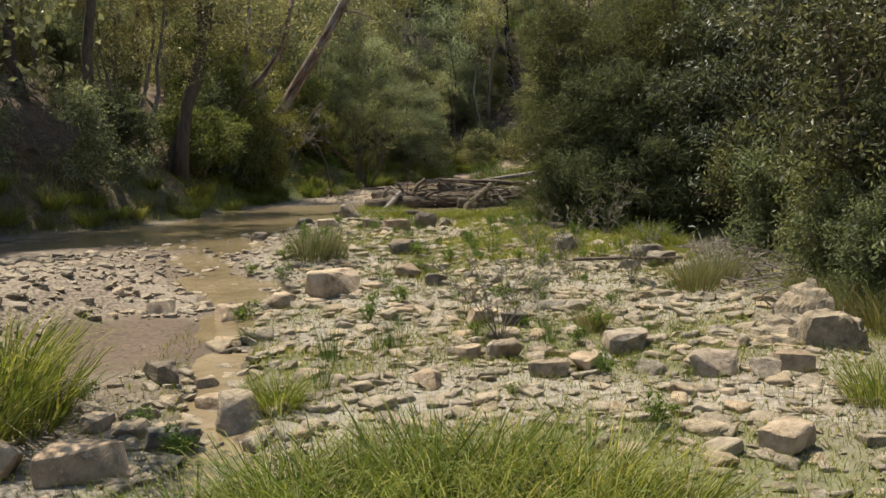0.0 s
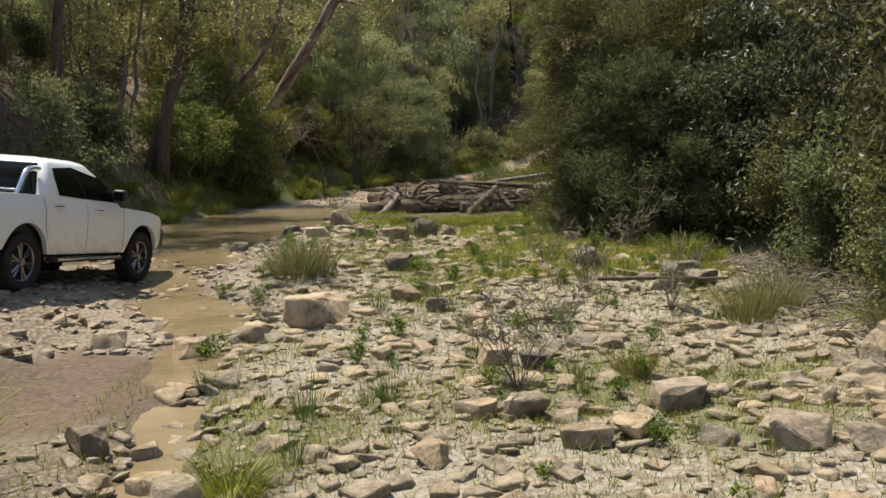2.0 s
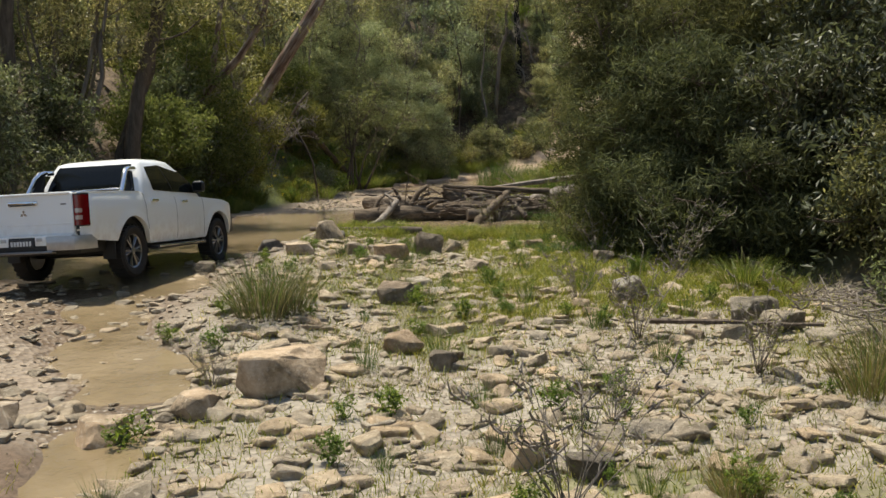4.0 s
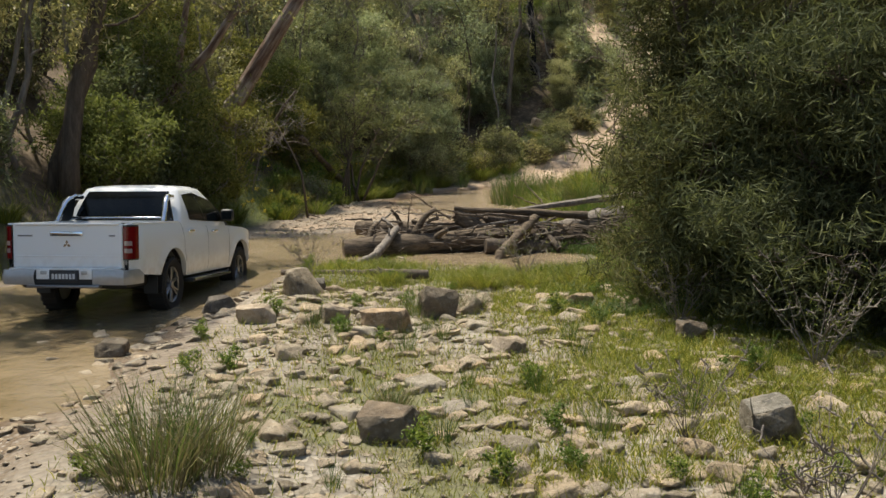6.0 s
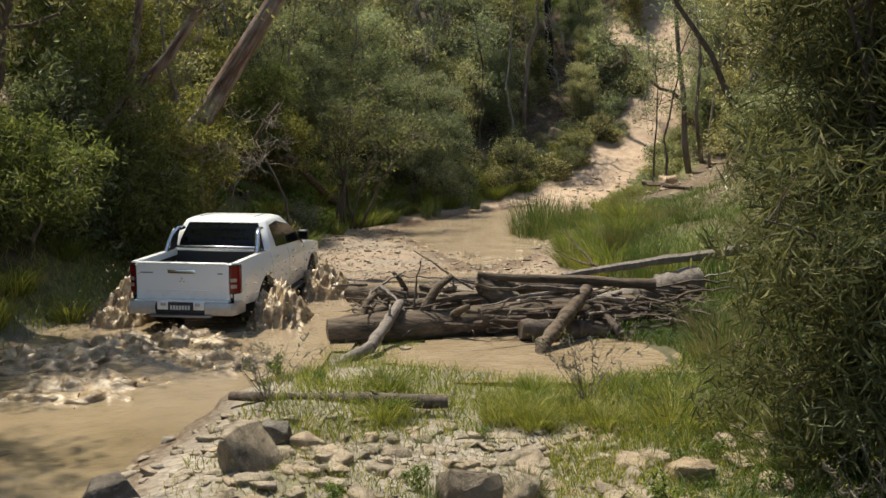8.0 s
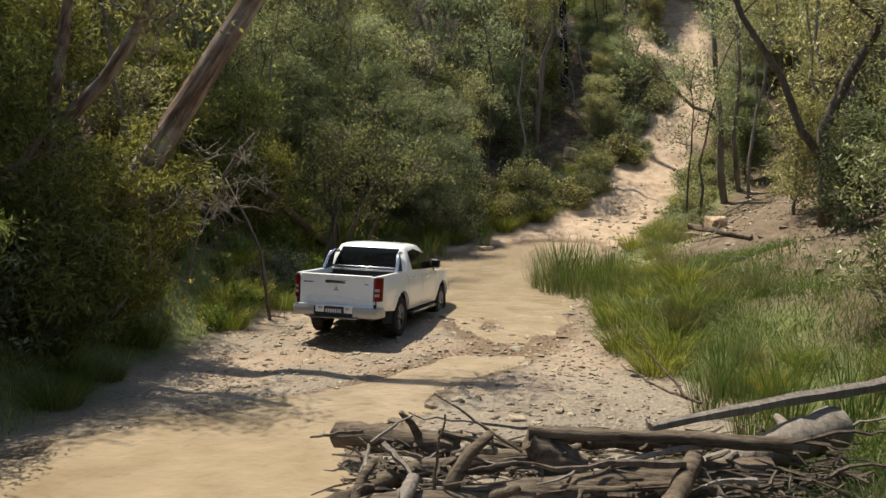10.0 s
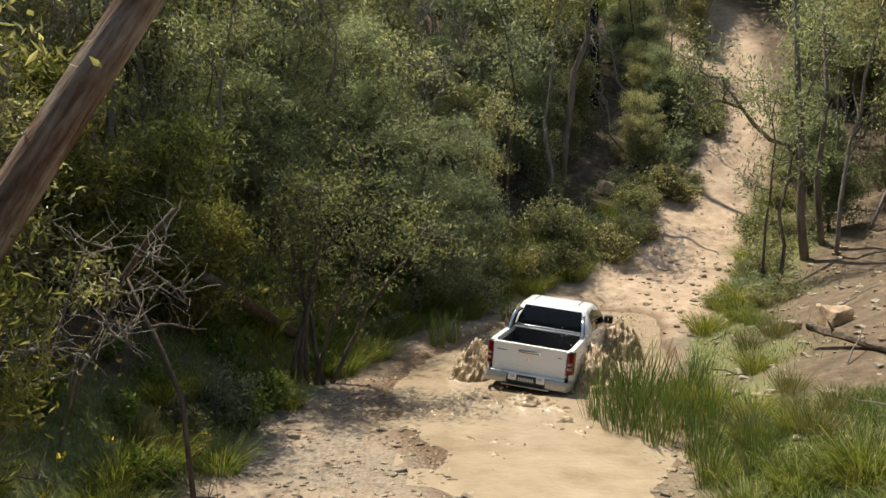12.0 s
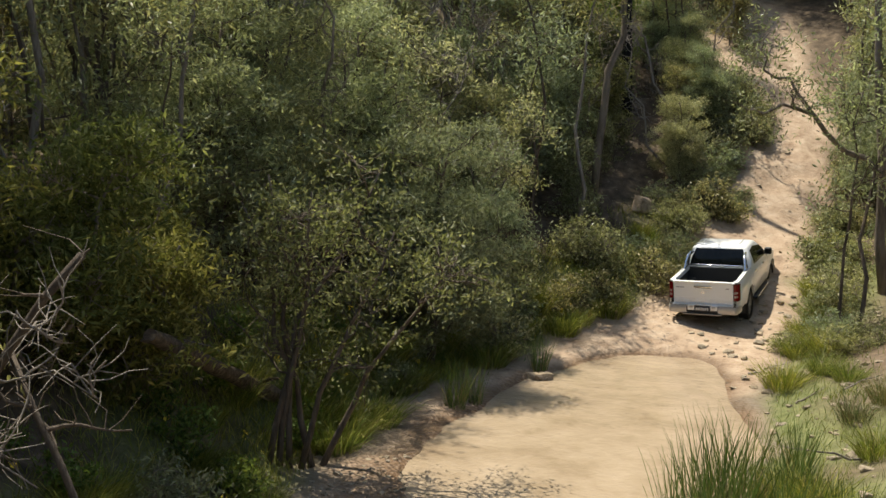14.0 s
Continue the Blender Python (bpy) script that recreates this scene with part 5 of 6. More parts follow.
FLAT = "flat-topped tan block of stone on the gravel"
ROUGH = "rough brown boulder among creek stones"
GREY = "rounded grey boulder on the creek flat"
for spec in (
    (-1.56, 15.65, 0.98, 0.72, 0.64, 3, FLAT, None, 0.45, 12), (-1.6, 10.0, 0.52, 0.55, 0.62, 5, ROUGH, None, 0.3, 30),
    (-2.0, 10.6, 0.34, 0.4, 0.3, 6, ROUGH, None, 0.2, 70), (-2.72, 11.2, 0.42, 0.4, 0.3, 7, "smooth grey-brown stone beside the muddy puddle", DARK_ROCK, 0.1, 10),
    (-2.3, 11.35, 0.28, 0.3, 0.22, 8, ROUGH, None, 0.2, 20), (-2.85, 9.75, 0.36, 0.3, 0.22, 9, ROUGH, None, 0.3, 80),
    (-2.05, 9.35, 0.55, 0.35, 0.26, 10, "wet dark stone at the puddle's edge", DARK_ROCK, 0.3, 15), (-2.45, 8.5, 0.8, 0.55, 0.42, 11, ROUGH, None, 0.3, 5),
    (-3.25, 8.6, 0.5, 0.5, 0.4, 12, ROUGH, None, 0.2, 40), (-2.85, 14.5, 0.56, 0.45, 0.42, 13, ROUGH, None, 0.35, 10),
    (-2.2, 15.1, 0.5, 0.4, 0.28, 14, ROUGH, None, 0.2, 60), (-3.9, 14.8, 0.45, 0.4, 0.3, 15, ROUGH, None, 0.2, 0),
    (0.5, 12.15, 0.34, 0.3, 0.26, 16, ROUGH, None, 0.3, 33), (0.9, 12.2, 0.5, 0.36, 0.34, 17, FLAT, None, 0.3, 15),
    (0.1, 10.9, 0.38, 0.3, 0.24, 18, ROUGH, None, 0.2, 50), (2.3, 12.4, 0.6, 0.42, 0.36, 19, FLAT, None, 0.35, 8),
    (1.75, 11.5, 0.45, 0.36, 0.28, 20, ROUGH, None, 0.3, 70), (1.35, 11.3, 0.5, 0.3, 0.24, 21, ROUGH, None, 0.3, 25),
    (3.05, 11.3, 0.55, 0.42, 0.34, 22, FLAT, None, 0.25, 160), (3.55, 11.2, 0.42, 0.3, 0.28, 23, ROUGH, None, 0.2, 30),
    (3.9, 11.4, 0.45, 0.3, 0.3, 24, ROUGH, None, 0.2, 0), (3.15, 9.1, 0.45, 0.4, 0.34, 25, FLAT, None, 0.25, 40),
    (1.05, 13.6, 0.4, 0.34, 0.26, 26, ROUGH, DARK_ROCK, 0.3, 0), (0.65, 13.9, 0.45, 0.3, 0.26, 27, FLAT, None, 0.3, 20),
    (3.65, 17.9, 0.55, 0.4, 0.34, 28, GREY, LEDGE_ROCK, 0.2, 20), (3.1, 17.6, 0.4, 0.4, 0.3, 29, GREY, LEDGE_ROCK, 0.2, 60),
    (-0.72, 24.7, 0.6, 0.55, 0.62, 30, "dark weathered boulder beside a tuft of grass", DARK_ROCK, 0.1, 15), (-0.3, 24.95, 0.36, 0.4, 0.34, 31, ROUGH, LEDGE_ROCK, 0.2, 60),
    (-2.58, 25.1, 0.66, 0.55, 0.62, 32, "upright grey-brown boulder at the water's edge", LEDGE_ROCK, 0.35, 10), (-2.55, 26.2, 0.4, 0.4, 0.3, 33, GREY, DARK_ROCK, 0.2, 0),
    (-1.3, 23.5, 0.66, 0.5, 0.42, 34, FLAT, None, 0.3, 170), (-1.95, 23.7, 0.42, 0.36, 0.3, 35, ROUGH, None, 0.2, 45),
    (-3.6, 24.6, 0.5, 0.4, 0.32, 36, "wet dark stone at the water's edge", DARK_ROCK, 0.2, 30), (-2.9, 23.6, 0.55, 0.4, 0.3, 37, ROUGH, None, 0.25, 20),
    (-4.2, 22.4, 0.4, 0.36, 0.28, 38, "wet dark stone at the water's edge", DARK_ROCK, 0.2, 0), (2.2, 19.6, 0.55, 0.5, 0.46, 39, GREY, LEDGE_ROCK, 0.15, 0),
    (3.5, 18.5, 0.85, 0.5, 0.42, 40, GREY, LEDGE_ROCK, 0.25, 20), (2.3, 23.2, 0.4, 0.4, 0.32, 41, GREY, DARK_ROCK, 0.1, 0),
    (1.2, 25.6, 0.5, 0.42, 0.26, 42, GREY, LEDGE_ROCK, 0.3, 30), (1.9, 25.3, 0.4, 0.36, 0.22, 43, GREY, LEDGE_ROCK, 0.2, 75),
    (0.15, 22.6, 0.5, 0.35, 0.28, 44, FLAT, None, 0.35, 10), (-0.84, 19.5, 0.55, 0.5, 0.4, 45, "earth-brown mound of rock tufted with grass", DARK_ROCK, 0.2, 0),
    (-0.55, 16.9, 0.46, 0.4, 0.32, 46, FLAT, None, 0.35, 25), (-0.1, 16.4, 0.34, 0.3, 0.26, 47, ROUGH, DARK_ROCK, 0.2, 0),
    (5.3, 50.4, 0.7, 0.6, 0.6, 48, "pale rock on the bare bank", None, 0.2, 10), (4.9, 51.9, 0.5, 0.4, 0.4, 49, "pale rock on the bare bank", None, 0.2, 50),
    (-1.2, 55.2, 0.6, 0.5, 0.4, 50, ROUGH, None, 0.2, 10), (2.6, 66.0, 0.9, 0.8, 0.7, 51, "tan rock at the edge of the climbing track", None, 0.2, 0),
):
    x, y, sx, sy, sz, seed, label, mat, flat, turn = spec
    boulder(x, y, sx, sy, sz, seed, label, mat, flat, turn)
def outcrop():
    """A worn wedge of bedrock that rises from the gravel towards the bank, with a broken lip."""
    n, m = 96, 66
    verts = []
    for j in range(m):
        for i in range(n):
            u, t = i / (n - 1), j / (m - 1)
            x, y = 2.85 + 2.05 * u, 12.1 + 1.5 * t - 0.2 * u
            edge = min(u, 1 - u, t * 1.2, 1 - t) * 2.4
            k = noise.noise(Vector((x * 1.3, y * 1.7, 3))) + 0.5 * noise.noise(Vector((x * 3.1, y * 3.3, 8)))
            rise = 0.8 * u ** 1.25 * (0.5 + 0.5 * t) + 0.16 * k
            rise = 0.55 * rise + 0.45 * (math.floor(rise / 0.11) * 0.11 + 0.05)
            near, at = noise.voronoi(Vector((x * 1.5 + 0.6 * y, y * 1.9 - 0.3 * x, 4)))
            rise += 0.16 * noise.noise(at[0] * 3.7) - 0.09 * max(0.0, 1 - (near[1] - near[0]) / 0.14)
            rise += 0.03 * noise.noise(Vector((x * 9, y * 9, 1)))
            lip = min(1.0, max(0.0, (edge + 0.22 * noise.noise(Vector((x * 2.2, y * 2.2, 5)))) / 0.16))
            verts.append((x, y, -0.38 + (0.12 + max(rise, 0.0)) * lip - 0.35 * (1 - lip)))
    faces = [(j * n + i, j * n + i + 1, (j + 1) * n + i + 1, (j + 1) * n + i) for j in range(m - 1) for i in range(n - 1)]
    me = mesh_data("rock_outcrop", verts, faces, LEDGE_ROCK, True)
    me.set_sharp_from_angle(angle=radians(20))
    tagged(new("rock_outcrop", me), "large weathered slab of bedrock with a sunlit face", "rock")


outcrop()


def loose_stones():
    """Loose creek stones: the near ones single, the rest as one spread."""
    rng = np.random.RandomState(5)
    kinds = []
    for k in range(14):
        bm = hull_rock(200 + k, 1.0, rng.uniform(0.6, 0.95), rng.uniform(0.24, 0.58), 16, rng.uniform(0, 0.3), 0.03)
        me = bpy.data.meshes.new("stone")
        bm.to_mesh(me)
        bm.free()
        me.materials.append(STONE)
        co = np.array([v.co for v in me.vertices])
        kinds.append((me, co, [tuple(p.vertices) for p in me.polygons]))
    spots = []
    for x0, x1, y0, y1, n, lo, hi in ((-2.6, 4.8, 6.5, 16, 1150, 0.08, 0.34), (-2.8, 4.2, 16, 27, 1250, 0.07, 0.3), (-7.5, -3.4, 17.5, 24.5, 260, 0.06, 0.26), (-9, -2.4, 9, 19.5, 900, 0.06, 0.28), (-2.6, 4.6, 9, 27, 1100, 0.14, 0.44), (-2.6, 4.6, 6.5, 27, 4600, 0.03, 0.12), (-8, -3, 10, 17, 420, 0.12, 0.36), (-9, -2.4, 9, 19.5, 1500, 0.03, 0.09),
                                      (-4.2, -2.4, 19, 27, 240, 0.06, 0.28), (-6, 2, 33, 50, 5200, 0.025, 0.13), (-5.5, 1.5, 34, 47, 130, 0.12, 0.3), (-1.5, 2.2, 38, 47, 260, 0.06, 0.22), (1.5, 8.5, 58, 76, 1300, 0.02, 0.1), (3, 9.5, 60, 78, 60, 0.1, 0.28), (2.5, 9, 40, 62, 900, 0.05, 0.3), (-3, 3, 26, 34, 120, 0.05, 0.2)):
        for _ in range(n):
            x, y = rng.uniform(x0, x1), rng.uniform(y0, y1)
            s = lo + (hi - lo) * rng.rand() ** 1.8
            if s > 0.045 and math.hypot((x + 3.6) / 1.15, (y - 12.8) / 1.6) < 0.9:
                continue
            spots.append((x, y, s, rng.randint(14), rng.uniform(0, 360), rng.uniform(-14, 14), rng.uniform(-14, 14)))
    spots.sort(key=lambda s: (-s[2] if (s[1] < 25 and abs(s[0]) < 4.5) else 1))
    zs = height(np.array([s[0] for s in spots]), np.array([s[1] for s in spots]))
    for (x, y, s, k, a, b, c), z in zip(spots[:300], zs[:300]):
        ob = new("stone", kinds[k][0])
        ob.parent = GROUND_OB
        ob.matrix_basis = pose(x, y, z + 0.04 * s, b, c, a) @ Matrix.Scale(s, 4)
    verts, faces, n = [], [], 0
    for (x, y, s, k, a, b, c), z in zip(spots[300:], zs[300:]):
        _, co, f = kinds[k]
        m = np.array((pose(0, 0, 0, b, c, a)).to_3x3())
        verts.append(co @ m.T * s + np.array((x, y, z + 0.04 * s)))
        faces.extend([tuple(i + n for i in q) for q in f])
        n += len(co)
    ob = new("loose_stones", mesh_data("loose_stones", np.concatenate(verts), faces, STONE))
    tagged(ob, "loose tan and grey creek stones on the flat", "stones", kind="stuff")


# ---------- driftwood ----------
def log(name, a, b, r0, r1, seed, label, mat=None, knots=3, bend=0.06, sides=12, group=""):
    """A log or branch from a to b with a wavering line, uneven thickness and broken stubs."""
    rng = np.random.RandomState(seed)
    a, b = np.array(a, float), np.array(b, float)
    n = 12
    t = np.linspace(0, 1, n)[:, None]
    p = a + (b - a) * t
    ln = np.linalg.norm(b - a)
    off = np.cumsum(rng.normal(size=(n, 3)), 0) * bend * ln / n
    p = p + off - off[0] * (1 - t) - off[-1] * t
    r = np.linspace(r0, r1, n) * rng.uniform(0.86, 1.12, n)
    v, f = tube(p, r, sides)
    v = v + rng.normal(size=v.shape) * 0.05 * r0
    me = mesh_data(name, v, f, mat or DRIFT, True)
    me.set_sharp_from_angle(angle=radians(50))
    thing = tagged(new(name, me), label, "log", group)
    for _ in range(knots):
        i = rng.randint(1, n - 1)
        d = rng.normal(size=3)
        d[2] = abs(d[2])
        d /= np.linalg.norm(d)
        q = limb(p[i], d, r[i] * rng.uniform(1.6, 4), rng, 0.2, 0, 3)
        child("stub", mesh_data("stub", *tube(q, np.linspace(r[i] * 0.4, r[i] * 0.2, 4), 6), mat or DRIFT, True), thing)
    return thing


PILE = "driftwood jam across the creek"
LOGS = (
    ((-2.92, 31.2, 0.24), (1.8, 32.4, 0.28), 0.2, 0.3, 1, "thick barkless log lying across the creek", 3, 0.03),
    ((-2.93, 33.4, 0.45), (-1.5, 33.0, 0.45), 0.17, 0.15, 2, "sawn-ended log in the driftwood jam", 1, 0.02),
    ((0.57, 32.5, 0.86), (3.7, 33.6, 1.15), 0.05, 0.09, 3, "long bleached pole resting on the driftwood jam", 1, 0.02),
    ((-0.75, 32.0, 0.96), (1.97, 32.3, 0.76), 0.06, 0.085, 4, "dark bare pole resting on the driftwood jam", 1, 0.03),
    ((0.16, 30.5, 0.21), (0.89, 31.8, 0.77), 0.1, 0.1, 5, "propped broken branch standing in the pool", 0, 0.03),
    ((0.12, 30.3, 0.03), (0.17, 30.55, 0.24), 0.075, 0.1, 20, "splintered foot of the propped branch", 0, 0.0),
    ((-2.73, 29.9, 0.01), (-2.18, 30.3, 0.23), 0.07, 0.085, 6, "bleached branch leaning on the driftwood jam", 0, 0.05),
    ((-2.19, 30.3, 0.22), (-1.88, 31.5, 0.63), 0.085, 0.07, 21, "bleached forked branch on the driftwood jam", 1, 0.05),
    ((-1.9, 32.3, 0.43), (-0.71, 32.4, 0.54), 0.1, 0.12, 7, "weathered log in the driftwood jam", 2, 0.04),
    ((-2.81, 31.4, 0.32), (-1.89, 32.2, 0.48), 0.08, 0.09, 8, "weathered log in the driftwood jam", 2, 0.05),
    ((1.06, 32.3, 0.42), (2.76, 33.2, 0.68), 0.17, 0.23, 9, "thick grey log in the driftwood jam", 1, 0.03),
    ((-0.75, 32.0, 0.87), (-0.27, 32.1, 0.49), 0.11, 0.24, 10, "broken flared stump in the driftwood jam", 2, 0.03),
    ((-0.93, 31.6, 0.47), (0.78, 31.8, 0.51), 0.06, 0.04, 11, "thin grey branch in the driftwood jam", 3, 0.1),
    ((1.33, 31.2, 0.2), (0.88, 31.9, 0.7), 0.06, 0.05, 12, "propped thin branch in the driftwood jam", 1, 0.05),
    ((-1.73, 31.5, 0.34), (-1.58, 31.6, 1.24), 0.022, 0.01, 13, "thin pale upright twig in the driftwood jam", 3, 0.12),
    ((-0.81, 32.0, 0.74), (-1.71, 32.0, 1.34), 0.022, 0.01, 14, "thin dark slanting twig in the driftwood jam", 4, 0.08),
    ((-1.7, 33.0, 0.63), (-0.84, 32.6, 0.56), 0.04, 0.03, 15, "thin grey branch in the driftwood jam", 3, 0.1),
    ((1.31, 33.5, 0.85), (0.52, 34.5, 1.05), 0.022, 0.008, 16, "bleached twig rising from the driftwood jam", 5, 0.15),
    ((1.16, 33.6, 0.88), (0.67, 34.4, 1.45), 0.02, 0.007, 17, "bleached twig rising from the driftwood jam", 4, 0.15),
    ((-0.57, 32.6, 0.74), (0.95, 32.9, 0.56), 0.1, 0.13, 18, "dark log under the poles of the driftwood jam", 2, 0.05),
    ((-0.13, 31.2, 0.28), (1.33, 31.6, 0.18), 0.16, 0.16, 19, "dark wet log low in the driftwood jam", 1, 0.03),
)
for a, b, r0, r1, seed, label, knots, bend in LOGS:
    log("driftwood_log", a, b, r0, r1, 300 + seed, label, {9: TWIG, 3: TWIG, 6: TWIG, 21: TWIG, 18: BARK, 19: BARK, 12: BARK}.get(seed), knots, bend, 12 if r0 > 0.05 else 6, PILE)
for k in range(34):
    rng = np.random.RandomState(700 + k)
    a = np.array((rng.uniform(-2.6, 2.4), rng.uniform(31.4, 33.0), rng.uniform(0.3, 0.8)))
    d = np.array((rng.normal() * 1.0, rng.normal() * 0.4, rng.normal() * 0.22))
    log("twig", a, a + d, 0.028 if k % 3 else 0.045, 0.01, 740 + k, "bleached twig caught in the driftwood jam" if k % 2 else "dark twig caught in the driftwood jam", TWIG if k % 2 else BARK, 2, 0.18, 5, PILE)
def debris():
    """Fine sticks and bark packed into the jam."""
    rng = np.random.RandomState(12)
    pieces = []
    for _ in range(900):
        a = np.array((rng.uniform(-2.7, 2.6), rng.uniform(31.3, 33.3), 0))
        a[2] = rng.uniform(0.05, 0.62) + 0.03 * a[0]
        d = rng.normal(size=3) * np.array((0.28, 0.16, 0.06))
        pieces.append(tube([a, a + d * 0.5 + rng.normal(size=3) * 0.02, a + d], np.array((0.012, 0.01, 0.006)) * rng.uniform(0.6, 2.2), 4))
    v, fc = join(pieces)
    tagged(new("flood_debris", mesh_data("flood_debris", v, fc, BARK)), "fine sticks and bark packed into the jam", "debris", kind="stuff")


debris()


def bank_litter():
    """Fallen twigs, bark and dead grass below the bushes beside the flat."""
    rng = np.random.RandomState(13)
    pieces = []
    for _ in range(900):
        x, y = 4.3 + 2.6 * rng.rand(), rng.uniform(12.6, 20)
        a = np.array((x, y, ground_z(x, y) + rng.uniform(0.0, 0.16)))
        d = rng.normal(size=3) * np.array((0.3, 0.22, 0.1))
        pieces.append(tube([a, a + d * 0.5 + rng.normal(size=3) * 0.03, a + d], np.array((0.009, 0.007, 0.004)) * rng.uniform(0.5, 1.8), 4))
    v, fc = join(pieces)
    tagged(new("bank_litter", mesh_data("bank_litter", v, fc, TWIG)), "grey fallen twigs and bark below the bushes", "debris", kind="stuff")


bank_litter()
log("fallen_branch", (-3.35, 27.35, 0.36), (-1.0, 27.35, 0.3), 0.05, 0.075, 330, "dark fallen branch lying on the grass", BARK, 3, 0.04, 8)
log("fallen_branch", (2.2, 18.0, 0.14), (3.9, 17.2, 0.24), 0.035, 0.02, 331, "dark stick lying on the stones", BARK, 3, 0.06, 6)
log("fallen_log", (-6.65, 46.8, 2.4), (-5.8, 50.6, 0.6), 0.1, 0.13, 332, "fallen grey trunk on the bank", DRIFT, 3, 0.04, 10)
log("fallen_branch", (4.3, 49.0, 1.35), (5.3, 46.6, 1.3), 0.1, 0.06, 333, "pale stick lying on the bank", DRIFT, 1, 0.05, 7)
for k in range(22):
    rng = np.random.RandomState(400 + k)
    x, y = (rng.uniform(4.3, 6.2), rng.uniform(13.8, 19)) if k < 14 else (rng.uniform(3.2, 7), rng.uniform(40, 56))
    a = rng.uniform(0, math.pi)
    ln = rng.uniform(0.5, 1.5)
    p, q = (x, y), (x + ln * math.cos(a), y + ln * math.sin(a))
    log("stick", (*p, ground_z(*p) + 0.03), (*q, ground_z(*q) + rng.uniform(0.03, 0.45)), 0.022, 0.009, 500 + k, "bare grey stick on the litter", TWIG, 4, 0.16, 5, "sticks on the banks")



# ---------- grasses ----------
def blades(base, lean, length, width, rng, curl=0.5):
    """Grass blades: tapered strips that bend over."""
    n = len(base)
    a = rng.uniform(0, 2 * math.pi, n)
    side = np.stack([np.cos(a), np.sin(a), np.zeros(n)], 1) * (width * rng.uniform(0.6, 1.2, n))[:, None] / 2
    d = lean / (np.linalg.norm(lean, axis=1, keepdims=True) + 1e-9)
    out = np.concatenate([lean[:, :2], np.zeros((n, 1))], 1)
    out = out / (np.linalg.norm(out, axis=1, keepdims=True) + 1e-9)
    c = (curl * rng.uniform(0.2, 1.4, n))[:, None]
    ln = np.asarray(length)[:, None]
    p1 = base + d * ln * 0.4
    p2 = base + d * ln * 0.75 + out * ln * c * 0.25 + np.array((0, 0, -0.1)) * ln * c
    p3 = base + d * ln * 0.98 + out * ln * c * 0.6 + np.array((0, 0, -0.42)) * ln * c
    v = np.stack([base - side, base + side, p1 - side * 0.9, p1 + side * 0.9, p2 - side * 0.6, p2 + side * 0.6, p3], 1).reshape(-1, 3)
    k = np.arange(n)[:, None] * 7
    quads = np.concatenate([k + np.array([[0, 1, 3, 2]]), k + np.array([[2, 3, 5, 4]])]).tolist()
    tris = (k + np.array([[4, 5, 6]])).tolist()
    return v, quads + tris


def tuft(seed, n, tall, spread, width=0.008, splay=0.45, curl=0.5):
    rng = np.random.RandomState(seed)
    a, r = rng.uniform(0, 2 * math.pi, n), spread * np.sqrt(rng.rand(n))
    base = np.stack([r * np.cos(a), r * np.sin(a), np.full(n, -0.03)], 1)
    lean = np.stack([np.cos(a) * splay * (r / spread) + rng.normal(size=n) * 0.16, np.sin(a) * splay * (r / spread) + rng.normal(size=n) * 0.16, np.ones(n)], 1)
    return blades(base, lean, tall * rng.uniform(0.45, 1.1, n), width, rng, curl)


def grass_thing(name, built, mat, label, group="", straw=None):
    """A tuft: an Empty with its green and its dry blades."""
    root = tagged(new(name), label, "grass", group)
    child("foliage", mesh_data("foliage", *built, mat), root)
    if straw:
        child("dry_foliage", mesh_data("dry_foliage", *straw, DRY_GRASS), root, "dry straw-coloured blades")
    return root


def spread(ob, spots):
    """The first spot takes the thing itself, the others copies."""
    for i, (x, y, turn, size) in enumerate(spots):
        m = pose(x, y, ground_z(x, y) - 0.02, 0, 0, turn)
        c = ob if i == 0 else copy_thing(ob, m)
        c.matrix_basis = m @ Matrix.Scale(size, 4)


def along(rng, n, y0, y1, edge, lo, hi, size):
    return [(float(edge(y)) + rng.uniform(lo, hi), y, rng.uniform(0, 360), rng.uniform(*size)) for y in rng.uniform(y0, y1, n)]


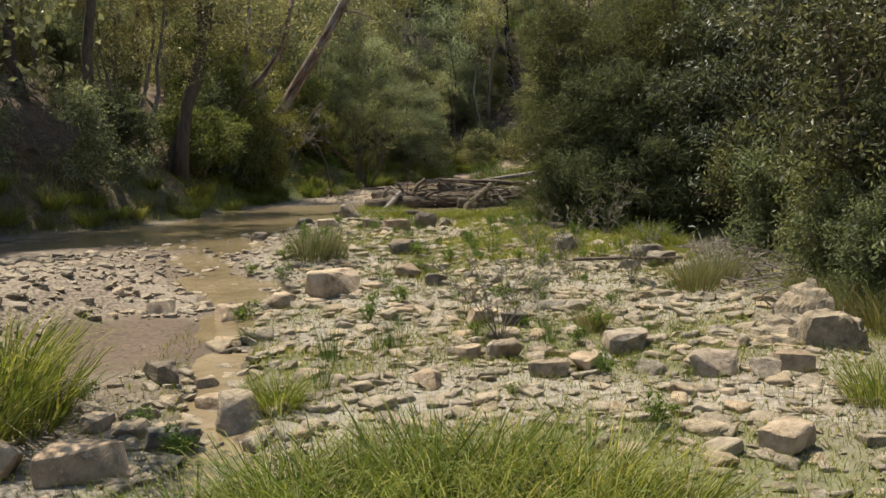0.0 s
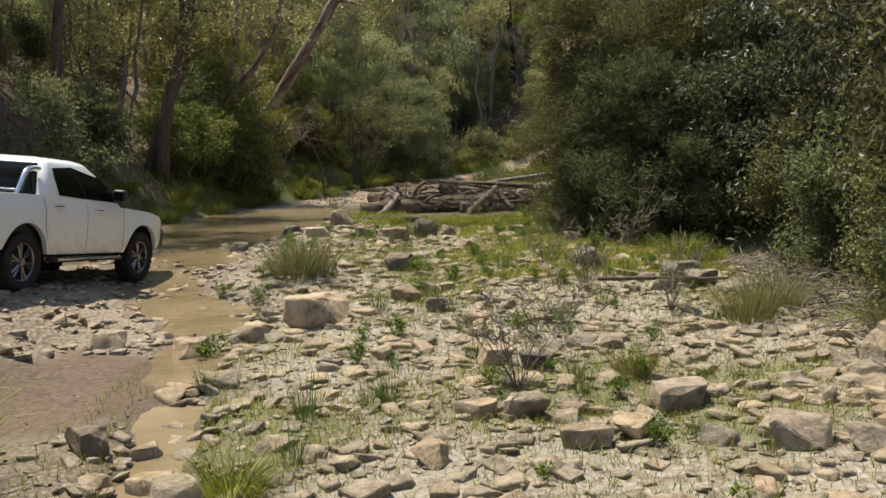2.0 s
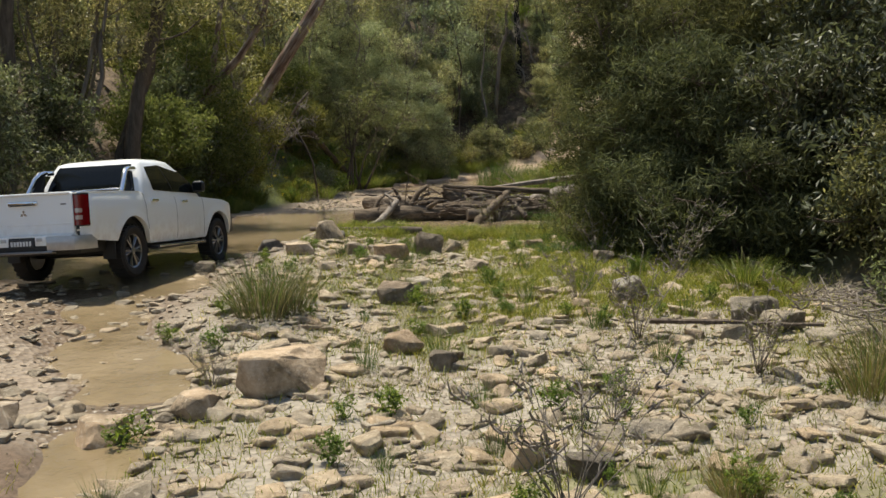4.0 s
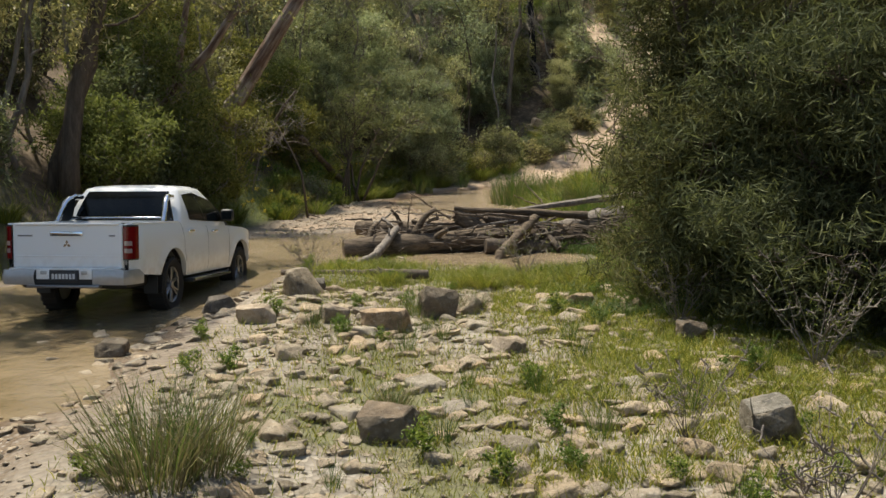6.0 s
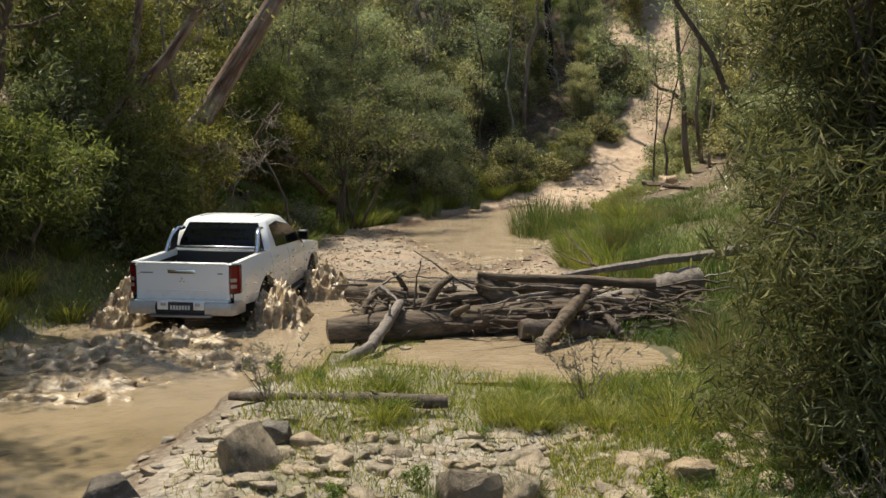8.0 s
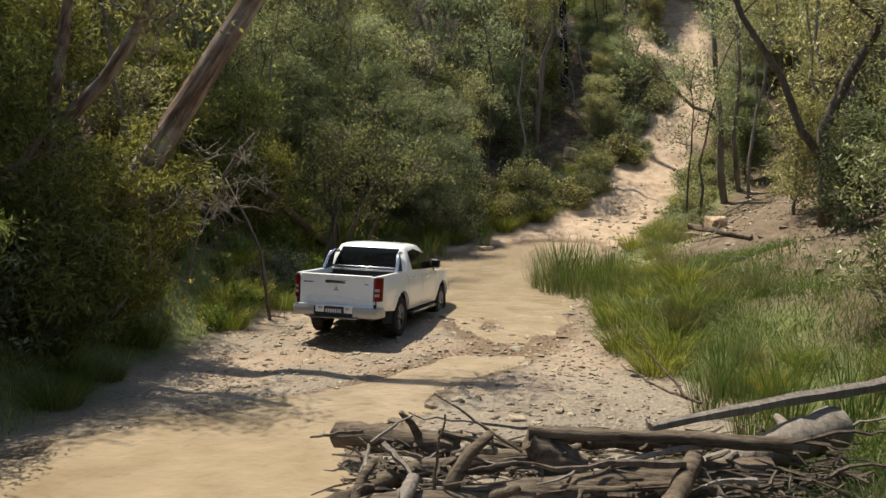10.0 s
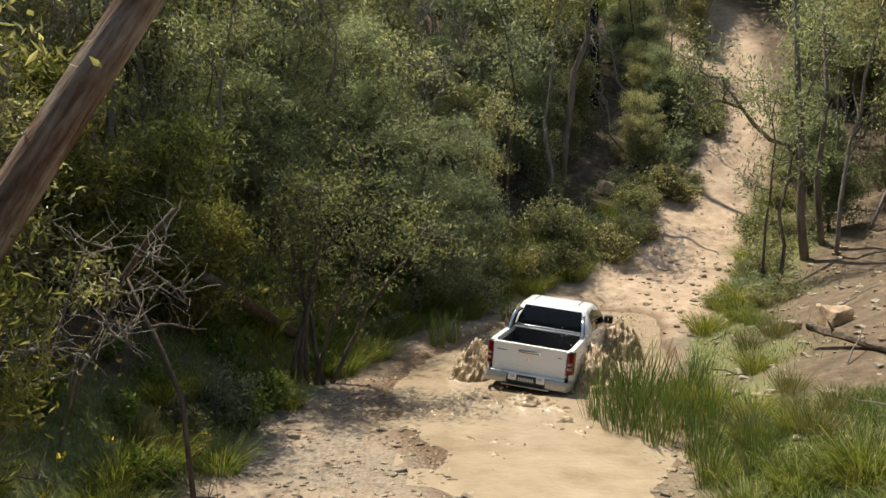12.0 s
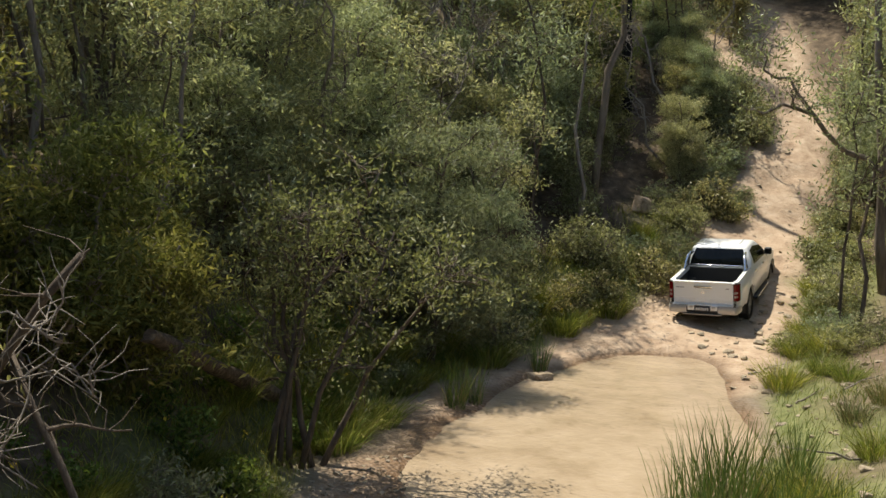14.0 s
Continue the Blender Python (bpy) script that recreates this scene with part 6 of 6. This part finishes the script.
def grasses():
    rng = np.random.RandomState(77)
    green = grass_thing("tussock", tuft(1, 400, 0.85, 0.34, 0.014, 0.6, 0.6), GRASS, "long bright green tussock with arching blades", "green tussocks", tuft(11, 60, 0.8, 0.34, 0.01, 0.8, 0.9))
    spots = [(-1.25, 7.3, 0, 0.85), (-0.75, 7.7, 50, 1.0), (-0.2, 7.5, 100, 1.15), (0.35, 7.8, 150, 1.2), (0.9, 7.5, 200, 1.15), (1.45, 7.9, 250, 1.0), (-0.5, 6.8, 300, 1.0), (0.5, 6.7, 20, 1.1), (1.3, 6.9, 70, 1.0), (-1.4, 6.6, 160, 0.9), (1.9, 7.4, 30, 0.85), (0.1, 8.2, 30, 0.9), (0.8, 8.3, 60, 0.9),
             (-3.75, 9.9, 0, 1.4), (-4.2, 10.4, 60, 1.5), (-3.95, 9.1, 130, 1.35), (-4.6, 9.6, 200, 1.4), (-4.3, 8.6, 80, 1.0), (-1.3, 10.2, 40, 0.6), (3.85, 20.3, 30, 0.75), (4.25, 20.0, 130, 0.55), (4.6, 9.4, 10, 0.8), (4.3, 10.2, 10, 0.75)]
    spots += along(rng, 34, 36, 57, left_edge, -1.5, -0.1, (0.5, 0.95)) + along(rng, 16, 24, 36, left_edge, -1.6, -0.2, (0.5, 0.9))
    spots += [(1.5, 42.4, 0, 1.1), (1.9, 41.2, 40, 1.1), (1.4, 40.2, 80, 1.0), (2.1, 39.4, 120, 1.1), (2.6, 40.6, 160, 1.0), (1.7, 38.6, 200, 1.0)] + along(rng, 22, 33, 50, right_edge, 0.2, 2.0, (0.6, 1.05)) + along(rng, 20, 53, 66, right_edge, 0.3, 1.8, (0.6, 1.05)) + along(rng, 44, 49, 66, left_edge, -1.6, 0.1, (0.6, 1.15))
    spots += [(rng.uniform(-2.2, 2.6), rng.uniform(26.6, 28.6), rng.uniform(0, 360), rng.uniform(0.25, 0.5)) for _ in range(26)]
    spots += [(rng.uniform(1.2, 3.6), rng.uniform(25.6, 28.6), rng.uniform(0, 360), rng.uniform(0.4, 0.7)) for _ in range(9)]
    spread(green, spots)
    dark = grass_thing("sedge_tussock", tuft(2, 150, 0.85, 0.26, 0.007, 0.5, 0.35), REED, "brown-green sedge tussock on the stones", "sedge tussocks", tuft(12, 300, 0.8, 0.27, 0.008, 0.55, 0.4))
    spread(dark, [(-2.35, 18.3, 0, 1.1), (-2.1, 18.6, 90, 0.95), (3.7, 15.3, 20, 0.9), (4.2, 15.9, 60, 1.0), (2.0, 13.2, 0, 0.55), (4.5, 9.0, 0, 0.8), (-0.9, 20.3, 0, 0.45), (-0.25, 25.0, 0, 0.5), (2.3, 28.3, 0, 0.7), (2.6, 29.1, 50, 0.8), (2.6, 28.0, 120, 0.7), (1.9, 27.2, 20, 0.6), (2.4, 29.8, 70, 0.9), (2.4, 26.4, 10, 0.7), (3.0, 27.4, 40, 0.9), (2.9, 30.6, 0, 1.0), (2.6, 31.4, 0, 1.0), (5.2, 13.6, 0, 0.9), (5.4, 12.8, 60, 1.0), (5.1, 14.5, 120, 0.8)] +
           along(rng, 18, 34, 56, right_edge, 0.8, 3.2, (0.6, 1.0)) + along(rng, 14, 22, 50, left_edge, -2.4, -0.5, (0.6, 1.0)) + along(rng, 8, 10, 24, right_edge, 0.2, 1.6, (0.6, 1.0)))
    sedge = grass_thing("sedge", tuft(3, 90, 0.62, 0.1, 0.006, 0.25, 0.15), REED, "slim dark upright sedge", "sedges")
    spread(sedge, [(-1.05, 12.0, 0, 1.0), (-0.55, 12.4, 40, 0.7), (-0.15, 16.6, 10, 0.9), (-0.85, 16.2, 10, 0.8), (1.1, 14.5, 0, 0.6)] + [(rng.uniform(-2.5, 3.5), rng.uniform(9, 26), rng.uniform(0, 360), rng.uniform(0.35, 0.85)) for _ in range(40)])
    reed = grass_thing("reed_clump", tuft(4, 95, 1.6, 0.3, 0.018, 0.14, 0.12), REED, "tall green reeds at the water's edge", "reeds by the pool", tuft(14, 30, 1.2, 0.34, 0.014, 0.2, 0.3))
    spread(reed, [(0.3, 47.6, 0, 0.95), (0.55, 46.9, 60, 1.0), (0.75, 48.3, 120, 1.05), (0.9, 47.4, 10, 1.0), (1.05, 46.2, 250, 0.9), (1.25, 48.7, 30, 0.95), (1.5, 47.1, 0, 0.85), (1.55, 45.5, 0, 0.8), (2.0, 46.5, 0, 0.75), (1.4, 44.2, 80, 0.7), (2.0, 44.0, 0, 0.65), (1.9, 48.4, 40, 0.8), (2.4, 49.6, 0, 0.6),
                  (2.2, 34.6, 0, 0.75), (2.8, 35.2, 30, 0.8), (1.9, 35.8, 60, 0.7), (3.4, 34.4, 0, 0.8), (2.4, 36.8, 0, 0.75), (2.6, 30.2, 0, 0.55), (2.9, 29.4, 70, 0.6), (-1.2, 55.6, 0, 0.6), (-2.9, 52.6, 0, 0.62), (-2.6, 53.0, 60, 0.6)])
    fan = [(stem(0.02 * math.cos(i * 2.4), 0.02 * math.sin(i * 2.4), -0.05, 0.75 + 0.55 * rng.rand(), (0.5 * rng.normal(), 0.35 * rng.normal()), 0.025, 6, 90 + i), 0.0055, 0.002) for i in range(16)]
    shrub = plant("twiggy_shrub", grow(71, fan, 3, 2, 5, (0.045, 0.01), 0.05, 0.35, 0.22, 0.0, 0.2, 0.1),
                  TWIG, GRASS, "thin twiggy shrub with few small leaves", "shrub", pose(0.85, 12.9, ground_z(0.85, 12.9)), "twiggy shrubs on the flat")
    for x, y, turn, s in ((2.0, 17.6, 40, 0.9), (2.9, 16.0, 80, 0.8), (1.5, 19.4, 10, 0.7), (3.2, 21.6, 120, 1.0), (1.35, 14.6, 200, 0.6), (-2.9, 27.2, 0, 0.7), (0.5, 27.8, 0, 0.8), (2.3, 24.0, 0, 0.8), (-2.3, 15.9, 0, 0.5)):
        place(shrub, pose(x, y, ground_z(x, y), 0, 0, turn) @ Matrix.Scale(s, 4))
    herb = plant("herb", grow(72, [(stem(0.03 * i, 0, -0.03, h, (lx, ly), 0.015, 4, 95 + i), 0.004, 0.002) for i, (h, lx, ly) in enumerate(((0.4, 0.05, 0), (0.3, -0.15, 0.1), (0.32, 0.16, 0.1), (0.25, -0.2, -0.15)))], 5, 3, 7, (0.05, 0.018), 0.035, 0.15, 0.1, 0.0, 0.2, 0.05),
                 REED, LIME_LEAF, "small leafy green weed among stones", "plant", pose(-2.6, 14.4, ground_z(-2.6, 14.4)), "weeds on the flat")
    for _ in range(70):
        x, y = rng.uniform(-3.3, 3.6), rng.uniform(9, 29)
        place(herb, pose(x, y, ground_z(x, y), 0, 0, rng.uniform(0, 360)) @ Matrix.Scale(rng.uniform(0.35, 0.85), 4))
    for _ in range(40):
        y = rng.uniform(38, 58)
        x = float(left_edge(y)) - rng.uniform(0.3, 2.4)
        place(herb, pose(x, y, ground_z(x, y), 0, 0, rng.uniform(0, 360)) @ Matrix.Scale(rng.uniform(0.9, 2.2), 4))


def sward(name, n, box, tall, mat, label, keep, width=0.008, seed=0, curl=0.5):
    """Short grass that nobody could count."""
    rng = np.random.RandomState(seed)
    x, y = rng.uniform(box[0], box[1], n), rng.uniform(box[2], box[3], n)
    k = keep(x, y) > rng.rand(n)
    x, y = x[k], y[k]
    base = np.stack([x, y, height(x, y) - 0.01], 1)
    lean = np.concatenate([rng.normal(size=(len(x), 2)) * 0.35, np.ones((len(x), 1))], 1)
    v, f = blades(base, lean, tall * rng.uniform(0.4, 1.2, len(x)), width, rng, curl)
    tagged(new(name, mesh_data(name, v, f, mat)), label, "grass", kind="stuff")


def patch(x, y, scale, shift, a, b):
    return step(a, b, vnoise(x, y, scale, shift))


def dry(x, y):
    mid, half, _ = channel(y)
    off = (np.abs(x - mid) > half * 1.25) & (np.hypot((x - 0.1) / 1.9, (y - 30.2) / 1.25) > 1) & (y < 36)
    return off | (height(x, y) > water_level(y) + 0.03)


grasses()
sward("grass", 120000, (-3.2, 5.2, 6.5, 31), 0.13, GRASS, "short green grass between the stones", lambda x, y: dry(x, y) * (0.34 + 0.66 * patch(x, y, 1.3, 13, -0.3, 0.4) * step(-2.6, -1.6, x)), 0.008, 3)
sward("dry_grass", 60000, (-2.4, 5.0, 7, 27), 0.1, DRY_GRASS, "dry trampled grass between the stones", lambda x, y: dry(x, y) * patch(x, y, 0.9, 48, -0.2, 0.5), 0.007, 18, 1.0)
sward("grass", 26000, (-4, 3.6, 26.2, 30.4), 0.22, GRASS, "green grass along the creek flat", lambda x, y: dry(x, y) * patch(x, y, 1.1, 23, -0.5, 0.3) * step(-3.4, -2.6, x), 0.009, 4)
sward("grass", 60000, (0.0, 4.4, 18.5, 27.6), 0.15, GRASS, "green grass along the creek flat", lambda x, y: dry(x, y) * (0.3 + 0.7 * patch(x, y, 1.2, 35, -0.35, 0.3)), 0.009, 14)
sward("grass", 46000, (0.6, 4.6, 24.6, 34), 0.26, REED, "long dark green grass beside the driftwood", lambda x, y: dry(x, y) * step(0.6, 1.6, x) * (0.35 + 0.65 * patch(x, y, 1.0, 36, -0.4, 0.3)), 0.01, 15, 0.7)
sward("grass", 60000, (-0.4, 4.6, 20.5, 29.5), 0.15, GRASS, "dull green grass on the shaded end of the flat", lambda x, y: dry(x, y) * step(0.0, 1.6, x + 0.8 * vnoise(x, y, 1.5, 45)) * (0.4 + 0.6 * patch(x, y, 0.9, 46, -0.4, 0.3)), 0.01, 17, 0.8)
sward("bank_grass", 60000, (-7, 5, 48, 66), 0.42, GRASS, "sunlit grass on the clearing beside the track", lambda x, y: step(0.1, 0.6, left_edge(y) - x + 0.3 * vnoise(x, y, 0.8, 41)) * (1 - step(2.4, 4.0, left_edge(y) - x)) * (0.35 + 0.65 * patch(x, y, 1.3, 42, -0.4, 0.3)), 0.012, 16, 0.7)
sward("bank_grass", 90000, (-12, 0, 24, 60), 0.34, GRASS, "long green grass on the bank", lambda x, y: step(0.0, 0.5, left_edge(y) - x) * (1 - step(1.6, 3.6, left_edge(y) - x + vnoise(x, y, 1.6, 24))) * (0.25 + 0.75 * patch(x, y, 1.5, 25, -0.5, 0.3)), 0.012, 5, 0.7)
sward("bank_grass", 60000, (1.6, 8, 32.5, 46), 0.34, REED, "rank dull green grass on the low bank", lambda x, y: step(0.1, 0.6, x - right_edge(y)) * (1 - step(3.0, 5.0, x - right_edge(y))) * (0.4 + 0.6 * patch(x, y, 1.1, 49, -0.5, 0.2)), 0.012, 19, 0.8)
sward("bank_grass", 52000, (0.5, 11, 31, 68), 0.3, GRASS, "long green grass on the bank", lambda x, y: step(0.0, 0.5, x - right_edge(y)) * (1 - step(1.0, 3.0, x - right_edge(y) + vnoise(x, y, 1.6, 26))) * (0.15 + 0.75 * patch(x, y, 1.5, 27, -0.3, 0.4)), 0.012, 6, 0.7)
sward("dry_grass", 40000, (-14, 12, 8, 64), 0.3, DRY_GRASS, "dry straw-coloured grass on the banks", lambda x, y: ((left_edge(y) - x > 0.3) | (x - right_edge(y) > 0.3)) * (1 - step(3, 7, np.maximum(left_edge(y) - x, x - right_edge(y)))) * patch(x, y, 1.8, 28, 0.0, 0.5), 0.009, 7, 0.8)


def flowers():
    """Small yellow flowers in the bank grass."""
    rng = np.random.RandomState(9)
    for k in range(60):
        y = rng.uniform(38, 60)
        x = float(left_edge(y)) - rng.uniform(0.3, 2.6)
        z = ground_z(x, y)
        h = rng.uniform(0.25, 0.5)
        v, f = leaves(np.array([[0, 0, h]] * 9) + rng.normal(size=(9, 3)) * 0.03, rng.normal(size=(9, 3)), 0.06, 0.04, rng)
        ob = tagged(new("flower"), "small yellow flower in the grass", "flower", "yellow flowers")
        ob.location = (x, y, z)
        sv, sf = tube([(0, 0, 0), (0.01, 0, h * 0.5), (0, 0, h)], (0.004, 0.003, 0.002), 4)
        child("stalk", mesh_data("stalk", sv, sf, REED), ob)
        child("bloom", mesh_data("bloom", v, f, FLOWER), ob)


flowers()
loose_stones()



# ---------- thrown water ----------
def splash_mesh(seed, w, ln, h, drops):
    """A ragged ridge of churned water with flung drops."""
    rng = np.random.RandomState(seed)
    n, m = 47, 55
    verts = []
    for j in range(m):
        for i in range(n):
            u, t = i / (n - 1) * 2 - 1, j / (m - 1) * 2 - 1
            e = max(0.0, 1 - u * u) * max(0.0, 1 - t * t)
            k = noise.noise(Vector((u * 2.2, t * 2.8, seed))) * 0.9 + noise.noise(Vector((u * 5, t * 6, seed + 9))) * 0.5 + noise.noise(Vector((u * 12, t * 14, seed + 5))) * 0.18
            k += 0.75 * (0.45 - abs(noise.noise(Vector((u * 3.4, t * 4.2, seed + 2))) * 2)) + 0.3 * (0.4 - abs(noise.noise(Vector((u * 8, t * 9, seed + 3))) * 2))
            k *= min(1.0, 0.5 / h)
            verts.append((u * w / 2 * (1 + 0.25 * k), t * ln / 2 * (1 + 0.15 * k), h * (e ** 0.8) * max(0.03, (0.42 if h < 0.6 else 0.68) + 0.55 * k) - 0.06))
    ridge = mesh_data("splash", np.array(verts), [(j * n + i, j * n + i + 1, (j + 1) * n + i + 1, (j + 1) * n + i) for j in range(m - 1) for i in range(n - 1)], SPLASH, True)
    pieces = []
    for _ in range(drops):
        c = np.array((rng.normal() * w * 0.35, rng.normal() * ln * 0.35, h * (0.2 + 0.9 * rng.rand() ** 2)))
        r = 0.004 + 0.012 * rng.rand() ** 2
        d = rng.normal(size=3)
        d /= np.linalg.norm(d)
        o = np.array([(1, 0, 0), (-1, 0, 0), (0, 1, 0), (0, -1, 0), (0, 0, 1), (0, 0, -1)], float) * r
        o = o + np.outer(o @ d, d) * rng.uniform(0, 2)
        pieces.append((c + o, [(0, 2, 4), (2, 1, 4), (1, 3, 4), (3, 0, 4), (2, 0, 5), (1, 2, 5), (3, 1, 5), (0, 3, 5)]))
    v, f = join(pieces)
    return ridge, mesh_data("spray", v, f, SPLASH, True)


SPLASHES = []  # thing, place in the vehicle's space, turn, rows of (seconds, how far it has risen)
DEEP = ((0, 0), (5.6, 0), (6.2, 0.35), (6.8, 0.75), (7.5, 1), (8.2, 0.95), (9.0, 0.7), (9.8, 0.1), (10.3, 0.05), (10.8, 0.55), (11.3, 0.85), (12.0, 1), (12.6, 0.9), (13.0, 0.25), (13.3, 0), (14, 0))
for k, (w, ln, h, drops, at, turn) in enumerate(((1.0, 1.7, 0.95, 700, (1.2, -0.2), 6), (1.0, 1.6, 1.0, 800, (1.25, 2.6), 10), (0.8, 1.6, 0.9, 360, (-1.25, -0.3), -6), (0.8, 1.4, 0.9, 360, (-1.2, 2.6), -10),
                                                 (2.4, 1.7, 0.42, 160, (0.1, -2.1), 0), (2.1, 1.9, 0.34, 80, (-1.1, -3.2), 20), (2.1, 1.8, 0.34, 80, (1.0, -3.1), -20), (2.8, 2.0, 0.24, 30, (0.0, -4.6), 0))):
    ridge, flung = splash_mesh(70 + k, w, ln, h, drops)
    ob = tagged(new("splash", ridge), "muddy water thrown up by the wheels", "splash", "splashes round the vehicle")
    tagged(child("spray", flung, ob), kind="stuff")
    SPLASHES.append((ob, at, turn, h))



# ---------- what moves ----------
UTE_ROWS = [  # seconds, x, y, z, pitch, roll, heading
    (0.0, -6.25, 8.2, 0.62, -1.5, 3.0, -5.0),
    (0.5, -6.15, 10.2, 0.63, -2.0, 3.5, -5.5),
    (1.0, -6.18, 12.1, 0.62, -2.8, 4.0, -6.0),
    (1.5, -6.22, 14.0, 0.56, -4.5, 4.5, -8.0),
    (2.1, -6.30, 16.4, 0.48, -6.0, 4.5, -10.0),
    (2.6, -6.2, 17.9, 0.40, -5.0, 2.0, -10.8),
    (3.4, -5.85, 19.8, 0.31, -4.0, -1.0, -9.0),
    (4.3, -5.63, 21.73, 0.24, -3.2, -3.0, -8.0),
    (5.0, -5.47, 22.93, 0.20, -4.1, -3.0, -5.2),
    (5.5, -5.40, 23.92, 0.15, -4.5, -0.6, -3.8),
    (6.0, -5.34, 25.38, 0.11, -4.2, 0.5, -3.4),
    (6.5, -5.33, 26.94, 0.03, -4.4, 1.0, -2.9),
    (7.0, -5.25, 28.89, -0.07, -2.1, 1.4, -2.4),
    (7.5, -5.23, 30.95, -0.07, -0.9, 0.8, -3.0),
    (8.0, -5.14, 33.07, -0.06, 0.2, 0.9, -4.3),
    (8.2, -5.11, 33.93, -0.07, 0.5, 0.3, -4.8),
    (9.2, -4.4, 38.2, -0.10, -2.5, 0.8, -10.0),
    (10.3, -3.38, 43.08, -0.14, -4.4, 1.6, -13.6),
    (11.0, -2.25, 46.14, -0.28, -4.6, 4.6, -14.6),
    (11.5, -1.48, 48.34, -0.37, -4.0, 4.6, -14.9),
    (12.0, -0.68, 50.50, -0.49, -0.4, 4.4, -16.5),
    (12.5, 0.20, 52.88, -0.48, 0.7, 2.8, -17.7),
    (13.0, 1.19, 55.38, -0.39, 3.9, 0.0, -21.0),
    (13.5, 2.41, 57.87, -0.11, 6.5, -1.7, -23.2),
    (14.0, 3.65, 60.52, 0.34, 6.9, -2.6, -25.5),
]


def motions():
    keyed = [(t, pose(x, y, z, p, r, h)) for t, x, y, z, p, r, h in UTE_ROWS]
    walk(UTE, keyed)
    ts = np.array([r[0] for r in UTE_ROWS])
    xy = np.array([r[1:3] for r in UTE_ROWS])
    run = np.concatenate([[0], np.cumsum(np.hypot(*np.diff(xy, axis=0).T))])
    for w in WHEELS:
        at = w.location.copy()
        walk(w, [(k / 10, pose(at.x, at.y, at.z, -math.degrees(float(np.interp(k / 10, ts, run)) / WHEEL_R))) for k in range(141)])
    # splashes ride with the vehicle at the water's surface and sink where it is shallow
    for ob, (dx, dy), turn, h in SPLASHES:
        rows = []
        for t in [k * 0.25 for k in range(57)]:
            x, y, head = (float(np.interp(t, ts, [r[c] for r in UTE_ROWS])) for c in (1, 2, 6))
            a = radians(head)
            px_, py_ = x + dx * math.cos(a) - dy * math.sin(a), y + dx * math.sin(a) + dy * math.cos(a)
            up = float(np.interp(t, [d[0] for d in DEEP], [d[1] for d in DEEP]))
            if h < 0.6 and t > 10:
                up = min(up, 0.84)  # the wake stays low in the shallow pool
            rows.append((t, pose(px_, py_, float(water_level(py_)) - (1 - up) * (h + 0.7) + 0.05 * math.sin(9 * t + dx), 0, 0, head + turn)))
        walk(ob, rows)


motions()
